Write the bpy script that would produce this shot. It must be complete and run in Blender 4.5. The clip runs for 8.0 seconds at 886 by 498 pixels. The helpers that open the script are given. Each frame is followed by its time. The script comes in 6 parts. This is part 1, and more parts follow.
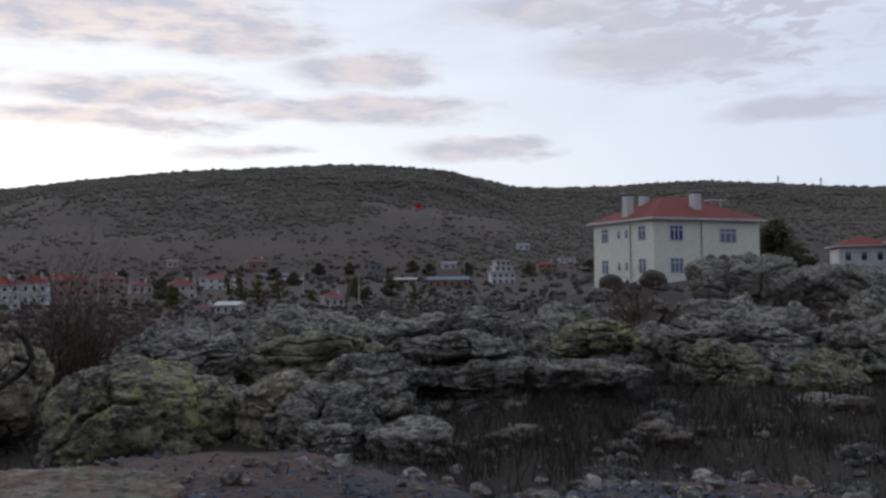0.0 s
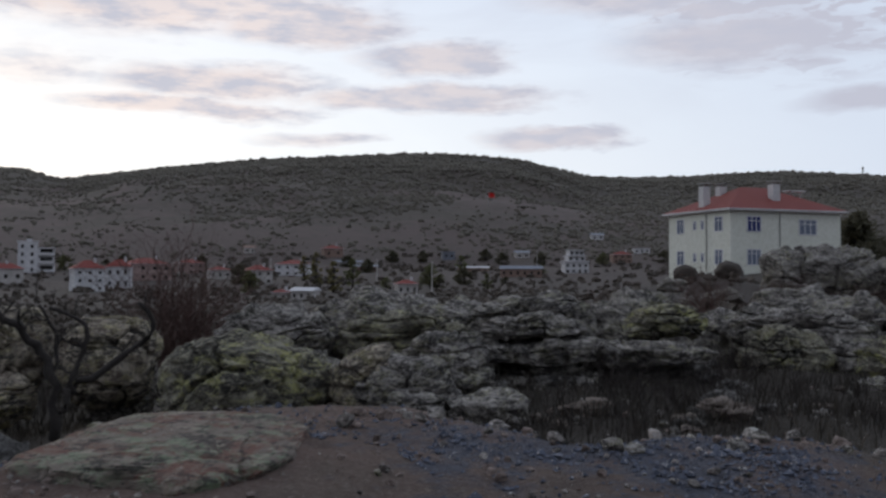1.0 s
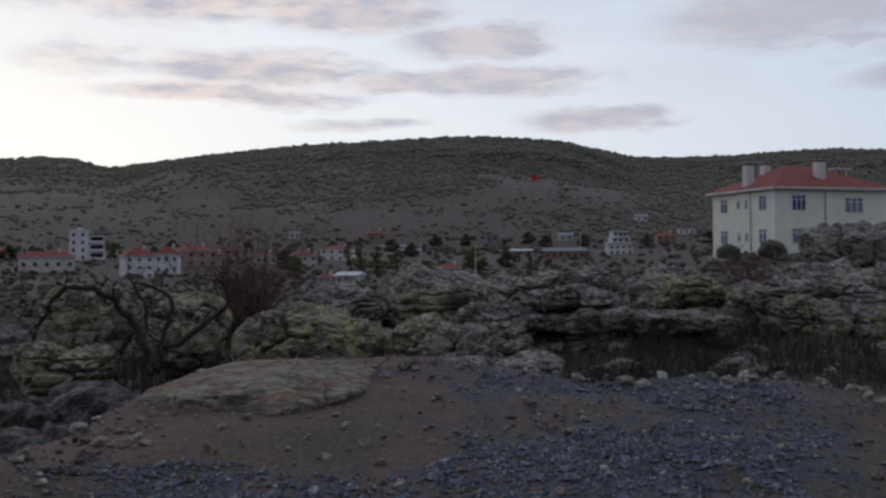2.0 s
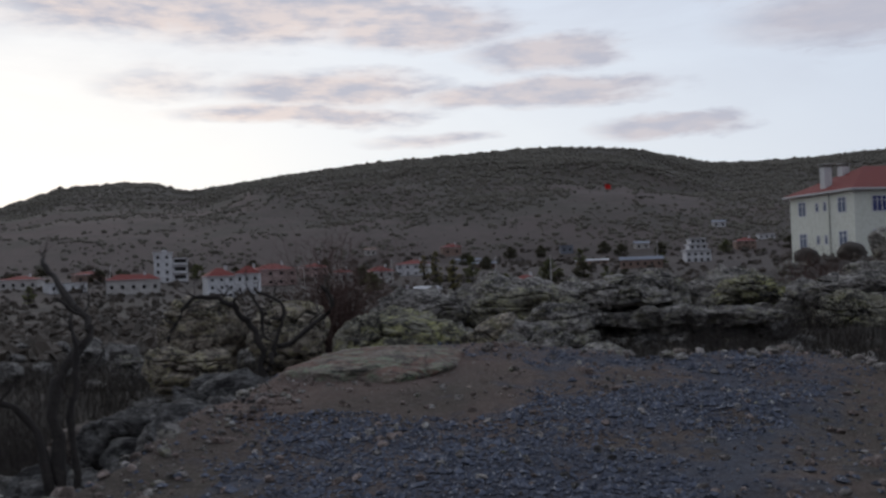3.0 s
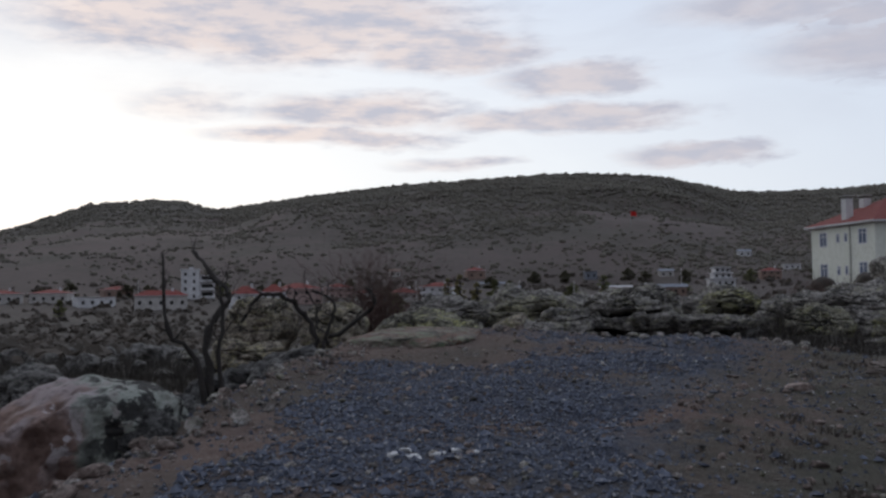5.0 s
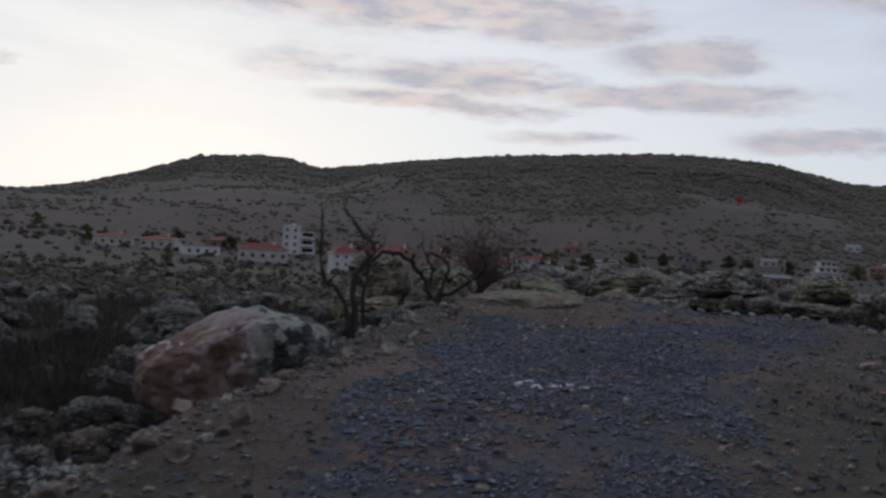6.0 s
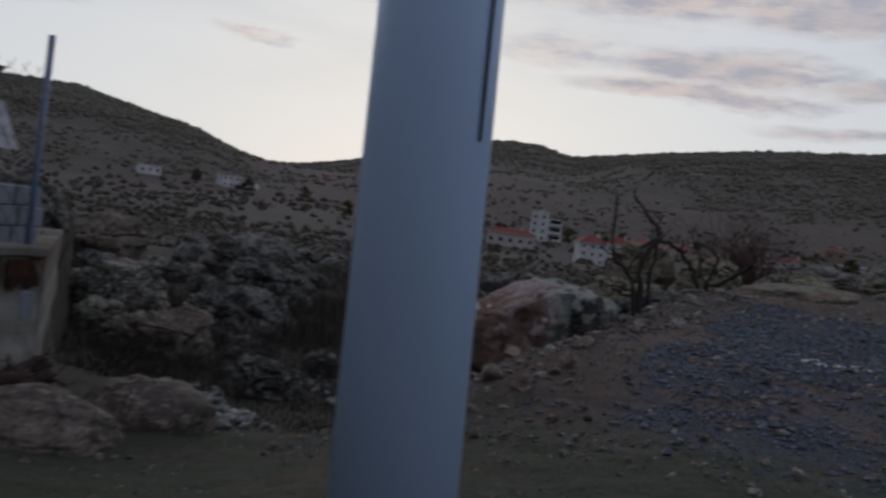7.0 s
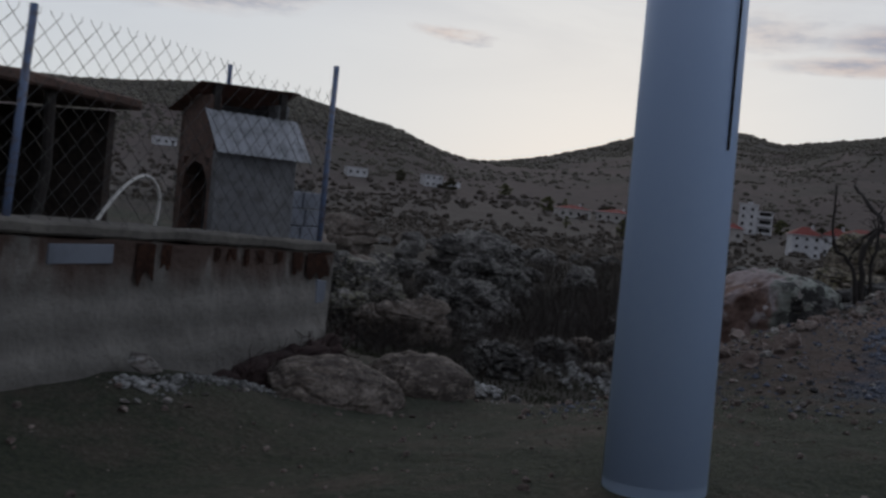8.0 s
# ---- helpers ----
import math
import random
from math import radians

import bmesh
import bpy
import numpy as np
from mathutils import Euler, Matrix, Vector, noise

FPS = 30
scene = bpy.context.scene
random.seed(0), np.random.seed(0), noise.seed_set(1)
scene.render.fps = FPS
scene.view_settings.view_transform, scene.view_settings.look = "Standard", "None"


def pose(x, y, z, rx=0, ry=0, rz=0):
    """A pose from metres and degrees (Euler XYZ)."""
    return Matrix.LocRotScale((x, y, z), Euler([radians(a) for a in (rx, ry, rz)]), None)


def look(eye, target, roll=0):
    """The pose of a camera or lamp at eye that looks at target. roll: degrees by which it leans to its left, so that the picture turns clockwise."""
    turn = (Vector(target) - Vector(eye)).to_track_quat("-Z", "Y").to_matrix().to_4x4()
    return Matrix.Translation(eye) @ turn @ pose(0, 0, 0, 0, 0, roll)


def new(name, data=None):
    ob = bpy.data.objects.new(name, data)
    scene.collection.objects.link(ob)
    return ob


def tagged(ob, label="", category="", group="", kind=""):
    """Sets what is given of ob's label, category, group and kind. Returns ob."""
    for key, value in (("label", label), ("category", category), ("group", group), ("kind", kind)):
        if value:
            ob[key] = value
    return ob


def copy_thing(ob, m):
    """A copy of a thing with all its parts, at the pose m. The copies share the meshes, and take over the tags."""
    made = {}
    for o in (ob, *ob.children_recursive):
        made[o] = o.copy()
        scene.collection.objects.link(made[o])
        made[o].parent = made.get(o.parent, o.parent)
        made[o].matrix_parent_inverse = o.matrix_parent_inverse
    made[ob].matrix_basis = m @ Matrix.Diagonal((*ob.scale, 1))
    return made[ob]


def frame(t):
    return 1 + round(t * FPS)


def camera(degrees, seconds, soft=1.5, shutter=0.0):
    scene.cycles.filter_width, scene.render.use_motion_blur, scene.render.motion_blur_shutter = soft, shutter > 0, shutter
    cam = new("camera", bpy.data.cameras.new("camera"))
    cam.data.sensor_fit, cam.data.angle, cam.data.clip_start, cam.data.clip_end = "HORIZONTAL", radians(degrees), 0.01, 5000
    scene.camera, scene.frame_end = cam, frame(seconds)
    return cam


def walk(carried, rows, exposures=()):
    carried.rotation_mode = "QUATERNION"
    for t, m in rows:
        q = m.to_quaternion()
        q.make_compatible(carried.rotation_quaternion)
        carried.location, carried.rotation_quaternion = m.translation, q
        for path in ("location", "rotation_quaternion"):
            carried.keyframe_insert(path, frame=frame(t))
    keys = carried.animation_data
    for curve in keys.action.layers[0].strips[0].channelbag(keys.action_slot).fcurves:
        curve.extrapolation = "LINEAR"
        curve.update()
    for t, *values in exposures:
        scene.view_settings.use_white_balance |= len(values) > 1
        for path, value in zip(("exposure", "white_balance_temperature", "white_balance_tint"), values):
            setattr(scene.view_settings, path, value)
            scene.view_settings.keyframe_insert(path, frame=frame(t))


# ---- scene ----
LENS = 48.45
PATH = [  # seconds, x, y, z, turn to the left, tilt up, roll
    (0, 0.007, 0.136, 1.187, 0.00, 2.30, -0.61),
    (0.5, -0.031, -0.114, 1.170, 1.93, 2.08, -0.19),
    (1, -0.037, -0.498, 1.133, 4.24, 1.66, 0.18),
    (2.5, 0.118, -1.967, 1.021, 8.45, 0.58, -1.32),
    (3, 0.202, -2.614, 0.983, 11.09, 1.58, -2.07),
    (3.5, 0.290, -3.140, 0.950, 12.55, 3.26, -2.07),
    (4, 0.374, -3.557, 0.904, 12.28, 3.10, -1.07),
    (4.2, 0.428, -3.763, 0.885, 11.93, 3.00, -0.49),
    (5.3, 0.644, -4.966, 0.739, 12.73, 2.89, -0.71),
    (5.5, 0.661, -5.165, 0.745, 13.69, 2.00, 0.84),
    (6, 0.657, -5.608, 0.694, 18.07, 1.11, 3.53),
    (6.5, 0.637, -6.026, 0.655, 24.29, 0.06, 5.52),
    (7, 0.670, -6.494, 0.589, 32.14, -0.90, 7.22),
    (7.5, 0.801, -6.914, 0.564, 39.54, -2.12, 7.26),
    (8, 0.906, -7.136, 0.561, 43.67, -2.45, 6.07),
]
EXPOSURES = [(0.0, 0.19), (1.0, 0.15), (2.5, -0.06), (3.5, 0.08), (4.2, 0.08), (5.5, 0.06), (6.5, -0.34), (8.0, -0.42)]
SKY_HIGH, SKY_LOW, SKY_GLOW, SKY_RIGHT = (0.64, 0.72, 0.86), (0.87, 0.895, 0.905), (0.97, 0.97, 0.965), (0.55, 0.62, 0.75)
CLOUD_GREY, CLOUD_WARM = (0.47, 0.475, 0.56), (0.98, 0.80, 0.70)
OVERHEAD = (0.42, 0.47, 0.57)
EAST = (0.245, 0.262, 0.315)
SKY_STRENGTH = 1.0
cam = camera(LENS, 8.0, soft=2.6, shutter=0.3)
walk(cam, [(t, pose(x, y, z, 90 + tilt, 0, turn) @ pose(0, 0, 0, 0, 0, roll)) for t, x, y, z, turn, tilt, roll in PATH],
     exposures=EXPOSURES)

# ---- world and light: dusk under broken cloud, the sun just behind the ridge ----
SUN_AZ, SUN_EL = 34.0, 5.0          # degrees to the left of +y, degrees up


def link_nodes(nt, *pairs):
    for a, b in pairs:
        nt.links.new(a, b)


def maths(nt, op, a, b=None, c=None, clamp=False):
    n = nt.nodes.new("ShaderNodeMath")
    n.operation, n.use_clamp = op, clamp
    for i, v in enumerate((a, b, c)):
        if v is None:
            continue
        if isinstance(v, (int, float)):
            n.inputs[i].default_value = v
        else:
            nt.links.new(v, n.inputs[i])
    return n.outputs[0]


def mixed(nt, fac, a, b, blend="MIX"):
    n = nt.nodes.new("ShaderNodeMix")
    n.data_type, n.blend_type = "RGBA", blend
    for sock, v in ((n.inputs[0], fac), (n.inputs[6], a), (n.inputs[7], b)):
        if isinstance(v, (int, float)):
            sock.default_value = v
        elif isinstance(v, (tuple, list)):
            sock.default_value = (*v[:3], 1)
        else:
            nt.links.new(v, sock)
    return n.outputs[2]


def noise_tex(nt, vec, scale, detail=4.0, rough=0.55, distortion=0.0):
    n = nt.nodes.new("ShaderNodeTexNoise")
    n.inputs["Scale"].default_value, n.inputs["Detail"].default_value = scale, detail
    n.inputs["Roughness"].default_value, n.inputs["Distortion"].default_value = rough, distortion
    if vec is not None:
        nt.links.new(vec, n.inputs["Vector"])
    return n


def ramp(nt, fac, stops):
    n = nt.nodes.new("ShaderNodeValToRGB")
    el = n.color_ramp.elements
    while len(el) < len(stops):
        el.new(0.5)
    for e, (p, c) in zip(el, stops):
        e.position = p
        e.color = (c, c, c, 1) if isinstance(c, (int, float)) else (*c, 1)
    nt.links.new(fac, n.inputs[0])
    return n.outputs[0]


world = bpy.data.worlds.new("dusk_sky")
scene.world = world
world.use_nodes = True
wn = world.node_tree
wn.nodes.clear()
w_out = wn.nodes.new("ShaderNodeOutputWorld")
w_bg = wn.nodes.new("ShaderNodeBackground")
w_sky = wn.nodes.new("ShaderNodeTexSky")
w_sky.sky_type, w_sky.sun_disc = "NISHITA", False
w_sky.sun_elevation, w_sky.sun_rotation = radians(SUN_EL), radians(-SUN_AZ)
w_sky.altitude, w_sky.air_density, w_sky.dust_density, w_sky.ozone_density = 900, 1.0, 2.0, 1.0
w_tc = wn.nodes.new("ShaderNodeTexCoord")
w_sep = wn.nodes.new("ShaderNodeSeparateXYZ")
wn.links.new(w_tc.outputs["Generated"], w_sep.inputs[0])
dx, dy, dz = w_sep.outputs
# bearing to the left of +y and height over the horizon, in degrees
az = maths(wn, "MULTIPLY", maths(wn, "ARCTAN2", maths(wn, "MULTIPLY", dx, -1.0), dy), 57.2958)
el = maths(wn, "MULTIPLY", maths(wn, "ARCSINE", dz), 57.2958)
w_comb = wn.nodes.new("ShaderNodeCombineXYZ")
wn.links.new(maths(wn, "MULTIPLY", az, 0.10), w_comb.inputs[0])
wn.links.new(maths(wn, "MULTIPLY", el, 0.36), w_comb.inputs[1])
warp = noise_tex(wn, w_comb.outputs[0], 1.1, 6.0, 0.62, 0.3)
warp2 = noise_tex(wn, w_comb.outputs[0], 3.2, 5.0, 0.6)
w_off = maths(wn, "SUBTRACT", warp.outputs[0], 0.5)
w_off2 = maths(wn, "SUBTRACT", warp2.outputs[0], 0.5)
# long flat clouds: bearing, height, half length, half thickness, weight
CLOUDS = [(23, 15.9, 13, 2.3, 1.0), (12, 14.3, 5.5, 1.3, .95), (4.8, 12.5, 4.4, 1.0, .9), (17.5, 10.95, 6.6, 1.15, .8),
          (19, 9.4, 7.5, .75, .75), (5.5, 10.3, 7.5, .9, .9), (-2.2, 8.05, 4.2, .7, .9), (11.5, 8.1, 5, .6, .5),
          (-12.5, 13.2, 7.5, 2.0, .7), (-20.5, 9.7, 5, .8, .75), (-7, 15.8, 8, 1.5, .6), (44.5, 10.0, 2.8, .5, .5), (60, 11.5, 9, 2.4, .62), (50, 14.5, 7, 1.5, .6), (27, 11.3, 5, 1.6, .4)]
mask = None
for a, e, wl, wh, k in CLOUDS:
    u = maths(wn, "DIVIDE", maths(wn, "SUBTRACT", maths(wn, "MULTIPLY_ADD", w_off2, 4.0, az), a), wl)
    v = maths(wn, "DIVIDE", maths(wn, "SUBTRACT", maths(wn, "MULTIPLY_ADD", w_off, 2.4, el), e), wh)
    q = maths(wn, "ADD", maths(wn, "MULTIPLY", u, u), maths(wn, "MULTIPLY", v, v))
    g = maths(wn, "MULTIPLY", maths(wn, "POWER", 2.718, maths(wn, "MULTIPLY", q, -1.0)), k)
    mask = g if mask is None else maths(wn, "MAXIMUM", mask, g)
# a field of small broken cloud to the right
small = noise_tex(wn, w_comb.outputs[0], 4.2, 4.0, 0.55, 0.6)
su, sv = maths(wn, "DIVIDE", maths(wn, "ADD", az, 15.0), 9.0), maths(wn, "DIVIDE", maths(wn, "SUBTRACT", el, 14.5), 3.6)
field = maths(wn, "POWER", 2.718, maths(wn, "MULTIPLY", maths(wn, "ADD", maths(wn, "MULTIPLY", su, su), maths(wn, "MULTIPLY", sv, sv)), -1.0))
mask = maths(wn, "MAXIMUM", mask, maths(wn, "MULTIPLY", maths(wn, "MULTIPLY", field, ramp(wn, small.outputs[0], [(0.40, 0.0), (0.56, 1.0)])), 0.85))
# the rest of the sky: a loose layer that thickens overhead
high = maths(wn, "MULTIPLY", maths(wn, "MULTIPLY_ADD", el, 0.06, -0.9, clamp=True), ramp(wn, warp.outputs[0], [(0.35, 0.0), (0.6, 1.0)]))
mask = maths(wn, "MAXIMUM", mask, maths(wn, "MULTIPLY", high, 0.8))
mask = maths(wn, "MULTIPLY", mask, ramp(wn, warp2.outputs[0], [(0.25, 0.7), (0.6, 1.15)]))
# pale veil, warm towards the sun
az_s = maths(wn, "DIVIDE", maths(wn, "SUBTRACT", az, SUN_AZ), 22.0)
el_s = maths(wn, "DIVIDE", maths(wn, "SUBTRACT", el, 8.0), 10.0)
glow = maths(wn, "POWER", 2.718, maths(wn, "MULTIPLY", maths(wn, "ADD", maths(wn, "MULTIPLY", az_s, az_s), maths(wn, "MULTIPLY", el_s, el_s)), -1.0))
low = maths(wn, "SUBTRACT", 1.0, maths(wn, "MULTIPLY", el, 0.055, clamp=True), clamp=True)
veil = mixed(wn, low, SKY_HIGH, SKY_LOW)
veil = mixed(wn, maths(wn, "MULTIPLY_ADD", az, -0.028, 0.15, clamp=True), veil, SKY_RIGHT)
veil = mixed(wn, glow, veil, SKY_GLOW)
sky_col = mixed(wn, 0.996, w_sky.outputs[0], veil)
warmth = maths(wn, "MULTIPLY", ramp(wn, warp2.outputs[0], [(0.42, 1.0), (0.62, 0.0)]), maths(wn, "MULTIPLY_ADD", az, 0.02, 0.35, clamp=True))
cloud_col = mixed(wn, maths(wn, "MULTIPLY", warmth, 0.85), CLOUD_GREY, CLOUD_WARM)
mask = ramp(wn, mask, [(0.19, 0.0), (0.54, 1.0)])
final = mixed(wn, maths(wn, "MULTIPLY", mask, 0.84, clamp=True), sky_col, cloud_col)
thin = noise_tex(wn, w_comb.outputs[0], 0.55, 7.0, 0.6, 0.5)
final = mixed(wn, maths(wn, "MULTIPLY", ramp(wn, thin.outputs[0], [(0.42, 0.0), (0.66, 1.0)]), maths(wn, "MULTIPLY_ADD", el, 0.06, -0.30, clamp=True)), final, mixed(wn, 0.45, final, CLOUD_GREY))
# unseen sky overhead, greyed to hold down the light from above
final = mixed(wn, maths(wn, "MULTIPLY", maths(wn, "MULTIPLY_ADD", el, 0.05, -1.0, clamp=True), 0.92), final, OVERHEAD)
# the darker eastern sky, away from the sunset
east = maths(wn, "MULTIPLY", maths(wn, "MULTIPLY_ADD", dy, -1.3, 0.15, clamp=True), maths(wn, "MULTIPLY_ADD", el, -0.02, 1.3, clamp=True))
final = mixed(wn, east, final, EAST)
wn.links.new(final, w_bg.inputs[0])
w_bg.inputs[1].default_value = SKY_STRENGTH
wn.links.new(w_bg.outputs[0], w_out.inputs[0])

sun_data = bpy.data.lights.new("sun", "SUN")
sun_data.energy, sun_data.angle, sun_data.color = 0.2, radians(20), (1.0, 0.86, 0.70)
sun = new("sun", sun_data)
sun.matrix_world = look((0, 0, 0), (math.sin(radians(SUN_AZ)) * 10, -math.cos(radians(SUN_AZ)) * 10, -math.tan(radians(16)) * 10))


# ---- small toolbox ----
def hash3(ix, iy, iz, seed):
    h = (ix * 374761393 + iy * 668265263 + iz * 2147483647 + seed * 1274126177) & 0xFFFFFFFF
    h = ((h ^ (h >> 13)) * 1274126177) & 0xFFFFFFFF
    h = ((h ^ (h >> 16)) * 2246822519) & 0xFFFFFFFF
    return ((h ^ (h >> 15)) & 0xFFFFFF) / float(0xFFFFFF)


def vnoise(p, seed=0):
    """Smooth value noise in -1..1 for an (n, 3) array."""
    i = np.floor(p).astype(np.int64)
    f = p - i
    f = f * f * f * (f * (f * 6 - 15) + 10)
    out = 0.0
    for a in (0, 1):
        wa = f[:, 0] if a else 1 - f[:, 0]
        for b in (0, 1):
            wb = f[:, 1] if b else 1 - f[:, 1]
            for c in (0, 1):
                wc = f[:, 2] if c else 1 - f[:, 2]
                out = out + wa * wb * wc * hash3(i[:, 0] + a, i[:, 1] + b, i[:, 2] + c, seed)
    return out * 2 - 1


def fbm(p, seed=0, octaves=4, gain=0.5):
    out, amp, total = 0.0, 1.0, 0.0
    for k in range(octaves):
        out = out + amp * vnoise(p * 2.03 ** k + 17.3 * k, seed + k)
        total += amp
        amp *= gain
    return out / total


def smooth(a, b, x):
    t = np.clip((np.asarray(x, float) - a) / (b - a), 0, 1)
    return t * t * (3 - 2 * t)


def mesh_from(name, verts, faces, mat=None, shade=True):
    me = bpy.data.meshes.new(name)
    me.from_pydata([tuple(v) for v in verts] if not isinstance(verts, np.ndarray) else verts.tolist(), [],
                   faces.tolist() if isinstance(faces, np.ndarray) else faces)
    if mat is not None:
        for m in (mat if isinstance(mat, (list, tuple)) else [mat]):
            me.materials.append(m)
    if shade:
        me.polygons.foreach_set("use_smooth", [True] * len(me.polygons))
    me.update()
    return me


def bm_mesh(bm, name, mat, shade=False):
    me = bpy.data.meshes.new(name)
    bm.to_mesh(me)
    bm.free()
    for m in (mat if isinstance(mat, (list, tuple)) else [mat]):
        me.materials.append(m)
    if shade:
        me.polygons.foreach_set("use_smooth", [True] * len(me.polygons))
    return me


def part(name, bm, material, parent, label="", shade=False):
    """Links a bmesh as one mesh object under a thing or under a part."""
    ob = new(name, bm_mesh(bm, name, material, shade) if isinstance(bm, bmesh.types.BMesh) else bm)
    ob.parent = parent
    return tagged(ob, label)


def thing(name, at, label, category, group="", turn=0.0):
    ob = new(name)
    ob.empty_display_size = 0.2
    ob.matrix_basis = pose(*at, 0, 0, turn)
    return tagged(ob, label, category, group)


def box(bm, x0, x1, y0, y1, z0, z1, bevel=0.0, mat=0, m=None):
    r = bmesh.ops.create_cube(bm, size=1.0)
    vs = r["verts"]
    for v in vs:
        v.co = Vector((x0 + (v.co.x + .5) * (x1 - x0), y0 + (v.co.y + .5) * (y1 - y0), z0 + (v.co.z + .5) * (z1 - z0)))
    fs = {f for v in vs for f in v.link_faces}
    for f in fs:
        f.material_index = mat
    if bevel:
        es = {e for v in vs for e in v.link_edges}
        r2 = bmesh.ops.bevel(bm, geom=list(es), offset=bevel, segments=1, affect="EDGES")
        vs = list({v for f in r2["faces"] for v in f.verts} | {v for v in vs if v.is_valid})
        for f in r2["faces"]:
            f.material_index = mat
    if m is not None:
        bmesh.ops.transform(bm, matrix=m, verts=[v for v in vs if v.is_valid])
    return vs


def tube(bm, pts, radii, seg=6, cap=True):
    """A tapered tube along pts."""
    rings = []
    n = len(pts)
    for i, (p, r) in enumerate(zip(pts, radii)):
        p = Vector(p)
        d = (Vector(pts[min(i + 1, n - 1)]) - Vector(pts[max(i - 1, 0)])).normalized()
        a = d.cross(Vector((0, 0, 1)) if abs(d.z) < 0.9 else Vector((1, 0, 0))).normalized()
        b = d.cross(a)
        rings.append([bm.verts.new(p + (a * math.cos(k * math.tau / seg) + b * math.sin(k * math.tau / seg)) * r) for k in range(seg)])
    for r0, r1 in zip(rings, rings[1:]):
        for k in range(seg):
            bm.faces.new((r0[k], r0[(k + 1) % seg], r1[(k + 1) % seg], r1[k]))
    if cap:
        bm.faces.new(list(reversed(rings[0])))
        bm.faces.new(rings[-1])


def material(name, rough=0.8, metal=0.0):
    m = bpy.data.materials.new(name)
    m.use_nodes = True
    nt = m.node_tree
    b = nt.nodes["Principled BSDF"]
    b.inputs["Roughness"].default_value, b.inputs["Metallic"].default_value = rough, metal
    return m, nt, b


def coords(nt, what="Object"):
    return nt.nodes.new("ShaderNodeTexCoord").outputs[what]


def world_pos(nt):
    return nt.nodes.new("ShaderNodeNewGeometry").outputs["Position"]


def bump(nt, b, height, strength=0.3, distance=0.02):
    n = nt.nodes.new("ShaderNodeBump")
    n.inputs["Strength"].default_value, n.inputs["Distance"].default_value = strength, distance
    nt.links.new(height, n.inputs["Height"])
    nt.links.new(n.outputs[0], b.inputs["Normal"])


def speckled(name, c0, c1, scale, rough=0.85, c2=None, scale2=None, bump_s=0.3, bump_d=0.01, metal=0.0, lo=0.35, hi=0.65):
    """Two colours broken by noise, with a finer grain on top."""
    m, nt, b = material(name, rough, metal)
    p = world_pos(nt)
    n1 = noise_tex(nt, p, scale, 6.0, 0.6)
    n2 = noise_tex(nt, p, scale2 or scale * 7, 4.0, 0.6)
    col = mixed(nt, ramp(nt, n1.outputs[0], [(lo, 0.0), (hi, 1.0)]), c0, c1)
    col = mixed(nt, ramp(nt, n2.outputs[0], [(0.45, 0.0), (0.7, 0.8)]), col, c2 or tuple(v * 0.55 for v in c0))
    nt.links.new(col, b.inputs["Base Color"])
    bump(nt, b, n2.outputs[0], bump_s, bump_d)
    return m


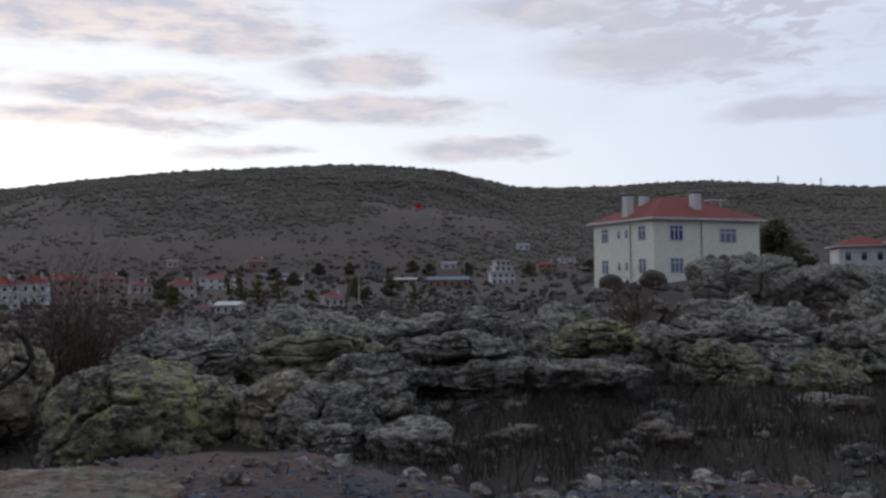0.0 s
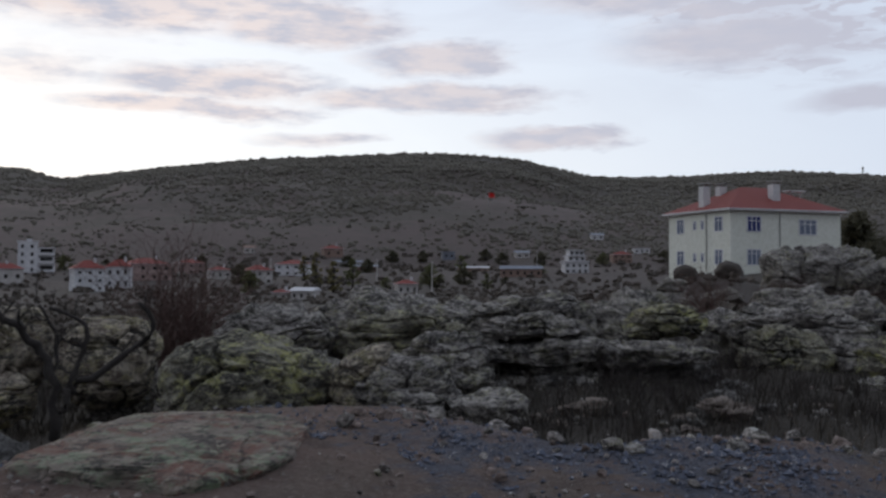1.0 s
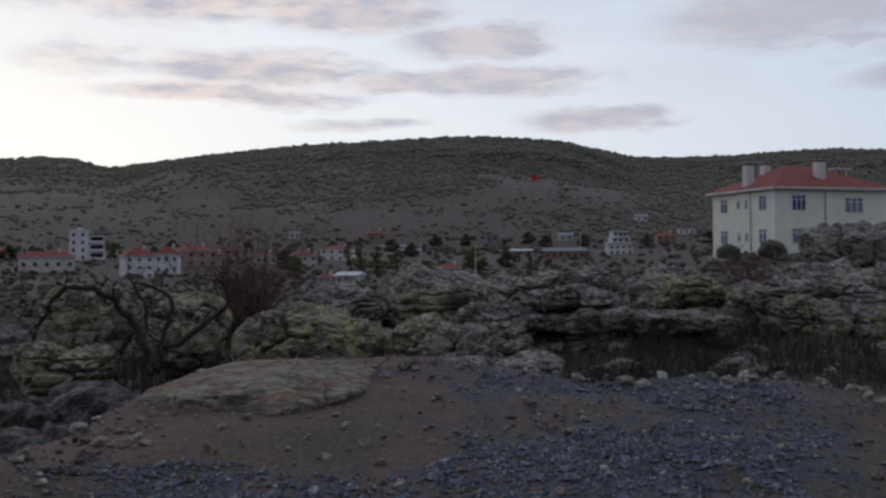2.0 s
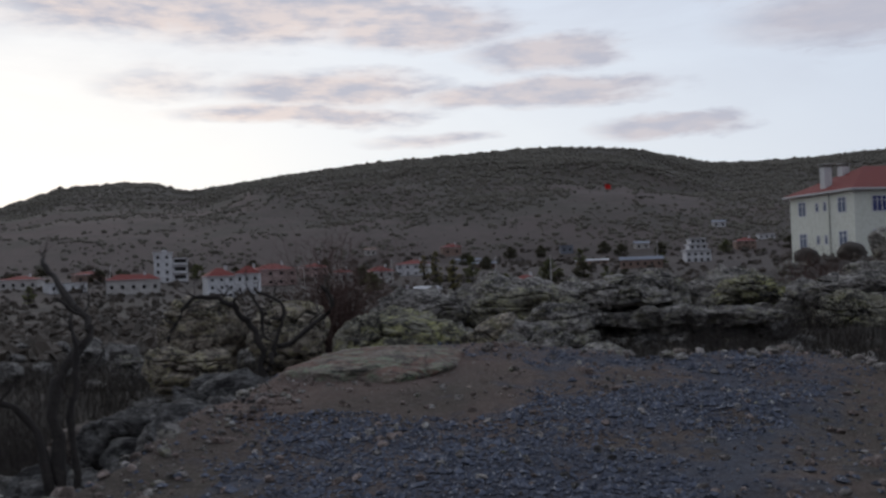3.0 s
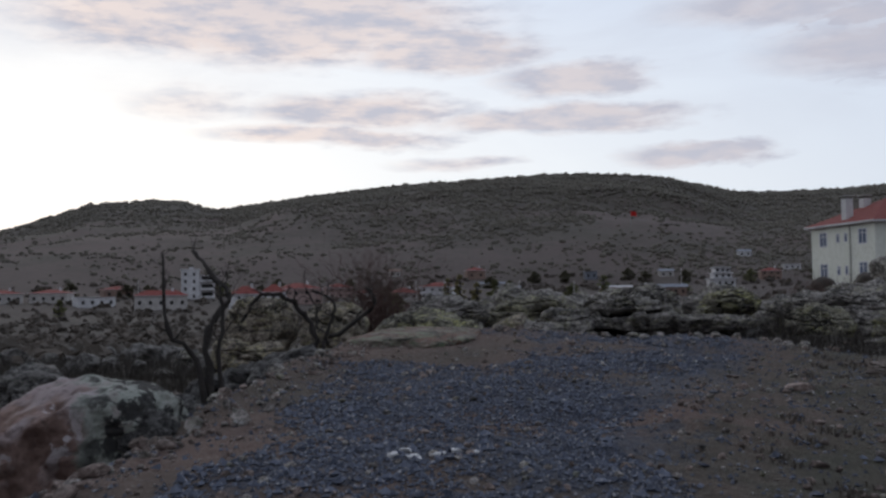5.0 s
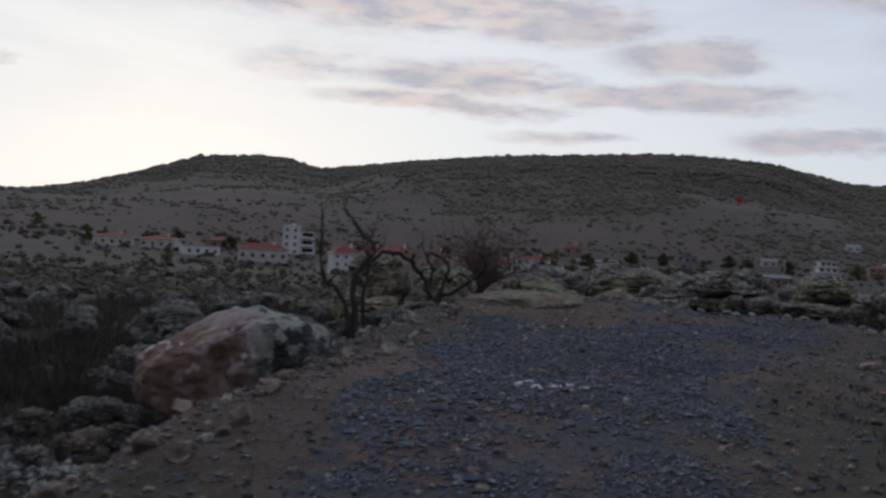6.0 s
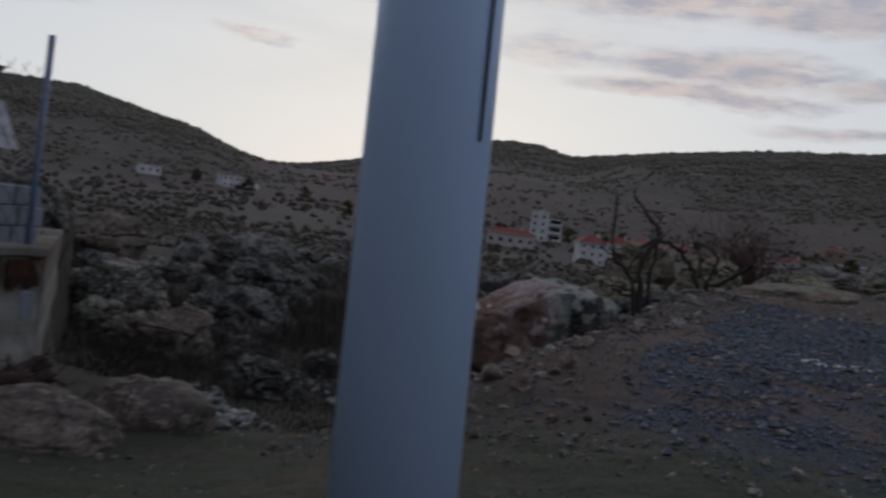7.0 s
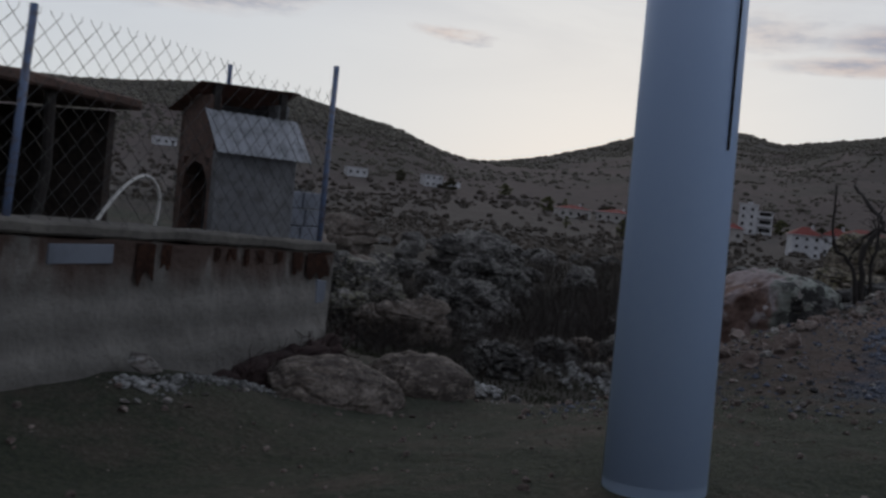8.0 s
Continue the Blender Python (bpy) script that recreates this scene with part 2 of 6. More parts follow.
# ---- materials ----
def rock_material(name, base, pale, lichen, lichen_amount, dark=(0.020, 0.018, 0.017), vein=0.0):
    m, nt, b = material(name, 0.92)
    flat = nt.nodes.new("ShaderNodeMapping")
    flat.inputs["Scale"].default_value = (1.0, 1.0, 2.0)
    nt.links.new(world_pos(nt), flat.inputs["Vector"])
    p = flat.outputs[0]
    big = noise_tex(nt, p, 1.3, 7, 0.66, 0.2)
    mid = noise_tex(nt, p, 4.0, 9, 0.74, 0.1)
    fine = noise_tex(nt, p, 34.0, 5, 0.70)
    spots = noise_tex(nt, p, 6.0, 9, 0.78, 0.1)
    spots2 = noise_tex(nt, p, 12.0, 8, 0.76, 0.1)
    col = mixed(nt, ramp(nt, mid.outputs[0], [(0.47, 0.0), (0.53, 1.0)]), base, pale)
    col = mixed(nt, ramp(nt, big.outputs[0], [(0.52, 0.0), (0.56, 0.85)]), col, dark)
    area = ramp(nt, noise_tex(nt, p, 0.8, 5, 0.6).outputs[0], [(0.42, 0.15), (0.58, 1.0)])
    patch = maths(nt, "MULTIPLY", ramp(nt, spots.outputs[0], [(0.51, 0.0), (0.535, 1.0)]), area)
    col = mixed(nt, maths(nt, "MULTIPLY", patch, lichen_amount), col, lichen)
    white = ramp(nt, spots2.outputs[0], [(0.545, 0.0), (0.575, 1.0)])
    col = mixed(nt, maths(nt, "MULTIPLY", white, 0.8), col, tuple(min(0.52, v * 1.7) for v in pale))
    black = ramp(nt, noise_tex(nt, p, 5.0, 9, 0.78, 0.2).outputs[0], [(0.55, 0.0), (0.58, 1.0)])
    col = mixed(nt, maths(nt, "MULTIPLY", black, 0.85), col, dark)
    crust = ramp(nt, noise_tex(nt, p, 19.0, 7, 0.74, 0.1).outputs[0], [(0.52, 0.0), (0.56, 1.0)])
    col = mixed(nt, maths(nt, "MULTIPLY", crust, 0.55), col, tuple(min(0.5, v * 1.25) for v in pale))
    scab = ramp(nt, noise_tex(nt, p, 11.0, 8, 0.76, 0.2).outputs[0], [(0.54, 0.0), (0.57, 1.0)])
    col = mixed(nt, maths(nt, "MULTIPLY", scab, 0.7), col, dark)
    pits = ramp(nt, fine.outputs[0], [(0.36, 1.0), (0.44, 0.0)])
    col = mixed(nt, maths(nt, "MULTIPLY", pits, 0.85), col, dark)
    if vein:
        streak = ramp(nt, noise_tex(nt, p, 2.1, 6, 0.6, 1.2).outputs[0], [(0.52, 0.0), (0.57, 1.0)])
        col = mixed(nt, maths(nt, "MULTIPLY", streak, vein), col, (0.46, 0.40, 0.39))
    nt.links.new(col, b.inputs["Base Color"])
    h = maths(nt, "ADD", fine.outputs[0], maths(nt, "MULTIPLY", spots.outputs[0], 2.2))
    bump(nt, b, h, 0.6, 0.03)
    return m


M_rock = rock_material("grey_lichen_rock", (0.080, 0.071, 0.065), (0.29, 0.27, 0.25), (0.31, 0.30, 0.165), 0.6)
M_rock_green = rock_material("yellow_lichen_rock", (0.085, 0.075, 0.06), (0.24, 0.225, 0.175), (0.36, 0.355, 0.13), 1.0)
M_rock_brown = rock_material("brown_rock", (0.15, 0.118, 0.098), (0.21, 0.175, 0.15), (0.20, 0.19, 0.15), 0.4, (0.075, 0.06, 0.052))
M_rock_tawny = rock_material("tawny_lichen_rock", (0.14, 0.112, 0.09), (0.31, 0.27, 0.215), (0.34, 0.31, 0.14), 0.75)
# dark slope rock; under the ledge its tone stands in for shade
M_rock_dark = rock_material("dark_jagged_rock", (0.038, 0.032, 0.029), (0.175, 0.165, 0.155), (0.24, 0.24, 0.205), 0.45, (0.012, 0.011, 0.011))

M_rock_black = rock_material("blackish_bank_rock", (0.024, 0.021, 0.020), (0.105, 0.102, 0.100), (0.15, 0.15, 0.135), 0.3, (0.010, 0.009, 0.009))


def veined_material():
    """Red-brown stone with white mineral streaks, grey-green lichen and black spots towards one side."""
    m, nt, b = material("reddish_veined_rock", 0.9)
    p = coords(nt)
    sep = nt.nodes.new("ShaderNodeSeparateXYZ")
    nt.links.new(p, sep.inputs[0])
    n1, n2, n3 = noise_tex(nt, p, 2.2, 7, 0.65), noise_tex(nt, p, 7.0, 8, 0.72), noise_tex(nt, p, 30.0, 5, 0.7)
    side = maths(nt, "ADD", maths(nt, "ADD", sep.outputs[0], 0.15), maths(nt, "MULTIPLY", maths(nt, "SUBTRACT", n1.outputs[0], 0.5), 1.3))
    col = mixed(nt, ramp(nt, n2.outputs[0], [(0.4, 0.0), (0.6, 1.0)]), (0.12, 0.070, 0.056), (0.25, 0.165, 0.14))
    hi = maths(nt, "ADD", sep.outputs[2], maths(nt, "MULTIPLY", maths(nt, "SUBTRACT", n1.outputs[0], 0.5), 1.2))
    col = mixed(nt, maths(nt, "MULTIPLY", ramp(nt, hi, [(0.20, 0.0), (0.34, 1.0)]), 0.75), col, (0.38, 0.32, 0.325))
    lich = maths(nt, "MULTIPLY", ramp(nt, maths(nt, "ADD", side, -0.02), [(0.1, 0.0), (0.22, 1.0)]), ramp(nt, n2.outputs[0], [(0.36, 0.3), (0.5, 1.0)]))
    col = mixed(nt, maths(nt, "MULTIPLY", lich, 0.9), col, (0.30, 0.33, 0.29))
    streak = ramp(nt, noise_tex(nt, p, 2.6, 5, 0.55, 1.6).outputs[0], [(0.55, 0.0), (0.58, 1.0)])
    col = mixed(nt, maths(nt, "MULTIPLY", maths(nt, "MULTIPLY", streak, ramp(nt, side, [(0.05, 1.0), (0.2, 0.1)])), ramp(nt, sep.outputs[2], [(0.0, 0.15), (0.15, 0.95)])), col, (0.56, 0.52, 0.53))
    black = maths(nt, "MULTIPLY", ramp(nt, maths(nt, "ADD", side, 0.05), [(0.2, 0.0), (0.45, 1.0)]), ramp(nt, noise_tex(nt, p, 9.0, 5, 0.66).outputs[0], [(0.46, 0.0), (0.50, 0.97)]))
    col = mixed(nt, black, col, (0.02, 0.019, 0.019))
    col = mixed(nt, ramp(nt, n3.outputs[0], [(0.34, 0.6), (0.45, 0.0)]), col, (0.06, 0.045, 0.04))
    nt.links.new(col, b.inputs["Base Color"])
    bump(nt, b, maths(nt, "ADD", n3.outputs[0], maths(nt, "MULTIPLY", n2.outputs[0], 2.0)), 0.6, 0.03)
    return m


M_rock_vein = veined_material()
M_rock_pale = rock_material("pale_rock", (0.20, 0.17, 0.155), (0.36, 0.325, 0.30), (0.25, 0.27, 0.21), 0.5, (0.06, 0.05, 0.045))
M_rock_slab = rock_material("orange_lichen_slab", (0.150, 0.075, 0.055), (0.18, 0.150, 0.125), (0.17, 0.22, 0.14), 0.95, (0.026, 0.023, 0.021))
M_steel = speckled("galvanised_steel", (0.50, 0.66, 0.95), (0.55, 0.71, 0.98), 1.3, 0.38, (0.51, 0.67, 0.96), 30.0, 0.05, 0.002, 0.0, 0.3, 0.7)
M_concrete = speckled("weathered_concrete", (0.10, 0.09, 0.078), (0.17, 0.155, 0.135), 2.5, 0.9, (0.07, 0.062, 0.055), 22.0, 0.5, 0.01)
M_plaster = speckled("cream_plaster", (0.74, 0.755, 0.67), (0.80, 0.81, 0.73), 0.35, 0.85, (0.63, 0.64, 0.54), 3.0, 0.1, 0.01)
M_white = speckled("white_paint", (0.55, 0.55, 0.56), (0.68, 0.68, 0.68), 0.6, 0.7, (0.42, 0.42, 0.42), 5.0, 0.1, 0.01)
M_glass, g_nt, g_b = material("blue_window_glass", 0.08)
g_b.inputs["Base Color"].default_value = (0.03, 0.045, 0.11, 1)
# near-black for village windows, the pole seam and painted shade in the doorway
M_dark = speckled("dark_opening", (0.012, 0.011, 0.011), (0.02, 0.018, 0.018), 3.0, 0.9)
M_brick = speckled("brown_brick", (0.11, 0.065, 0.05), (0.17, 0.105, 0.085), 6.0, 0.9, (0.06, 0.045, 0.04), 30.0, 0.5, 0.01)


def ground_material():
    m, nt, b = material("dry_earth_and_grass", 0.95)
    p = world_pos(nt)
    n_big = noise_tex(nt, p, 0.55, 6, 0.6)
    n_mid = noise_tex(nt, p, 4.0, 6, 0.65)
    n_fine = noise_tex(nt, p, 40.0, 4, 0.7)
    n_far = noise_tex(nt, p, 0.012, 10, 0.68)
    n_far2 = noise_tex(nt, p, 0.05, 8, 0.7)
    near = mixed(nt, ramp(nt, n_big.outputs[0], [(0.4, 0.0), (0.62, 1.0)]), (0.150, 0.097, 0.080), (0.078, 0.062, 0.048))
    near = mixed(nt, ramp(nt, n_mid.outputs[0], [(0.5, 0.0), (0.68, 0.8)]), near, (0.064, 0.043, 0.036))
    near = mixed(nt, ramp(nt, n_fine.outputs[0], [(0.52, 0.0), (0.66, 0.7)]), near, (0.20, 0.165, 0.145))
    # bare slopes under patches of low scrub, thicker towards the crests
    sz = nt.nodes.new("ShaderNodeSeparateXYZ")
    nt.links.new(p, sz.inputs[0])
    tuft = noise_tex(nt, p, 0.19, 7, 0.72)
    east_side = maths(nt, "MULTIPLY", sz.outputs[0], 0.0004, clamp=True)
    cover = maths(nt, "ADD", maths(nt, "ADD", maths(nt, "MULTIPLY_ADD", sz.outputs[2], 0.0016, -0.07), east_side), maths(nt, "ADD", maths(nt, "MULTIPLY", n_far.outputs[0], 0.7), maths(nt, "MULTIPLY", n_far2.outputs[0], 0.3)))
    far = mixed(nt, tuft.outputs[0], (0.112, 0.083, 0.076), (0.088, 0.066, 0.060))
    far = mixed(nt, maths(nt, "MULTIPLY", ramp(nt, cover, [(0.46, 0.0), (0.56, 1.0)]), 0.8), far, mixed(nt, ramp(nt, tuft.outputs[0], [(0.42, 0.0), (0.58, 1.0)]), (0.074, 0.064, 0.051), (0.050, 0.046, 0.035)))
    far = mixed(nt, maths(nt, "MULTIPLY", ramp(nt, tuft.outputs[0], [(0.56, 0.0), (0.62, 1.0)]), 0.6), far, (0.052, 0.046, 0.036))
    # crushed gravel spread over the pad
    sx = nt.nodes.new("ShaderNodeSeparateXYZ")
    nt.links.new(p, sx.inputs[0])
    px_, py_ = sx.outputs[0], sx.outputs[1]
    jag = maths(nt, "MULTIPLY", maths(nt, "SUBTRACT", n_mid.outputs[0], 0.5), 1.6)
    right_edge = maths(nt, "MULTIPLY_ADD", maths(nt, "MAXIMUM", py_, 0.0), 0.21, 0.50)
    in_r = maths(nt, "MULTIPLY_ADD", maths(nt, "ADD", maths(nt, "SUBTRACT", right_edge, px_), jag), 3.0, 0.5, clamp=True)
    left_edge = maths(nt, "MULTIPLY_ADD", py_, -0.13, -1.32)
    in_l = maths(nt, "MULTIPLY_ADD", maths(nt, "ADD", maths(nt, "SUBTRACT", px_, left_edge), jag), 3.0, 0.0, clamp=True)
    in_f = maths(nt, "MULTIPLY_ADD", maths(nt, "ADD", maths(nt, "SUBTRACT", 3.9, py_), jag), 3.0, 0.5, clamp=True)
    in_b = maths(nt, "MULTIPLY_ADD", maths(nt, "ADD", maths(nt, "SUBTRACT", py_, -2.8), jag), 2.0, 0.5, clamp=True)
    grav = maths(nt, "MULTIPLY", maths(nt, "MULTIPLY", in_r, in_l), maths(nt, "MULTIPLY", in_f, in_b))
    gcol = mixed(nt, ramp(nt, n_fine.outputs[0], [(0.35, 0.0), (0.7, 1.0)]), (0.040, 0.047, 0.068), (0.10, 0.115, 0.155))
    # bare earth before the slab, and thin places in the gravel
    ex, ey = maths(nt, "MULTIPLY", maths(nt, "ADD", px_, 1.25), 0.85), maths(nt, "MULTIPLY", maths(nt, "SUBTRACT", py_, 2.55), 1.0)
    apron = maths(nt, "SQRT", maths(nt, "ADD", maths(nt, "MULTIPLY", ex, ex), maths(nt, "MULTIPLY", ey, ey)))
    grav = maths(nt, "MULTIPLY", grav, maths(nt, "MULTIPLY_ADD", maths(nt, "ADD", apron, maths(nt, "MULTIPLY", jag, 1.7)), 2.2, -1.6, clamp=True))
    thin_g = noise_tex(nt, p, 1.3, 8, 0.72)
    grav = maths(nt, "MULTIPLY", grav, ramp(nt, thin_g.outputs[0], [(0.43, 0.0), (0.51, 1.0)]))
    # thin moss and short grass at the wall's foot and right of the gravel
    moss_w = maths(nt, "MULTIPLY_ADD", maths(nt, "ADD", maths(nt, "SUBTRACT", -2.3, py_), jag), 1.5, 0.0, clamp=True)
    moss_r = maths(nt, "MULTIPLY", maths(nt, "MULTIPLY_ADD", maths(nt, "ADD", maths(nt, "SUBTRACT", px_, right_edge), jag), 1.5, 0.0, clamp=True), 0.6)
    moss = mixed(nt, ramp(nt, n_fine.outputs[0], [(0.4, 0.0), (0.62, 1.0)]), (0.028, 0.034, 0.019), (0.060, 0.066, 0.038))
    near = mixed(nt, maths(nt, "MULTIPLY", maths(nt, "MAXIMUM", moss_w, moss_r), ramp(nt, noise_tex(nt, p, 2.0, 7, 0.7).outputs[0], [(0.36, 0.5), (0.52, 1.0)])), near, moss)
    # dark brush litter beyond the pad and down the bank
    lit_f = maths(nt, "MULTIPLY_ADD", maths(nt, "ADD", maths(nt, "SUBTRACT", py_, 4.25), jag), 2.2, 0.0, clamp=True)
    lit_l = maths(nt, "MULTIPLY_ADD", maths(nt, "ADD", maths(nt, "SUBTRACT", -2.1, px_), jag), 1.6, 0.0, clamp=True)
    litter = mixed(nt, ramp(nt, n_fine.outputs[0], [(0.4, 0.0), (0.65, 1.0)]), (0.030, 0.026, 0.020), (0.078, 0.064, 0.050))
    near = mixed(nt, maths(nt, "MULTIPLY", maths(nt, "MAXIMUM", lit_f, lit_l), maths(nt, "MULTIPLY_ADD", py_, 0.6, 2.2, clamp=True)), near, litter)
    near = mixed(nt, maths(nt, "MULTIPLY", grav, 0.85), near, gcol)
    ln = nt.nodes.new("ShaderNodeVectorMath")
    ln.operation = "LENGTH"
    nt.links.new(p, ln.inputs[0])
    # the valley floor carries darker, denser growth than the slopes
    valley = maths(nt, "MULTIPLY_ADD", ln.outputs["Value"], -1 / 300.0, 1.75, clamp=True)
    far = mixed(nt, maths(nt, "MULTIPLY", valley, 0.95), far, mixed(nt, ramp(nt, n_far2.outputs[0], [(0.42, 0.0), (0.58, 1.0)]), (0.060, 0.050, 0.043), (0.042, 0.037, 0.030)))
    grit = noise_tex(nt, p, 17.0, 6, 0.75)
    near = mixed(nt, ramp(nt, grit.outputs[0], [(0.53, 0.0), (0.62, 0.55)]), near, mixed(nt, 0.5, near, (0.03, 0.024, 0.02)))
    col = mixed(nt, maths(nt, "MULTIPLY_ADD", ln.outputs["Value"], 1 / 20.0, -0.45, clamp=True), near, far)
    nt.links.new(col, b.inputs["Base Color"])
    bump(nt, b, maths(nt, "ADD", maths(nt, "ADD", n_fine.outputs[0], grit.outputs[0]), n_mid.outputs[0]), 0.9, 0.04)
    return m


M_ground = ground_material()

# ---- the ground: one sheet from the gravel pad to the ridges ----
# skyline: bearing to the left of +y, and height over the eye's level, in degrees
SKYLINE = [(-180, 3.0), (-60, 3.2), (-24.3, 5.08), (-21, 5.33), (-16.3, 5.76), (-13.5, 5.86), (-10.3, 5.74), (-8.7, 5.69), (-5.5, 5.70), (-4.0, 5.85),
           (-2.6, 6.2), (0.1, 6.86), (3.8, 7.15), (6.3, 7.16), (11.2, 6.92), (16, 6.6), (19.7, 6.12), (23, 5.63), (25.4, 5.25), (26.6, 5.5), (27.7, 5.74),
           (29.5, 5.72), (32.3, 5.46), (35.4, 4.35), (38.4, 3.45), (41.2, 2.87), (43.3, 2.76), (44.8, 3.14), (47.1, 4.06), (50.5, 4.75), (53.6, 5.45),
           (59, 5.42), (64, 4.85), (90, 3.5), (180, 3.0)]
RIDGE = [(-180, 1400), (-24, 1500), (-5, 1400), (0, 1000), (22, 1000), (26, 1500), (34, 1500), (40, 1300), (46, 850), (64, 850), (180, 1400)]


def table_at(rows, x):
    return np.interp(x, [r[0] for r in rows], [r[1] for r in rows])


def far_height(x, y):
    r = np.hypot(x, y) + 1e-6
    a = np.degrees(np.arctan2(-x, y))
    crest, top = table_at(RIDGE, a), np.tan(np.radians(table_at(SKYLINE, a)))
    foot = np.interp(r, [0, 20, 60, 120, 200, 280, 340, 430, 600, 3000], [-0.3, -0.8, -1.9, -3.2, -3.7, -2.2, 1.4, 7.5, 20, 20])
    p = np.stack([x, y, 0 * x], -1)
    wob = fbm(p / 130.0, 5, 5) * 14 + fbm(p / 40.0, 8, 3) * 3
    u = np.clip((r - 400) / (crest - 400), 0, 1.6)
    rise = np.where(u < 1, u ** 1.1, 1 - (u - 1) * 0.55)
    crest_z = crest * top + 0.9
    fringe = np.clip(u * (1.0 - np.clip(u, 0, 1)) * 4, 0, 1)
    hill = foot * (1 - np.clip(u, 0, 1)) + crest_z * rise + wob * fringe * np.clip(u * 2, 0, 1)
    return np.where(r < 400, foot, np.maximum(hill, np.minimum(foot, 8))) + fbm(p / 9.0, 3, 3) * 0.25 * smooth(14, 40, r)


def near_height(x, y):
    # the gravel pad: a tilted plane that ends in a low bank to the left and ahead
    pad = 0.155 + 0.075 * np.clip(y, -12, 4.4) - 0.02 * np.clip(x, -3, 0.8) - 0.10 * np.clip(x - 0.8, 0, 3)
    wave = 0.25 * np.sin(y * 1.9) + 0.12 * np.sin(y * 5.1 + 1)
    left = smooth(-3.0, -1.85, x + 0.10 * np.clip(-y - 1.0, 0, 2.5) - 0.25 * wave - 0.38 * smooth(0.7, -0.3, y))
    ahead = smooth(5.7, 3.95, y + 0.5 * np.sin(x * 1.3) * 0.4 + 0.25 * np.sin(x * 3.1 + 1))
    on = left * ahead
    low = -0.66 + 0.52 * smooth(1.5, 6.5, y) * smooth(-5.5, -1.6, x) + 0.25 * smooth(5, 10, y)
    z = pad * on + low * (1 - on)
    foot = smooth(-0.3, -2.6, x) * smooth(-1.6, -3.4, y)
    return z * (1 - foot) + foot * (-0.46 + 0.21 * smooth(-3.9, -5.2, y) * smooth(-1.6, -2.6, x))


WALL_END, WALL_DIR = np.array([-3.288, -3.616]), np.array([-0.3094, 0.9509])


def yard(x, y):
    """1 behind the concrete wall, where the ground is held up."""
    along = (x - WALL_END[0]) * WALL_DIR[0] + (y - WALL_END[1]) * WALL_DIR[1]
    behind = -(x - WALL_END[0]) * WALL_DIR[1] + (y - WALL_END[1]) * WALL_DIR[0]
    return smooth(0.20, 0.36, behind) * smooth(0.0, -0.14, along - 1.5 * behind) * smooth(14, 9, np.hypot(x + 3.5, y + 4))


def height(x, y):
    x, y = np.atleast_1d(np.asarray(x, float)), np.atleast_1d(np.asarray(y, float))
    r = np.hypot(x, y)
    k = smooth(11, 30, r)
    z = near_height(x, y) * (1 - k) + far_height(x, y) * k
    p = np.stack([x, y, 0 * x], -1)
    z = z + fbm(p * 1.1, 21, 4) * 0.05 * smooth(60, 20, r) + fbm(p * 6.0, 31, 3) * 0.012 * smooth(30, 10, r)
    z = z + (fbm(p * 1.9, 25, 4) * 0.11 + 0.05) * smooth(4.2, 5.4, y) * smooth(12, 9, y) * smooth(-2, 0, x)
    k = yard(x, y)
    z = z * (1 - k) + k * 0.25
    # the knoll on which the large house stands
    z = z + 2.6 * np.exp(-(((x - 13.5) / 8) ** 2 + ((y - 72) / 12) ** 2)) + 4.6 * np.exp(-(((x - 27) / 20) ** 2 + ((y - 104) / 26) ** 2)) + 1.3 * np.exp(-(((x - 8) / 6) ** 2 + ((y - 31) / 10) ** 2))
    return z


def ground_z(x, y):
    return float(height(x, y)[0])


def build_ground():
    rings = [0.0]
    r = 0.05
    while r < 3200:
        rings.append(r)
        r += max(0.055, r * 0.024) if r > 3 else 0.055
    rings = np.array(rings[1:])
    # finer steps over the bearings that are looked at
    angs = np.concatenate([np.arange(-30, 72, 0.22), np.arange(72, 330, 1.5)])
    a, rr = np.meshgrid(np.radians(angs), rings)
    x, y = -np.sin(a) * rr, np.cos(a) * rr - 3.0 * np.exp(-rr / 60.0)
    z = height(x.ravel(), y.ravel())
    verts = np.stack([x.ravel(), y.ravel(), z], -1)
    na, nr = len(angs), len(rings)
    i, j = np.meshgrid(np.arange(nr - 1), np.arange(na), indexing="ij")
    k = (j + 1) % na
    faces = np.stack([i * na + j, i * na + k, (i + 1) * na + k, (i + 1) * na + j], -1).reshape(-1, 4)[:, ::-1]
    hub = [list(range(na))]
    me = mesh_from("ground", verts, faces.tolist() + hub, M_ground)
    ob = new("ground", me)
    return tagged(ob, "dry stony ground rising to scrubby hills", "ground", kind="structure")


ground = build_ground()


# ---- rocks ----
def ico_arrays(level):
    bm = bmesh.new()
    bmesh.ops.create_icosphere(bm, subdivisions=level, radius=1.0)
    v = np.array([q.co[:] for q in bm.verts])
    f = [[q.index for q in face.verts] for face in bm.faces]
    bm.free()
    return v, f


ICO = {k: ico_arrays(k) for k in (1, 2, 3, 4, 5, 6)}


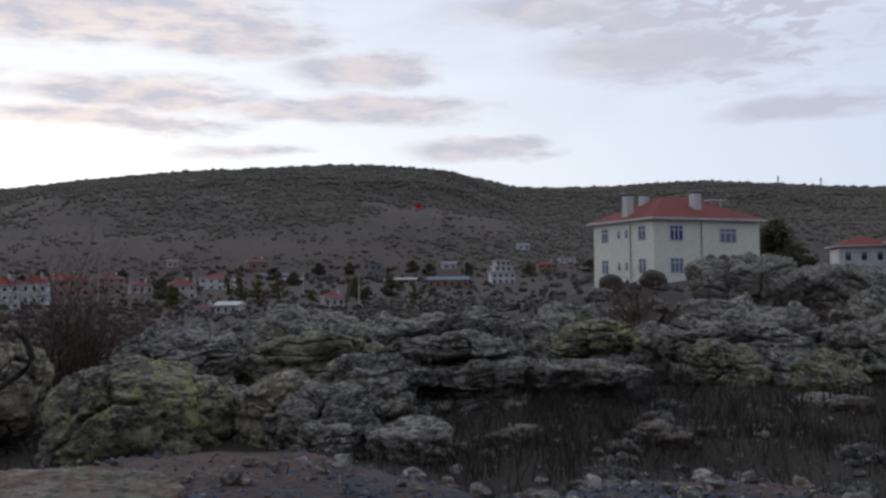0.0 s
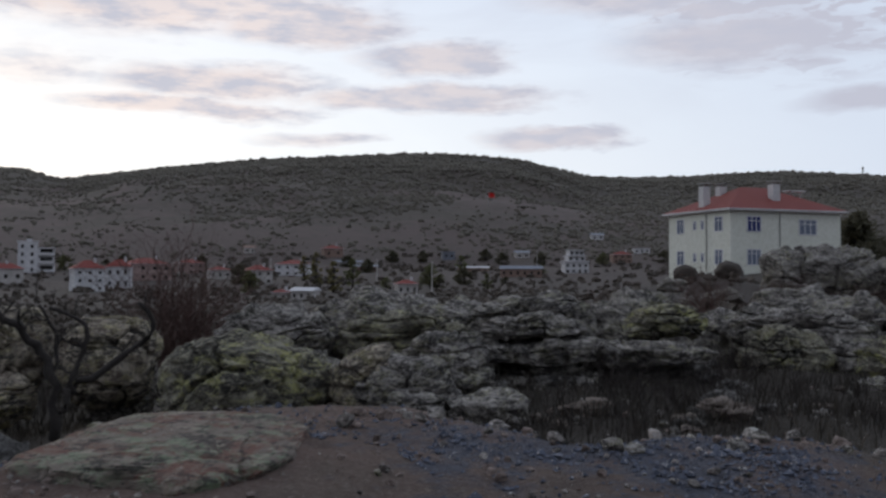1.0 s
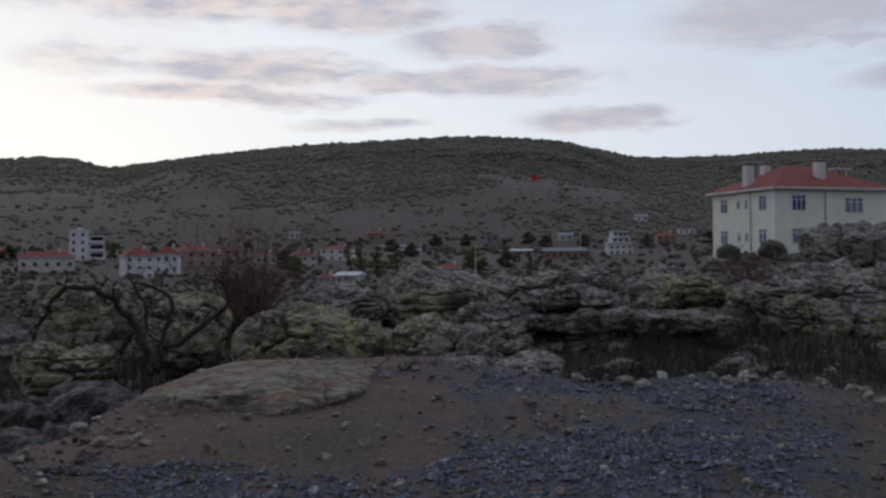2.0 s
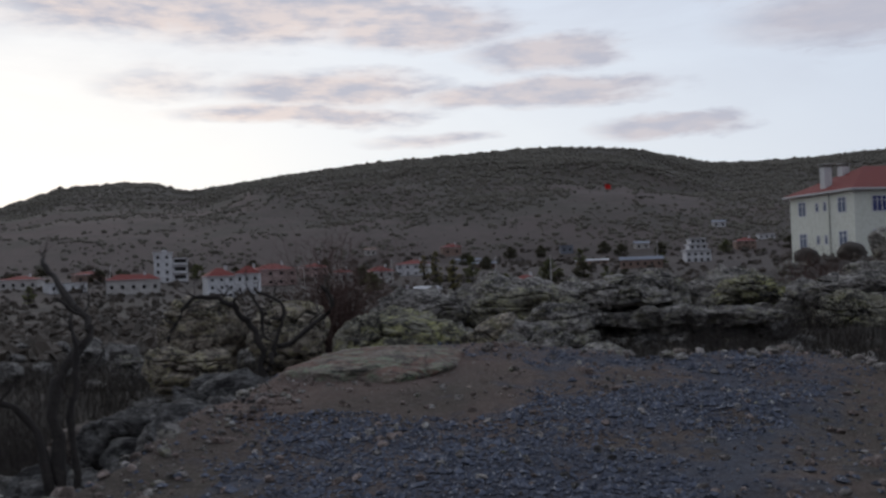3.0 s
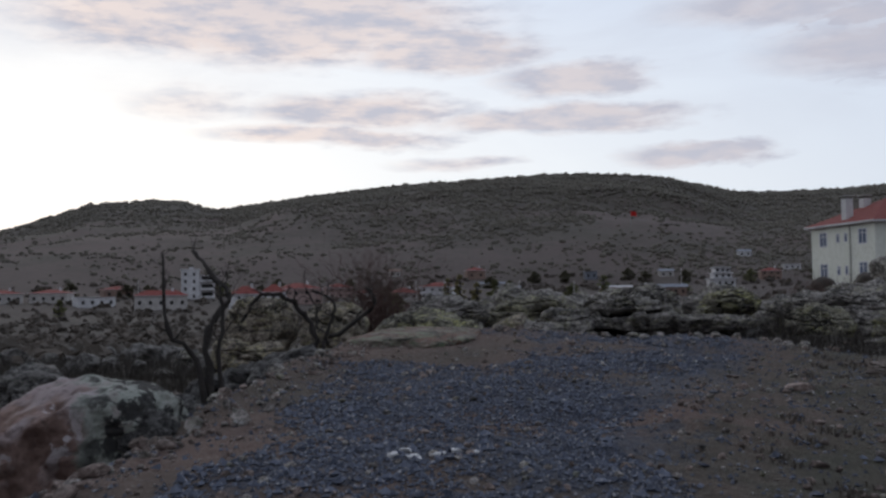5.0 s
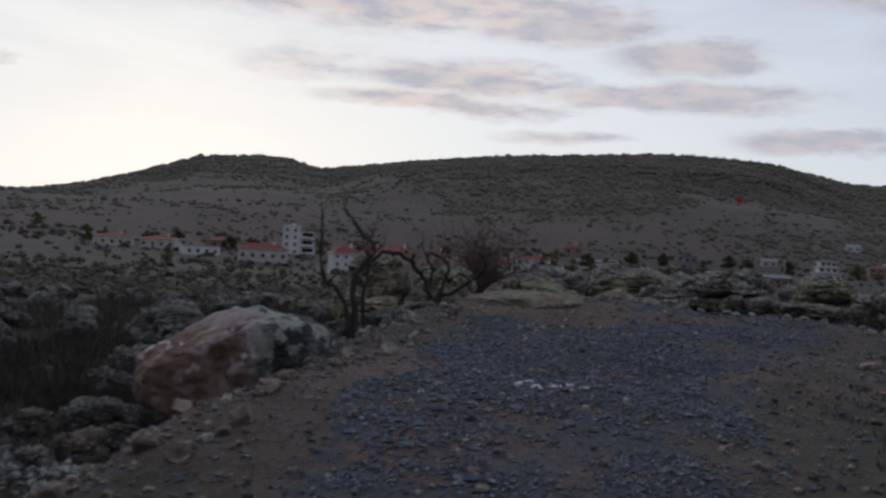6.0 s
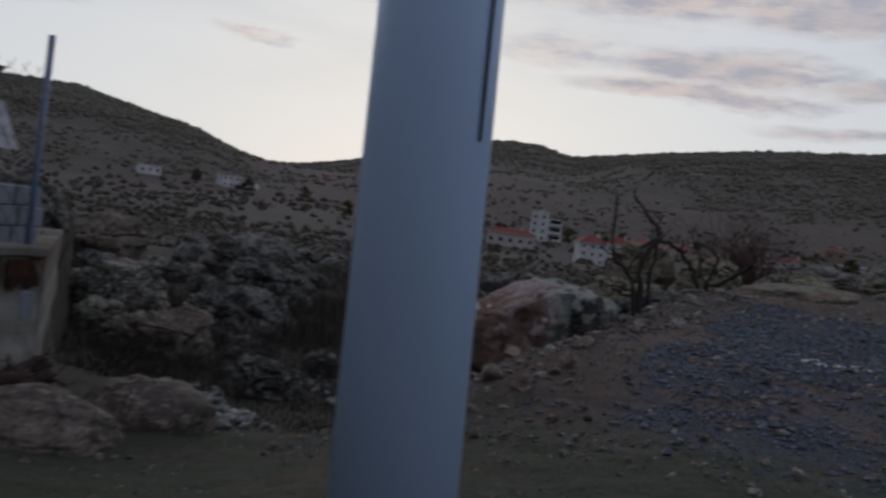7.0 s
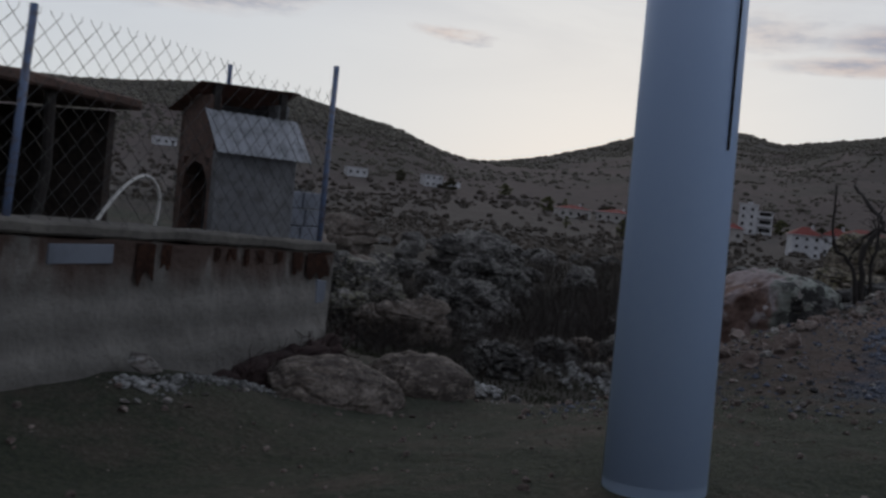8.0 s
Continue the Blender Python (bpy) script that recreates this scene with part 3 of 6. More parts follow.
def fracture(v, half, seed, count, squash=1.8):
    """How far each point is from the nearest joint between blocks, and a random number for its block."""
    rg = np.random.default_rng(seed * 17 + 3)
    seeds = rg.uniform(-1.15, 1.15, (count, 3)) * half
    k = np.array([1.0, 1.0, squash])
    wob = np.stack([fbm(v * 2.5 / max(half) + q * 9.1, seed + 70 + q, 3) for q in range(3)], -1) * max(half) * 0.22
    d = np.linalg.norm(((v + wob) * k)[:, None] - (seeds * k)[None], axis=2)
    order = np.argpartition(d, 1, axis=1)[:, :2]
    d2 = np.take_along_axis(d, order, 1)
    first = np.where(d2[:, 0] < d2[:, 1], order[:, 0], order[:, 1])
    return np.abs(d2[:, 1] - d2[:, 0]), rg.uniform(-1, 1, count)[first]


def rock_mesh(name, half, seed, mat, level=5, boxy=0.55, layers=0, rough=0.16, crack=0.05, tilt=0.0, facets=9, swell=0.28, thin_beds=0.018, flat_top=0.0, cuts=(), deep=(0.62, 0.86)):
    d, f = ICO[level]
    half = np.array(half, float)
    # from ball towards box
    s = np.sign(d) * np.abs(d) ** (1 - 0.55 * boxy)
    v = s / np.linalg.norm(s, axis=1)[:, None] ** 0.8 * half
    sc = 1.0 / max(half)
    n = d
    big = fbm(v * sc * 1.3 + seed * 3.7, seed, 3)
    v = v * (1 + swell * big[:, None])
    if layers:
        # beds: each steps in or out from the next
        zt = v[:, 2] / half[2] + tilt * v[:, 0] / half[0] + 0.22 * fbm(v * 1.4 + 9, seed + 4, 3)
        bed = zt * layers
        fl = np.floor(bed)
        fr = bed - fl
        out = hash3(fl.astype(np.int64), fl.astype(np.int64) * 0 + seed, fl.astype(np.int64) * 0 + 7, seed) - 0.5
        lip = np.exp(-((fr - 0.06) / 0.10) ** 2)
        v[:, :2] = v[:, :2] * (1 + (0.24 * out - 0.13 * lip))[:, None]
    # broken faces: planes that cut corners off
    rg = np.random.default_rng(seed * 31 + 5)
    for _ in range(facets):
        q = rg.normal(size=3) * np.array([1, 1, 0.7])
        q /= np.linalg.norm(q)
        reach = np.abs(q * half).sum() * 0.45 + np.linalg.norm(q * half) * 0.55
        over = (v @ q) - reach * rg.uniform(*deep)
        v = v - np.clip(over, 0, None)[:, None] * q * 0.88
    for qx, qy, qz, far_ in cuts:
        q = np.array([qx, qy, qz]) / math.sqrt(qx * qx + qy * qy + qz * qz)
        v = v - np.clip((v @ q) - far_, 0, None)[:, None] * q * 0.9
    rel = fbm(v * 3.1 + seed, seed + 11, 5, 0.55)
    ridg = 1 - np.abs(fbm(v * np.array([2.2, 2.2, 3.6]) + seed * 1.9, seed + 23, 4))
    ridg2 = 1 - np.abs(fbm(v * 5.5 + seed * 0.7, seed + 41, 3))
    size = half.mean()
    gap, step = fracture(v, half, seed, 9)
    gap2, step2 = fracture(v, half, seed + 1, 46, 2.6)
    w1, w2 = 0.085 * max(half), 0.035 * max(half)
    j1, j2 = np.clip(1 - gap / w1, 0, 1) ** 2, np.clip(1 - gap2 / w2, 0, 1) ** 2
    v = v + n * (size * crack * (1.6 * step - 6.5 * j1 + 0.8 * step2 - 2.0 * j2))[:, None]
    v = v + n * (rough * size * 0.8 * rel - crack * 1.1 * np.clip(ridg - 0.86, 0, 1) / 0.14 * min(size, 0.7) - crack * 0.4 * np.clip(ridg2 - 0.86, 0, 1) / 0.14 * min(size, 0.5))[:, None]
    lump = fbm(v * 8.5 + 3, seed + 51, 3)
    pit = np.clip(fbm(v * np.array([9.0, 9.0, 15.0]), seed + 57, 3) - 0.12, 0, 1)
    v = v + n * ((0.06 * lump - 0.17 * pit) * min(size, 0.55) * 0.55)[:, None]
    # thin weathered beds on the flanks
    bed = v[:, 2] * 11.0 / max(size, 0.3) * 0.5 + 1.1 * fbm(v * 1.7, seed + 61, 3)
    fl = np.floor(bed).astype(np.int64)
    out = hash3(fl, fl * 0 + seed, fl * 0 + 3, seed) - 0.5 - 0.9 * np.exp(-((bed - fl - 0.1) / 0.12) ** 2)
    v[:, :2] += n[:, :2] * (size * thin_beds * out)[:, None]
    if flat_top:
        lim = flat_top * half[2]
        v[:, 2] = np.where(v[:, 2] > lim, lim + (v[:, 2] - lim) * 0.22, v[:, 2])
    return mesh_from(name, v, f, mat)


def rock(at, half, seed, mat, label, turn=0.0, name="boulder", category="boulder", group="", sink=None, lean=0.0, **kw):
    """A rock whose middle is at (x, y), with its top z given, or resting in the ground."""
    x, y, z = at
    ob = new(name, rock_mesh(name, half, seed, mat, **kw))
    if z is None:
        z = ground_z(x, y) + half[2] * (0.45 if sink is None else sink)
    ob.matrix_basis = pose(x, y, z, lean, 0, 0) @ pose(0, 0, 0, 0, 0, turn)
    return tagged(ob, label, category, group)


OUT = "rock outcrop beyond the gravel"
L_G = "yellow-green lichen covered weathered grey boulder"
L_L = "layered grey rock ledge with lichen patches"
# front row: x, y, middle height; half sizes
rock((-2.42, 8.10, 0.16), (0.76, 0.85, 0.50), 3, M_rock_green, L_G, 10, group=OUT, level=6, boxy=0.6, crack=0.03, thin_beds=0.012, swell=0.14)
rock((-1.27, 7.95, 0.15), (0.36, 0.48, 0.37), 7, M_rock_tawny, "rounded brown lichen boulder beside the dark gap", 30, group=OUT, level=6, boxy=0.6, thin_beds=0.015, crack=0.035)
rock((-0.68, 8.60, 0.30), (0.46, 0.52, 0.36), 8, M_rock, L_L, 15, group=OUT, level=6, layers=2, boxy=0.6)
rock((-0.80, 7.40, 0.03), (0.32, 0.34, 0.19), 9, M_rock, "low pale broken rock slab with lichen", 12, group=OUT, layers=2, boxy=0.7)
rock((-0.22, 7.35, 0.03), (0.36, 0.34, 0.20), 10, M_rock, "low pale broken rock slab with lichen", -20, group=OUT, layers=2, boxy=0.7)
rock((-2.45, 9.55, 0.50), (0.62, 0.62, 0.28), 5, M_rock, L_L, -8, group=OUT, level=6, layers=3, boxy=0.8)
rock((-1.15, 9.70, 0.50), (0.86, 0.62, 0.27), 6, M_rock_green, L_L, 6, group=OUT, level=6, layers=3, boxy=0.8)
# the ledge: bedded blocks over a hollow, its shade coloured into the rock
LEDGE = "long bedded grey rock ledge with lichen"
rock((0.28, 9.10, 0.42), (0.76, 0.66, 0.14), 11, M_rock, LEDGE, 3, name="rock_ledge", category="rock ledge", group=OUT, level=6, layers=2, boxy=0.85, swell=0.10, tilt=0.08)
rock((0.15, 9.30, 0.64), (0.54, 0.55, 0.13), 12, M_rock, "upper bed of the grey rock ledge", -6, name="rock_ledge", category="rock ledge", group=OUT, level=6, layers=2, boxy=0.85, swell=0.10)
rock((0.22, 9.20, 0.10), (0.66, 0.60, 0.28), 18, M_rock, LEDGE, 8, name="rock_ledge", category="rock ledge", group=OUT, level=6, layers=2, boxy=0.85, swell=0.12)
rock((1.32, 9.25, 0.39), (0.66, 0.55, 0.13), 13, M_rock, LEDGE, -8, name="rock_ledge", category="rock ledge", group=OUT, level=6, layers=2, boxy=0.85, swell=0.10, tilt=0.1)
rock((1.15, 9.65, 0.02), (1.00, 0.45, 0.34), 14, M_rock_dark, "rock under the ledge, coloured as its shade", 0, group=OUT, layers=3, boxy=0.8)
rock((1.52, 10.15, 0.66), (0.46, 0.50, 0.20), 17, M_rock_green, "pale bluish rock with yellow lichen above the ledge", 14, group=OUT, level=6, layers=2, boxy=0.8)
rock((0.15, 11.00, 0.62), (0.95, 0.60, 0.34), 15, M_rock, L_L, 0, group=OUT, level=6, layers=3, boxy=0.8)
# broken rock filling the hollow; the dark ones carry its shade in colour
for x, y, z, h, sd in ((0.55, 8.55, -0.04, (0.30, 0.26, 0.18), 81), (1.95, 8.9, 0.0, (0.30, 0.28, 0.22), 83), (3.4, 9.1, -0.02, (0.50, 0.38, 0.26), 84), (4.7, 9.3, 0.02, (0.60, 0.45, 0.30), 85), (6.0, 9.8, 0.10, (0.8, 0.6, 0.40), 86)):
    rock((x, y, z), h, sd, M_rock_dark if sd % 2 else M_rock, "broken rock under the ledge, partly coloured as shade", sd * 20, group="broken rocks under the ledge", level=5, boxy=0.7, layers=2)
rock((3.15, 10.75, 0.52), (0.88, 0.80, 0.38), 19, M_rock, L_L, -12, group=OUT, level=6, boxy=0.7, layers=3)
rock((2.78, 10.05, 0.22), (0.46, 0.50, 0.40), 20, M_rock_green, L_G, 20, group=OUT, level=6, boxy=0.6, layers=2)
rock((3.75, 10.05, 0.16), (0.62, 0.55, 0.38), 22, M_rock_green, L_G, -30, group=OUT, level=6, boxy=0.6, layers=2)
rock((4.95, 10.70, 0.42), (1.00, 0.85, 0.46), 21, M_rock, L_L, 20, group=OUT, level=6, layers=3, boxy=0.7)
rock((-4.08, 9.05, 0.28), (0.52, 0.60, 0.50), 23, M_rock_tawny, "massive upright boulder with cracks and green lichen", 8, group=OUT, level=6, boxy=0.85, crack=0.05, swell=0.10, rough=0.10)
rock((-5.20, 9.05, 0.36), (0.54, 0.60, 0.54), 25, M_rock_tawny, "massive upright boulder with cracks and green lichen", -10, group=OUT, level=6, boxy=0.85, crack=0.05, swell=0.10, rough=0.10)
rock((-5.15, 8.45, -0.04), (0.62, 0.48, 0.26), 27, M_rock_tawny, "squat brown rock at the boulders' foot", 4, group=OUT, level=6, boxy=0.7, layers=2)
# slab at the end of the gravel, boulders on the bank
rock((-1.43, 3.34, 0.385), (0.60, 0.62, 0.20), 31, M_rock_slab, "flat rock slab with green and orange lichen", 4, name="rock_slab", category="rock slab", level=6, boxy=0.9, rough=0.13, facets=8, crack=0.012, swell=0.06, thin_beds=0.0, flat_top=0.45, lean=5)
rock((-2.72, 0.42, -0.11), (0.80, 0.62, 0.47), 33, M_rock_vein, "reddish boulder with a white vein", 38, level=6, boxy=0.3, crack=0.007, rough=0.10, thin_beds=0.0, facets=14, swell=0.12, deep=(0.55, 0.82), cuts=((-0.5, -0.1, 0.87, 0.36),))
for x, y, z, h, sd, tn in ((-2.05, 2.15, 0.08, (0.34, 0.40, 0.22), 35, 40), (-2.50, 2.95, 0.04, (0.42, 0.50, 0.25), 36, -20), (-2.65, 4.25, 0.04, (0.45, 0.50, 0.26), 37, 10), (-3.15, 3.65, -0.12, (0.50, 0.55, 0.28), 38, 65),
                       (-1.98, 1.35, 0.02, (0.28, 0.34, 0.22), 34, 15), (-3.35, 5.25, -0.02, (0.42, 0.45, 0.22), 40, 30), (-2.70, 1.75, -0.20, (0.42, 0.44, 0.26), 42, -40), (-1.95, 0.72, -0.05, (0.26, 0.26, 0.18), 44, 70), (-2.18, 0.42, -0.10, (0.22, 0.26, 0.24), 46, 20)):
    rock((x, y, z), h, sd, M_rock_black, "dark jagged rock with pale edges on the bank", tn, group="dark rocks on the bank", level=5, boxy=0.7, crack=0.07, facets=14)
rock((-2.72, -4.02, -0.47), (0.40, 0.30, 0.24), 39, M_rock_brown, "rounded brown boulder at the wall's foot", 55, level=6, boxy=0.15, thin_beds=0.0, crack=0.012, rough=0.12, swell=0.12)
rock((-2.88, -3.25, -0.45), (0.36, 0.28, 0.20), 41, M_rock_brown, "rounded brown boulder at the wall's foot", 0, level=5, boxy=0.2, thin_beds=0.0, crack=0.015, swell=0.12)
# round boulders in front of the house
rock((8.75, 28.9, 1.12), (1.85, 1.5, 0.98), 43, M_rock, "rounded grey boulder in front of the house", 0, level=6, boxy=0.3, thin_beds=0.012, crack=0.03)
rock((12.0, 30.2, 0.95), (2.1, 1.5, 0.80), 47, M_rock, "broad grey boulder beside the round one", 30, level=6, boxy=0.4, thin_beds=0.015, crack=0.03)


# ---- lamp pole ----
def lamp_pole(x, y, r0, r1, h):
    base = thing("lamp_pole", (x, y, ground_z(x, y) - 0.15), "tall round galvanised steel lamp pole in the gravel", "lamp pole")
    zs = [0, h * 0.25, h * 0.5, h * 0.75, h]
    bm = bmesh.new()
    tube(bm, [(-0.016 * z, -0.022 * z, z) for z in zs], [r0 + (r1 - r0) * z / h for z in zs], 48)
    part("shaft", bm, M_steel, base, shade=True)
    # raised welded seam
    bm = bmesh.new()
    c = Vector((0.99, -0.12, 0)) * (r0 - 0.003)
    tube(bm, [(c.x - 0.016 * z, c.y - 0.022 * z, z) for z in (1.13, 3.2, h - 0.1)], [0.0035, 0.0035, 0.003], 6)
    part("seam", bm, M_dark, base, "dark narrow seam")
    return base


lamp_pole(-0.555, -4.612, 0.151, 0.112, 6.5)


# ---- large house ----
def window_part(parent, w, h, mats, m, panes=2):
    """A window set into a wall's face: frame with bars and panes; local x along the wall, -y outwards."""
    bm = bmesh.new()
    t = 0.095
    box(bm, -w / 2, w / 2, -0.03, 0.02, -h / 2, -h / 2 + t)
    box(bm, -w / 2, w / 2, -0.03, 0.02, h / 2 - t, h / 2)
    for k in range(panes + 1):
        x = -w / 2 + t / 2 + (w - t) * k / panes
        box(bm, x - t / 2, x + t / 2, -0.028, 0.018, -h / 2, h / 2)
    box(bm, -w / 2, w / 2, -0.026, 0.016, h * 0.18, h * 0.18 + t * 0.7)
    win = part("window", bm, mats[0], parent)
    win.matrix_basis = m
    for k in range(panes):
        bm = bmesh.new()
        x0 = -w / 2 + t / 2 + (w - t) * k / panes
        box(bm, x0, x0 + (w - t) / panes, -0.012, 0.0, -h / 2, h / 2)
        part("pane", bm, mats[1], win)
    return win


def hip_roof(bm, x0, x1, y0, y1, z, rise, over, thick=0.16):
    a0, a1, b0, b1 = x0 - over, x1 + over, y0 - over, y1 + over
    run = min(a1 - a0, b1 - b0) / 2
    if a1 - a0 >= b1 - b0:
        r0, r1 = (a0 + run, (b0 + b1) / 2), (a1 - run + 1e-3, (b0 + b1) / 2)
    else:
        r0, r1 = ((a0 + a1) / 2, b0 + run), ((a0 + a1) / 2, b1 - run + 1e-3)
    lo = [bm.verts.new((x, y, z)) for x, y in ((a0, b0), (a1, b0), (a1, b1), (a0, b1))]
    ed = [bm.verts.new((x, y, z + thick)) for x, y in ((a0, b0), (a1, b0), (a1, b1), (a0, b1))]
    t0, t1 = bm.verts.new((*r0, z + thick + rise)), bm.verts.new((*r1, z + thick + rise))
    bm.faces.new(lo[::-1])
    for k in range(4):
        bm.faces.new((lo[k], lo[(k + 1) % 4], ed[(k + 1) % 4], ed[k])).material_index = 1
    if a1 - a0 >= b1 - b0:
        bm.faces.new((ed[0], ed[1], t1, t0))
        bm.faces.new((ed[1], ed[2], t1))
        bm.faces.new((ed[2], ed[3], t0, t1))
        bm.faces.new((ed[3], ed[0], t0))
    else:
        bm.faces.new((ed[0], ed[1], t0))
        bm.faces.new((ed[1], ed[2], t1, t0))
        bm.faces.new((ed[2], ed[3], t1))
        bm.faces.new((ed[3], ed[0], t0, t1))


M_frame_white = speckled("white_window_frame", (0.70, 0.70, 0.72), (0.78, 0.78, 0.8), 2.0, 0.5)
M_shutter_blue, sb_nt, sb_b = material("blue_window_shade", 0.25)
sb_b.inputs["Base Color"].default_value = (0.03, 0.04, 0.16, 1)
M_glass_pale, gp_nt, gp_b = material("curtained_window_glass", 0.1)
gp_b.inputs["Base Color"].default_value = (0.17, 0.20, 0.27, 1)
M_drain = speckled("grey_drainpipe", (0.25, 0.25, 0.24), (0.32, 0.32, 0.30), 2.0, 0.6)


def tiled_roof_material():
    m, nt, b = material("red_tiled_roof", 0.8)
    p = coords(nt)
    n1 = noise_tex(nt, p, 0.7, 5, 0.6)
    n2 = noise_tex(nt, p, 8.0, 4, 0.6)
    w = nt.nodes.new("ShaderNodeTexWave")
    w.wave_type, w.bands_direction = "BANDS", "Z"
    w.inputs["Scale"].default_value, w.inputs["Distortion"].default_value = 2.4, 0.4
    nt.links.new(p, w.inputs["Vector"])
    col = mixed(nt, n1.outputs[0], (0.19, 0.033, 0.027), (0.28, 0.062, 0.048))
    col = mixed(nt, maths(nt, "MULTIPLY", n2.outputs[0], 0.5), col, (0.14, 0.03, 0.025))
    col = mixed(nt, maths(nt, "MULTIPLY", w.outputs[1], 0.25), col, (0.12, 0.025, 0.02))
    nt.links.new(col, b.inputs["Base Color"])
    bump(nt, b, w.outputs[1], 0.4, 0.05)
    return m


M_tiles = tiled_roof_material()


def large_house():
    L, D, Z0, Z1 = 13.96, 10.8, -0.6, 6.45
    h = thing("house", (21.4, 100.0, 1.55), "two-storey cream house with red hipped roof", "house", turn=25)
    bm = bmesh.new()
    box(bm, 0, L, 0, D, Z0, Z1)
    part("wall", bm, M_plaster, h, "cream plastered walls")
    bm = bmesh.new()
    hip_roof(bm, 0, L, 0, D, Z1, 2.75, 0.55, 0.2)
    part("roof", bm, [M_tiles, M_white], h, "red tiled hipped roof")
    front = lambda s, z: pose(s, -0.02, z)
    side = lambda s, z: pose(-0.02, s, z, 0, 0, -90)
    for s, w, z, dark in ((2.87, 1.75, 5.1, 1), (9.65, 2.3, 4.9, 0), (2.87, 1.75, 1.75, 0), (9.65, 2.3, 1.75, 0)):
        window_part(h, w, 1.65, (M_frame_white, M_shutter_blue if dark else M_glass_pale), front(s, z), 3)
    for s, w in ((1.9, 1.35), (4.65, 0.6), (6.0, 0.6), (8.6, 1.35)):
        for z in (5.15, 1.75):
            window_part(h, w, 1.6 if w > 1 else 1.0, (M_frame_white, M_glass_pale), side(s, z), 2 if w > 1 else 1)
    for m in (front(6.07, 0), side(3.9, 0)):
        bm = bmesh.new()
        tube(bm, [(0, -0.06, 0.2), (0, -0.06, 6.3)], [0.05, 0.05], 8)
        part("drainpipe", bm, M_drain, h).matrix_basis = m
    for x, y, z0, z1, w in ((0.75, 5.35, 6.6, 9.25, 0.85), (3.8, 6.6, 7.9, 9.45, 0.85), (7.2, 2.2, 7.0, 9.45, 0.9)):
        bm = bmesh.new()
        box(bm, x - w / 2, x + w / 2, y - w / 2, y + w / 2, z0 - 0.6, z1, 0.02)
        ch = part("chimney", bm, M_white, h, "white plastered chimney")
        bm = bmesh.new()
        box(bm, x - w * .66, x + w * .66, y - w * .66, y + w * .66, z1 + 0.22, z1 + 0.34, 0.03)
        for sx in (-1, 1):
            for sy in (-1, 1):
                box(bm, x + sx * w * .4 - .06, x + sx * w * .4 + .06, y + sy * w * .4 - .06, y + sy * w * .4 + .06, z1, z1 + 0.23)
        part("cap", bm, M_drain, ch, "grey chimney cap")
    bm = bmesh.new()
    box(bm, 10.5, 12.6, 3.6, 4.8, 8.95, 9.1, 0.02)
    for x in (10.8, 12.2):
        box(bm, x - .05, x + .05, 4.0, 4.1, 7.6, 8.96)
    box(bm, 11.1, 12.0, 4.3, 4.7, 7.9, 8.5, 0.08)
    part("solar_heater", bm, M_white, h, "white solar water heater")
    return h


large_house()


# ---- the village in the valley ----
M_cream2 = speckled("pale_render", (0.446, 0.419, 0.398), (0.581, 0.560, 0.540), 0.5, 0.85)
M_pink = speckled("pinkish_render", (0.348, 0.246, 0.228), (0.420, 0.312, 0.288), 0.5, 0.85)
M_bluegrey = speckled("blue_grey_sheet_roof", (0.16, 0.18, 0.22), (0.22, 0.24, 0.29), 0.6, 0.5)
M_vwhite = speckled("weathered_white_render", (0.570, 0.570, 0.593), (0.750, 0.750, 0.765), 0.5, 0.85, (0.28, 0.28, 0.28), 4.0)
M_bare = speckled("bare_brick_render", (0.24, 0.16, 0.13), (0.33, 0.24, 0.2), 0.6, 0.9)


def at_bearing(az, el, r0=60, r1=1400):
    """The place on the ground that shows at a bearing and a height over the level, seen from the gravel pad."""
    rs = np.linspace(r0, r1, 1400)
    x, y = -np.sin(radians(az)) * rs, np.cos(radians(az)) * rs
    e = np.degrees(np.arctan2(height(x, y) - 1.0, rs))
    ok = np.nonzero(e >= el)[0]
    ok = ok[rs[ok] > 150]
    i = int(ok[0]) if len(ok) else 700
    return float(x[i]), float(y[i]), float(height(x[i], y[i])[0]), float(rs[i])


WINDOW_MESH = {}


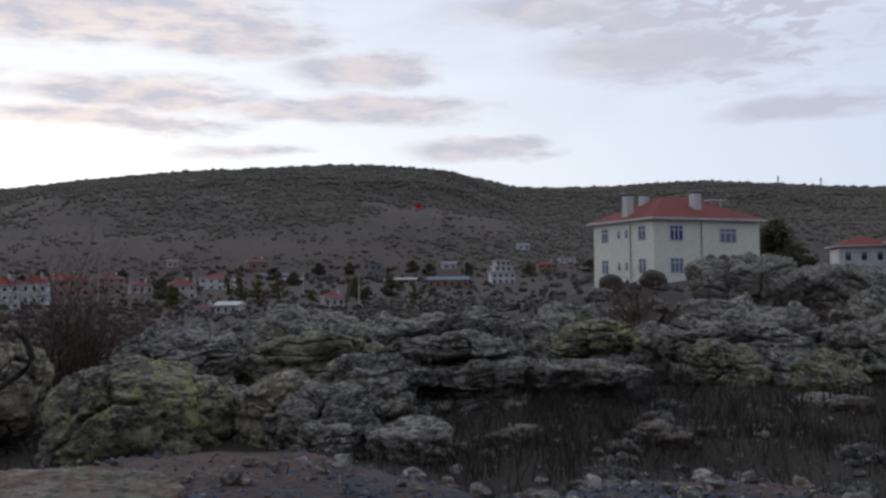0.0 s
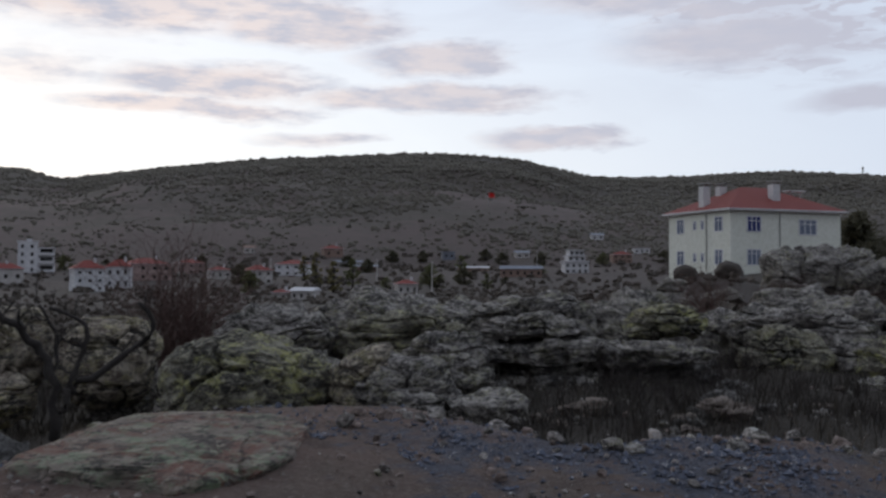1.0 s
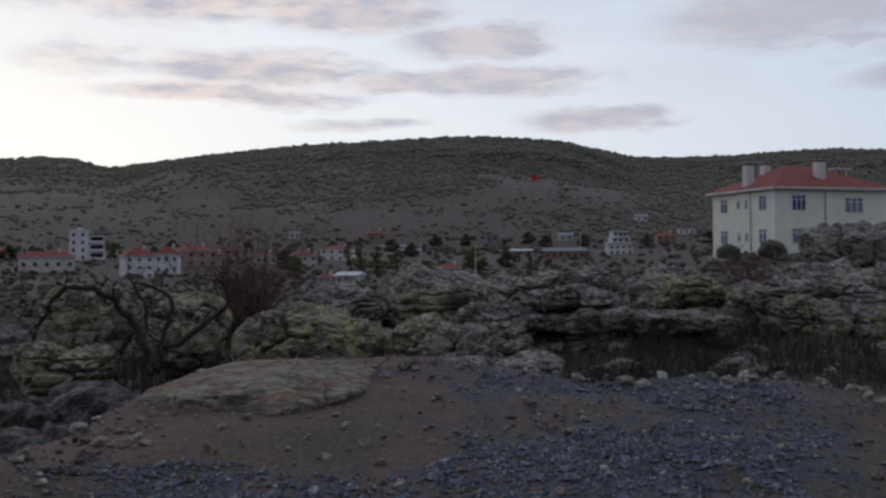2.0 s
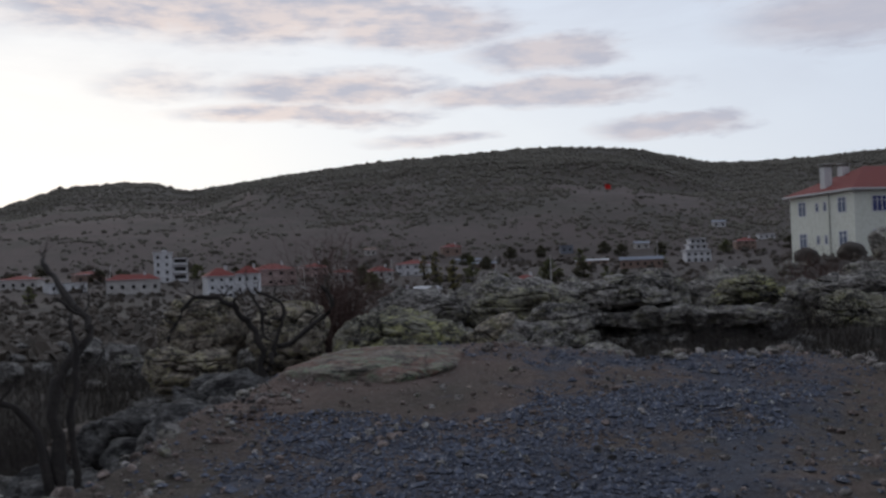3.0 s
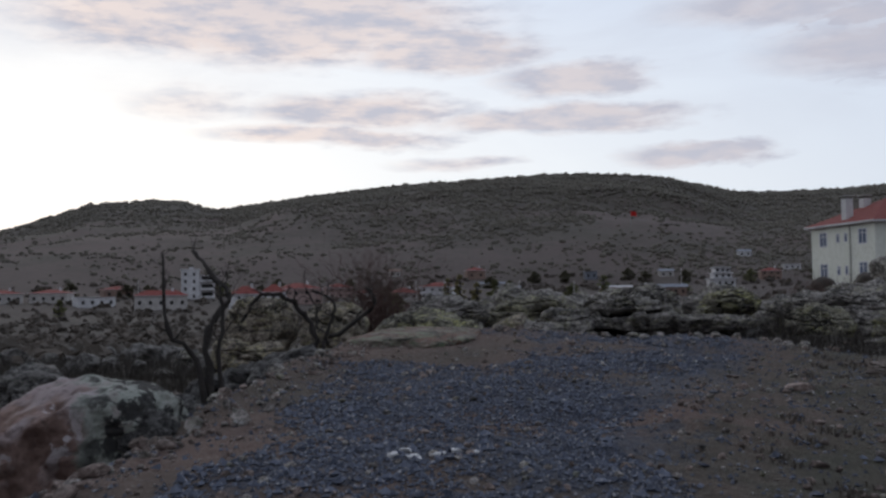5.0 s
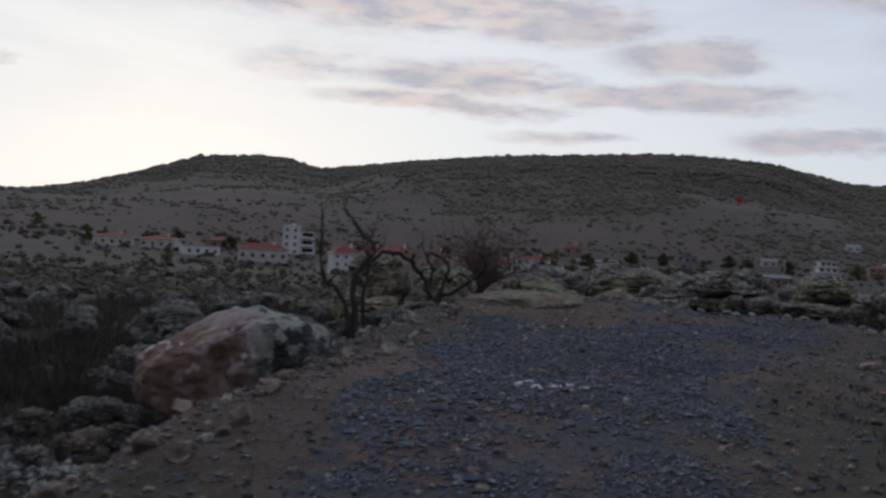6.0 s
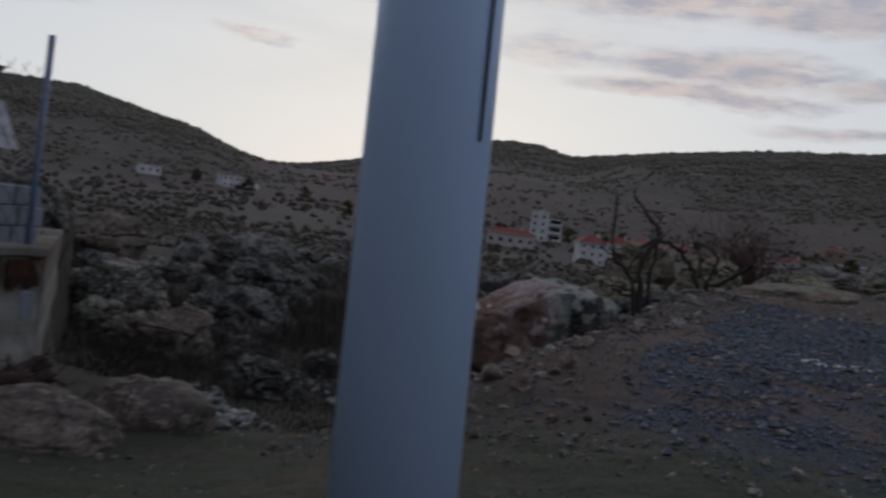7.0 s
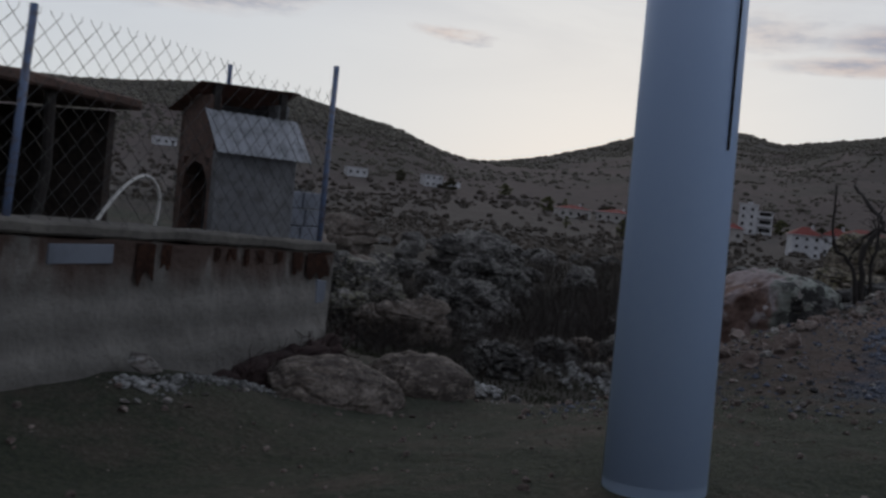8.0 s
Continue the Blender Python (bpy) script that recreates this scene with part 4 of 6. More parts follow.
def village_house(az, el0, el1, wide, label, wall=None, roof="hip", storeys=2, roof_mat=None, twist=12, deep=0.8, cols=4):
    x, y, z, r = at_bearing(az, el0)
    w = math.radians(wide) * r
    tall = math.radians(el1 - el0) * r + 0.4
    h = thing("village_house", (x, y, z - 0.4), label, "house", "village houses", turn=az + twist)
    d = min(w * deep, 14)
    top = tall * (0.74 if roof != "flat" else 0.97)
    bm = bmesh.new()
    box(bm, -w / 2, w / 2, 0, d, -1.0, top)
    part("wall", bm, wall or M_cream2, h)
    bm = bmesh.new()
    if roof == "hip":
        hip_roof(bm, -w / 2, w / 2, 0, d, top, tall - top, 0.4, 0.12)
    elif roof == "flat":
        box(bm, -w / 2 - 0.3, w / 2 + 0.3, -0.3, d + 0.3, top, tall)
    else:
        v = [bm.verts.new(c) for c in ((-w / 2 - .4, -.5, top), (w / 2 + .4, -.5, top), (w / 2 + .4, d + .5, top), (-w / 2 - .4, d + .5, top), (-w / 2 - .4, d / 2, tall), (w / 2 + .4, d / 2, tall))]
        for f in ((0, 1, 5, 4), (2, 3, 4, 5), (0, 4, 3), (1, 2, 5), (3, 2, 1, 0)):
            bm.faces.new([v[k] for k in f])
    part("roof", bm, [roof_mat or M_tiles, M_vwhite], h)
    ww, wh = min(w / cols * 0.32, 1.0), min(top / storeys * 0.36, 1.1)
    for s in range(storeys):
        for c in range(cols):
            k = (round(ww, 2), round(wh, 2))
            if k not in WINDOW_MESH:
                bm = bmesh.new()
                box(bm, -k[0] / 2, k[0] / 2, -0.05, 0.03, -k[1] / 2, k[1] / 2)
                WINDOW_MESH[k] = bm_mesh(bm, "window", M_dark)
            win = part("window", WINDOW_MESH[k], None, h)
            win.matrix_basis = pose(-w / 2 + w * (c + 0.5) / cols, 0, top * (s + 0.55) / storeys)
    if roof == "hip":
        bm = bmesh.new()
        box(bm, w * 0.2, w * 0.2 + 0.6, d * 0.4, d * 0.4 + 0.6, top, tall + 0.8)
        part("chimney", bm, M_vwhite, h)
    return h


W_R = "white village house with red tiled roof"


def apartment_block():
    """Four storeys: a plain stair tower beside a wing with stacked balconies."""
    x, y, z, r = at_bearing(26.7, 0.2)
    h = thing("apartment_block", (x, y, z - 0.4), "white four-storey apartment block with balconies", "apartment block", "village houses", turn=26.7)
    k = math.radians(1.0) * r
    tall = k * 1.72
    bm = bmesh.new()
    box(bm, -k * 0.95, k * 0.05, 0, k, -1, tall)
    tower = part("tower", bm, M_vwhite, h)
    bm = bmesh.new()
    box(bm, k * 0.05 + 0.01, k * 0.90, k * 0.12, k, -1, tall * 0.80)
    wing = part("wing", bm, M_vwhite, h)
    bm = bmesh.new()
    box(bm, -k * 1.0, k * 0.10, -0.2, k + 0.2, tall, tall + 0.35)
    box(bm, -k * 0.5, -k * 0.25, k * 0.3, k * 0.5, tall + 0.35, tall + k * 0.18)
    part("roof", bm, M_vwhite, h)
    bm = bmesh.new()
    box(bm, k * 0.11, k * 0.95, -0.1, k + 0.2, tall * 0.80, tall * 0.80 + 0.3)
    part("roof", bm, M_vwhite, h)
    for n in range(4):
        for c in range(2):
            bm = bmesh.new()
            box(bm, -k * 0.07, k * 0.07, -0.06, 0.04, -k * 0.09, k * 0.09)
            part("window", bm, M_dark, tower).matrix_basis = pose(-k * 0.72 + k * 0.48 * c, 0, tall * (n + 0.55) / 4.1)
        if n < 3:
            zb = tall * 0.80 * (n + 0.25) / 3
            bm = bmesh.new()
            box(bm, k * 0.10, k * 0.88, -k * 0.06, k * 0.12, zb, zb + 0.18)
            box(bm, k * 0.10, k * 0.88, -k * 0.06, -k * 0.06 + 0.14, zb + 0.18, zb + k * 0.13)
            part("balcony", bm, M_vwhite, wing, "white balcony parapet")
            bm = bmesh.new()
            box(bm, k * 0.18, k * 0.80, k * 0.12 - 0.05, k * 0.12 + 0.05, zb + 0.2, zb + k * 0.34)
            part("window", bm, M_dark, wing)
    return h


apartment_block()
village_house(24.0, -0.80, 0.90, 1.6, "white three-storey house with red roof", M_vwhite, storeys=3, twist=14, cols=3)
village_house(22.55, -0.62, 0.98, 1.3, "white two-storey house with red roof", M_vwhite, storeys=2, twist=-8, cols=3)
village_house(15.35, 1.36, 1.82, 0.6, "small cream house above the village", M_cream2, "gable", 1, M_bare, cols=2)
village_house(10.6, 1.15, 1.85, 1.1, "red-roofed house above the village", M_bare, "hip", 1, cols=2)
village_house(9.8, 0.62, 1.0, 1.7, "low building with grey sheet roof", M_cream2, "gable", 1, M_bluegrey, 0, 0.3, 4)
village_house(20.9, -0.20, 1.05, 2.5, "pink village house with red tiled roof", M_pink, storeys=2)
village_house(13.0, 0.10, 1.0, 1.9, W_R, M_vwhite, storeys=2, twist=-10)
village_house(-4.7, 2.20, 2.60, 0.7, "small white house on the hillside", M_vwhite, "gable", 1, M_bluegrey, cols=2)
village_house(2.5, 0.38, 0.68, 1.8, "long low shed with pale metal roof", M_bare, "gable", 1, M_vwhite, 0, 0.3, 5)
village_house(-0.3, 0.06, 0.72, 2.4, "long single-storey building with dull roof", M_bare, "gable", 1, M_bluegrey, 0, 0.3, 6)
village_house(6.3, -0.95, -0.13, 1.2, W_R, M_cream2, storeys=1, cols=3)
village_house(13.7, -1.25, -0.70, 0.9, W_R, M_cream2, storeys=1, cols=2, twist=-18)
village_house(12.45, -1.25, -0.55, 1.35, "low building with grey sheet roof", M_cream2, "gable", 1, M_vwhite, -25, cols=3)
village_house(14.8, -0.36, 0.68, 1.5, W_R, M_cream2, storeys=2, cols=3)
village_house(-6.1, 0.88, 1.53, 1.1, W_R, M_bare, storeys=2, cols=3)
village_house(-7.2, 1.40, 1.70, 0.9, "small white house on the hillside", M_vwhite, "flat", 1, M_vwhite, cols=3)
village_house(3.9, 1.03, 1.53, 0.7, "small blue-grey house among trees", M_bluegrey, "flat", 1, M_bluegrey, cols=2)
village_house(-0.4, 1.14, 1.6, 0.8, W_R, M_cream2, "gable", 1, M_bluegrey, cols=2)
village_house(28.8, -0.38, 0.70, 2.9, "long low house with bright red roof", M_cream2, storeys=1, cols=5, twist=0, deep=0.4)
village_house(32.2, -0.20, 0.38, 2.0, "low white house by the road", M_vwhite, "flat", 1, M_vwhite, cols=4)
village_house(36.9, 0.05, 0.80, 1.9, W_R, M_cream2, storeys=1, cols=4)
village_house(34.7, 0.05, 0.80, 2.0, W_R, M_cream2, storeys=1, cols=4, twist=-15)
village_house(31.0, 0.30, 0.95, 1.6, W_R, M_bare, storeys=1, cols=3)
village_house(18.6, 0.20, 1.0, 1.5, W_R, M_pink, storeys=2, cols=3)
village_house(17.0, -0.1, 0.6, 1.2, W_R, M_cream2, storeys=1, cols=3)
village_house(45.2, 1.05, 1.75, 1.1, "white house on the far slope", M_vwhite, "flat", 2, M_vwhite, 20, cols=3)
village_house(44.2, 1.10, 1.45, 0.8, "white house on the far slope", M_vwhite, "flat", 1, M_vwhite, -20, cols=2)
village_house(49.7, 1.16, 1.7, 1.2, "white house on the far slope", M_vwhite, "flat", 1, M_vwhite, cols=3)
village_house(60.6, 1.7, 2.2, 1.2, "white house on the far slope", M_vwhite, "flat", 1, M_vwhite, cols=3)
village_house(-9.3, 1.1, 1.6, 0.8, W_R, M_cream2, storeys=1, cols=2)
village_house(8.8, 0.35, 0.75, 1.5, "low building with grey sheet roof", M_bare, "gable", 1, M_bluegrey, 0, 0.4, 4)


def tiered_house():
    x, y, z, r = at_bearing(-3.5, 0.30)
    h = thing("tiered_house", (x, y, z - 0.3), "white house with stacked tiered balconies", "house", "village houses", turn=8)
    k = math.radians(1.4) * r
    for n, (w, z0, z1) in enumerate(((1.0, -1, 4.4), (0.72, 4.7, 6.4), (0.6, 6.8, 8.4))):
        bm = bmesh.new()
        box(bm, -k * w / 2, k * w / 2, 0, 7, z0, z1)
        wall_ = part("storey", bm, M_vwhite, h)
        bm = bmesh.new()
        box(bm, -k * w / 2 - .5, k * w / 2 + .5, -.6, 7.5, z1, z1 + 0.28)
        part("eave", bm, M_vwhite, h)
        for c in range(4 if n == 0 else 3):
            nn = 4 if n == 0 else 3
            for row in ((1.0, 3.0) if n == 0 else ((z0 + z1) / 2,)):
                bm = bmesh.new()
                box(bm, -.45, .45, -.06, .03, -.5, .5)
                part("window", bm, M_dark, wall_).matrix_basis = pose(-k * w / 2 + k * w * (c + .5) / nn, 0, row)


tiered_house()


def neighbour_house():
    """The lower red-roofed house beyond the large one."""
    h = thing("house", (53.0, 132.0, 3.3), "low white house with red roof and chimney", "house", turn=-12)
    bm = bmesh.new()
    box(bm, 0, 7.0, 0, 6.5, -1, 2.9)
    part("wall", bm, M_vwhite, h)
    bm = bmesh.new()
    hip_roof(bm, 0, 7.0, 0, 6.5, 2.9, 1.4, 0.6, 0.15)
    part("roof", bm, [M_tiles, M_vwhite], h)
    bm = bmesh.new()
    box(bm, 6.2, 13, -2.5, 5.5, -1, 3.3)
    part("wing", bm, M_bluegrey, h)
    bm = bmesh.new()
    hip_roof(bm, 6.2, 13, -2.5, 5.5, 3.3, 1.7, 0.5, 0.15)
    part("roof", bm, [M_tiles, M_vwhite], h)
    bm = bmesh.new()
    box(bm, 7.0, 7.8, 0.5, 1.3, 4.0, 6.6, 0.02)
    part("chimney", bm, M_vwhite, h)
    for s in (1.2, 3.2, 5.2):
        window_part(h, 0.9, 1.3, (M_frame_white, M_glass), pose(s, -0.02, 1.6), 1)


neighbour_house()

# masts on the ridge, and the flag on the hillside
for az_m, e0 in ((-18.9, 5.2), (-21.1, 5.1)):
    r = 1450.0
    x, y = -math.sin(radians(az_m)) * r, math.cos(radians(az_m)) * r
    mast = thing("mast", (x, y, ground_z(x, y) - 1), "thin grey radio mast on the ridge", "mast", "masts on the ridge")
    bm = bmesh.new()
    tube(bm, [(0, 0, 0), (0, 0, 14)], [0.9, 0.6], 6)
    part("shaft", bm, M_drain, mast)
    bm = bmesh.new()
    box(bm, -1.0, 1.0, -0.9, 0.9, 9, 13)
    part("aerial", bm, M_drain, mast)
fx, fy, fz, fr = at_bearing(1.6, 4.1)
flag = thing("flag", (fx, fy, fz), "red flag on a pole on the hillside", "flag")
M_flag, f_nt, f_b = material("red_cloth", 0.8)
f_b.inputs["Base Color"].default_value = (0.55, 0.03, 0.025, 1)
bm = bmesh.new()
tube(bm, [(0, 0, 0), (0, 0, 8.5)], [0.15, 0.1], 6)
part("pole", bm, M_drain, flag)
bm = bmesh.new()
cols_ = []
for i in range(9):
    u = i / 8
    cols_.append([bm.verts.new((u * 3.4, math.sin(u * 5) * 0.4, 8.4 - v * 2.6 - u * 0.6)) for v in (0, 0.5, 1)])
for c0, c1 in zip(cols_, cols_[1:]):
    for k in range(2):
        bm.faces.new((c0[k], c0[k + 1], c1[k + 1], c1[k]))
bmesh.ops.solidify(bm, geom=bm.faces[:], thickness=0.05)
part("cloth", bm, M_flag, flag, "red cloth")

# wooden service poles among the houses
for az_p, el_p, tall_p in ((19.3, -0.5, 8.0), (4.9, -0.8, 8.5), (8.1, -0.4, 8.0), (14.2, -0.3, 8.0), (-1.2, 0.2, 9.0), (30.0, 0.0, 8.0)):
    x, y, z, r = at_bearing(az_p, el_p)
    sp = thing("service_pole", (x, y, z - 0.5), "pale wooden service pole in the village", "pole", "service poles")
    bm = bmesh.new()
    tube(bm, [(0, 0, 0), (0.05, 0, tall_p)], [0.16, 0.11], 8)
    part("shaft", bm, M_cream2, sp)
    bm = bmesh.new()
    box(bm, -0.9, 0.9, -0.06, 0.06, tall_p - 0.9, tall_p - 0.75)
    part("crossarm", bm, M_drain, sp)


# ---- vegetation ----
def leaf_material(name, c0, c1, rough=0.8, thin=0.0):
    m, nt, b = material(name, rough)
    g = nt.nodes.new("ShaderNodeNewGeometry")
    col = mixed(nt, g.outputs["Random Per Island"], c0, c1)
    n = noise_tex(nt, g.outputs["Position"], 0.35, 3)
    col = mixed(nt, maths(nt, "MULTIPLY", n.outputs[0], 0.5), col, tuple(v * 0.5 for v in c0))
    nt.links.new(col, b.inputs["Base Color"])
    if thin:
        tr, mx = nt.nodes.new("ShaderNodeBsdfTranslucent"), nt.nodes.new("ShaderNodeMixShader")
        mx.inputs[0].default_value = thin
        out = nt.nodes["Material Output"]
        link_nodes(nt, (col, tr.inputs[0]), (b.outputs[0], mx.inputs[1]), (tr.outputs[0], mx.inputs[2]), (mx.outputs[0], out.inputs[0]))
    return m


M_scrub = leaf_material("dark_scrub_foliage", (0.100, 0.092, 0.070), (0.150, 0.130, 0.103))
M_scrub_brown = leaf_material("brown_scrub_foliage", (0.072, 0.060, 0.048), (0.108, 0.086, 0.068))
M_tree_leaf = leaf_material("dull_green_foliage", (0.12, 0.135, 0.065), (0.20, 0.19, 0.09), thin=0.5)
M_tree_dark = leaf_material("dark_green_foliage", (0.09, 0.088, 0.056), (0.14, 0.125, 0.08), thin=0.5)
M_tree_yellow = leaf_material("yellowing_foliage", (0.15, 0.145, 0.065), (0.24, 0.20, 0.09), thin=0.5)
M_bark = speckled("grey_brown_bark", (0.026, 0.022, 0.020), (0.046, 0.039, 0.035), 12.0, 0.95, (0.016, 0.014, 0.013), 60.0, 0.6, 0.01)
M_twig = speckled("dark_twigs", (0.026, 0.020, 0.018), (0.045, 0.034, 0.030), 20.0, 0.95)
M_dry = leaf_material("dry_grass", (0.045, 0.038, 0.028), (0.105, 0.086, 0.062))
M_brushwood = leaf_material("dark_brushwood", (0.030, 0.025, 0.020), (0.062, 0.050, 0.040))
M_green_grass = leaf_material("short_green_grass", (0.040, 0.046, 0.026), (0.072, 0.074, 0.044))


def joined(name, verts, faces, mat, label, category, shade=False):
    ob = new(name, mesh_from(name, np.concatenate(verts), np.concatenate(faces), mat, shade))
    return tagged(ob, label, category, kind="stuff")


def hill_scrub():
    """Low oak scrub over the slopes, thick on the upper parts and along the crests."""
    rng = np.random.default_rng(4)
    n = 150000
    az_ = rng.uniform(-27, 68, n)
    crest = table_at(RIDGE, az_)
    u = rng.uniform(0, 1.0, n) ** 0.8
    r = 420 + (crest - 405) * u
    x, y = -np.sin(np.radians(az_)) * r, np.cos(np.radians(az_)) * r
    p = np.stack([x, y, 0 * x], -1)
    dens = fbm(p / 95.0, 61, 4, 0.55) * 1.3 + fbm(p / 22.0, 67, 3) * 0.75 + 1.15 * (u - 0.36) + 0.55 * smooth(2.0, -4.0, az_) + 0.15 * smooth(24.0, 34.0, az_)
    keep = (dens > rng.uniform(-0.45, 0.75, n)) | (rng.uniform(0, 1, n) < 0.02)
    x, y, r, u = x[keep][:75000], y[keep][:75000], r[keep][:75000], u[keep][:75000]
    z = height(x, y)
    v0, f0 = ICO[1]
    f0 = np.array(f0)
    s = (0.5 + 1.2 * rng.uniform(0, 1, len(x)) ** 2 + 2.0 * smooth(0.94, 1.0, u) * rng.uniform(0, 1, len(x)) ** 3) * (0.7 + 0.5 * r / 1000)
    jit = rng.uniform(0.65, 1.35, (len(x), len(v0), 1))
    vv = v0[None] * jit * np.stack([s * 1.15, s * 1.15, s * 0.9], -1)[:, None] + np.stack([x, y, z + s * 0.15], -1)[:, None]
    ff = f0[None] + (np.arange(len(x)) * len(v0))[:, None, None]
    joined("hill_scrub", [vv.reshape(-1, 3)], [ff.reshape(-1, 3)], M_scrub, "dark oak scrub scattered over the hillsides", "scrub", True)
    # scattered bushes in the valley between the rocks and the village
    n = 9000
    az_ = rng.uniform(-27, 68, n)
    r = 26 + 400 * rng.uniform(0, 1, n) ** 1.3
    x, y = -np.sin(np.radians(az_)) * r, np.cos(np.radians(az_)) * r
    p = np.stack([x, y, 0 * x], -1)
    keep = (fbm(p / 35.0, 71, 4) + 0.15 > rng.uniform(-0.4, 0.5, n)) & ~((x > 14) & (x < 44) & (y > 85) & (y < 125))
    x, y, r = x[keep], y[keep], r[keep]
    v0, f0 = ICO[2]
    f0 = np.array(f0)
    s = rng.uniform(0.2, 0.7, len(x)) * (0.4 + r / 300)
    jit = rng.uniform(0.35, 1.7, (len(x), len(v0), 1))
    vv = v0[None] * jit * np.stack([s * 1.1, s * 1.1, s * 0.95], -1)[:, None] + np.stack([x, y, height(x, y) + s * 0.4], -1)[:, None]
    ff = f0[None] + (np.arange(len(x)) * len(v0))[:, None, None]
    joined("valley_scrub", [vv.reshape(-1, 3)], [ff.reshape(-1, 3)], M_scrub_brown, "brown and dark bushes over the valley floor", "scrub")


hill_scrub()


def leaf_cloud(rng, centres, radii, n, size):
    """n small leaf triangles spread through balls."""
    k = rng.integers(0, len(centres), n)
    d = rng.normal(size=(n, 3))
    d /= np.linalg.norm(d, axis=1)[:, None]
    c = np.array(centres)[k] + d * (np.array(radii)[k] * rng.uniform(0.45, 1.05, n))[:, None]
    a, b = rng.normal(size=(n, 3)), rng.normal(size=(n, 3))
    a *= (size * rng.uniform(0.6, 1.4, n) / np.linalg.norm(a, axis=1))[:, None]
    b *= (size * rng.uniform(0.6, 1.4, n) / np.linalg.norm(b, axis=1))[:, None]
    v = np.stack([c - a * .5, c + a * .5, c + b], 1).reshape(-1, 3)
    return v, np.arange(3 * n).reshape(-1, 3)


def leafy_tree(tall, wide, seed, mat):
    """A trunk with limbs and an uneven crown of leaf clumps."""
    rng = np.random.default_rng(seed)
    t = thing("tree", (0, 0, 0), "leafy tree among the village houses", "tree", "village trees")
    bm = bmesh.new()
    tube(bm, [(0, 0, -0.5), (0.05 * tall * 0.2, 0, tall * 0.35), (0, 0.02 * tall, tall * 0.8)], [tall * 0.03, tall * 0.022, tall * 0.006], 7)
    centres, radii = [], []
    for k in range(26):
        h_ = rng.uniform(0.10, 0.97)
        spread = wide * (0.5 * math.sin(math.pi * min(1, (h_ + 0.1))) ** 0.8 + 0.08)
        a = rng.uniform(0, math.tau)
        q = spread * rng.uniform(0.25, 1.0)
        c = (math.cos(a) * q, math.sin(a) * q, tall * h_)
        centres.append(c)
        radii.append(wide * rng.uniform(0.12, 0.24))
        if k < 9:
            tube(bm, [(0, 0, tall * max(0.15, h_ - 0.25)), (c[0] * 0.6, c[1] * 0.6, c[2] - 0.05 * tall), c], [tall * 0.012, tall * 0.007, tall * 0.003], 5)
    part("trunk", bm, M_bark, t)
    v, f = leaf_cloud(rng, centres, radii, 2600, wide * 0.085)
    part("crown", mesh_from("crown", v, f, mat, False), None, t)
    return t


TREES = [leafy_tree(9, 5.0, 1, M_tree_leaf), leafy_tree(13, 3.6, 2, M_tree_yellow), leafy_tree(7.5, 5.5, 3, M_tree_dark), leafy_tree(11, 4.2, 4, M_tree_leaf)]
TREE_AT = [(2, 16.0, -0.4), (1, 11.6, -0.5), (1, 10.6, -0.9), (3, 9.5, -0.6), (2, 8.6, 0.3), (2, 3.0, -0.4), (3, 3.2, 0.2), (0, 5.0, -0.6), (2, 0.8, 0.8), (2, -1.4, 0.8), (0, -5.0, 0.7), (2, 9.8, 0.6),
           (0, 15.4, -0.9), (1, 12.3, -0.2), (2, 18.0, 0.5), (2, 22.2, 0.6), (0, 25.3, 0.3), (2, 30.6, 0.3), (2, 33.5, 0.4), (0, 38.5, 0.3), (2, 44.2, 1.0), (2, 47.2, 1.2), (0, 41.0, 0.9), (2, -8.4, 0.9), (2, 1.8, 1.0), (2, 5.4, 0.9), (2, 7.2, 0.9)]
rng_t = np.random.default_rng(12)
TREE_AT = TREE_AT + [(int(rng_t.choice([0, 2, 2, 3, 2])), rng_t.uniform(-8, 40), rng_t.uniform(-0.9, 0.7)) for _ in range(22)]
used = set()
for n_, (kind_, az_, el_) in enumerate(TREE_AT):
    x, y, z, r = at_bearing(az_, el_)
    q = rng_t.uniform(0.35, 0.6) if n_ > 26 else 0.8
    m = pose(x, y, z - 0.2, 0, 0, rng_t.uniform(0, 360)) @ Matrix.Diagonal((q * 1.25, q * 1.25, q, 1))
    if kind_ in used:
        copy_thing(TREES[kind_], m)
    else:
        TREES[kind_].matrix_basis = m
        used.add(kind_)
# evergreens beside the large house
for x, y, k in ((37.6, 112, 1.35), (41.0, 119, 1.2)):
    t = copy_thing(TREES[2], pose(x, y, ground_z(x, y) - 0.2, 0, 0, x * 40) @ Matrix.Diagonal((k, k, k, 1)))
    tagged(t, "dark leafy tree beside the large house", "tree", "trees by the house")


def gnarled(bm_wood, bm_twig, rng, start, way, length, radius, depth, twist=0.5):
    """One crooked branch that forks into thinner ones."""
    n = 5
    pts, rad = [Vector(start)], [radius]
    d = Vector(way).normalized()
    for k in range(n):
        d = (d + Vector(rng.normal(size=3)) * twist * 0.45 + Vector((0, 0, 0.10))).normalized()
        pts.append(pts[-1] + d * length / n)
        rad.append(radius * (1 - 0.5 * (k + 1) / n))
    tube(bm_wood if radius > 0.007 else bm_twig, pts, rad, 6 if radius > 0.012 else 4)
    if depth <= 0:
        return
    for _ in range(3 if depth > 1 else 4):
        i = int(rng.integers(2, n + 1))
        side = Vector(rng.normal(size=3))
        side = (side - d * side.dot(d)).normalized()
        gnarled(bm_wood, bm_twig, rng, pts[i], d * 0.7 + side * 0.9, length * rng.uniform(0.5, 0.75), rad[i] * 0.62, depth - 1, twist)


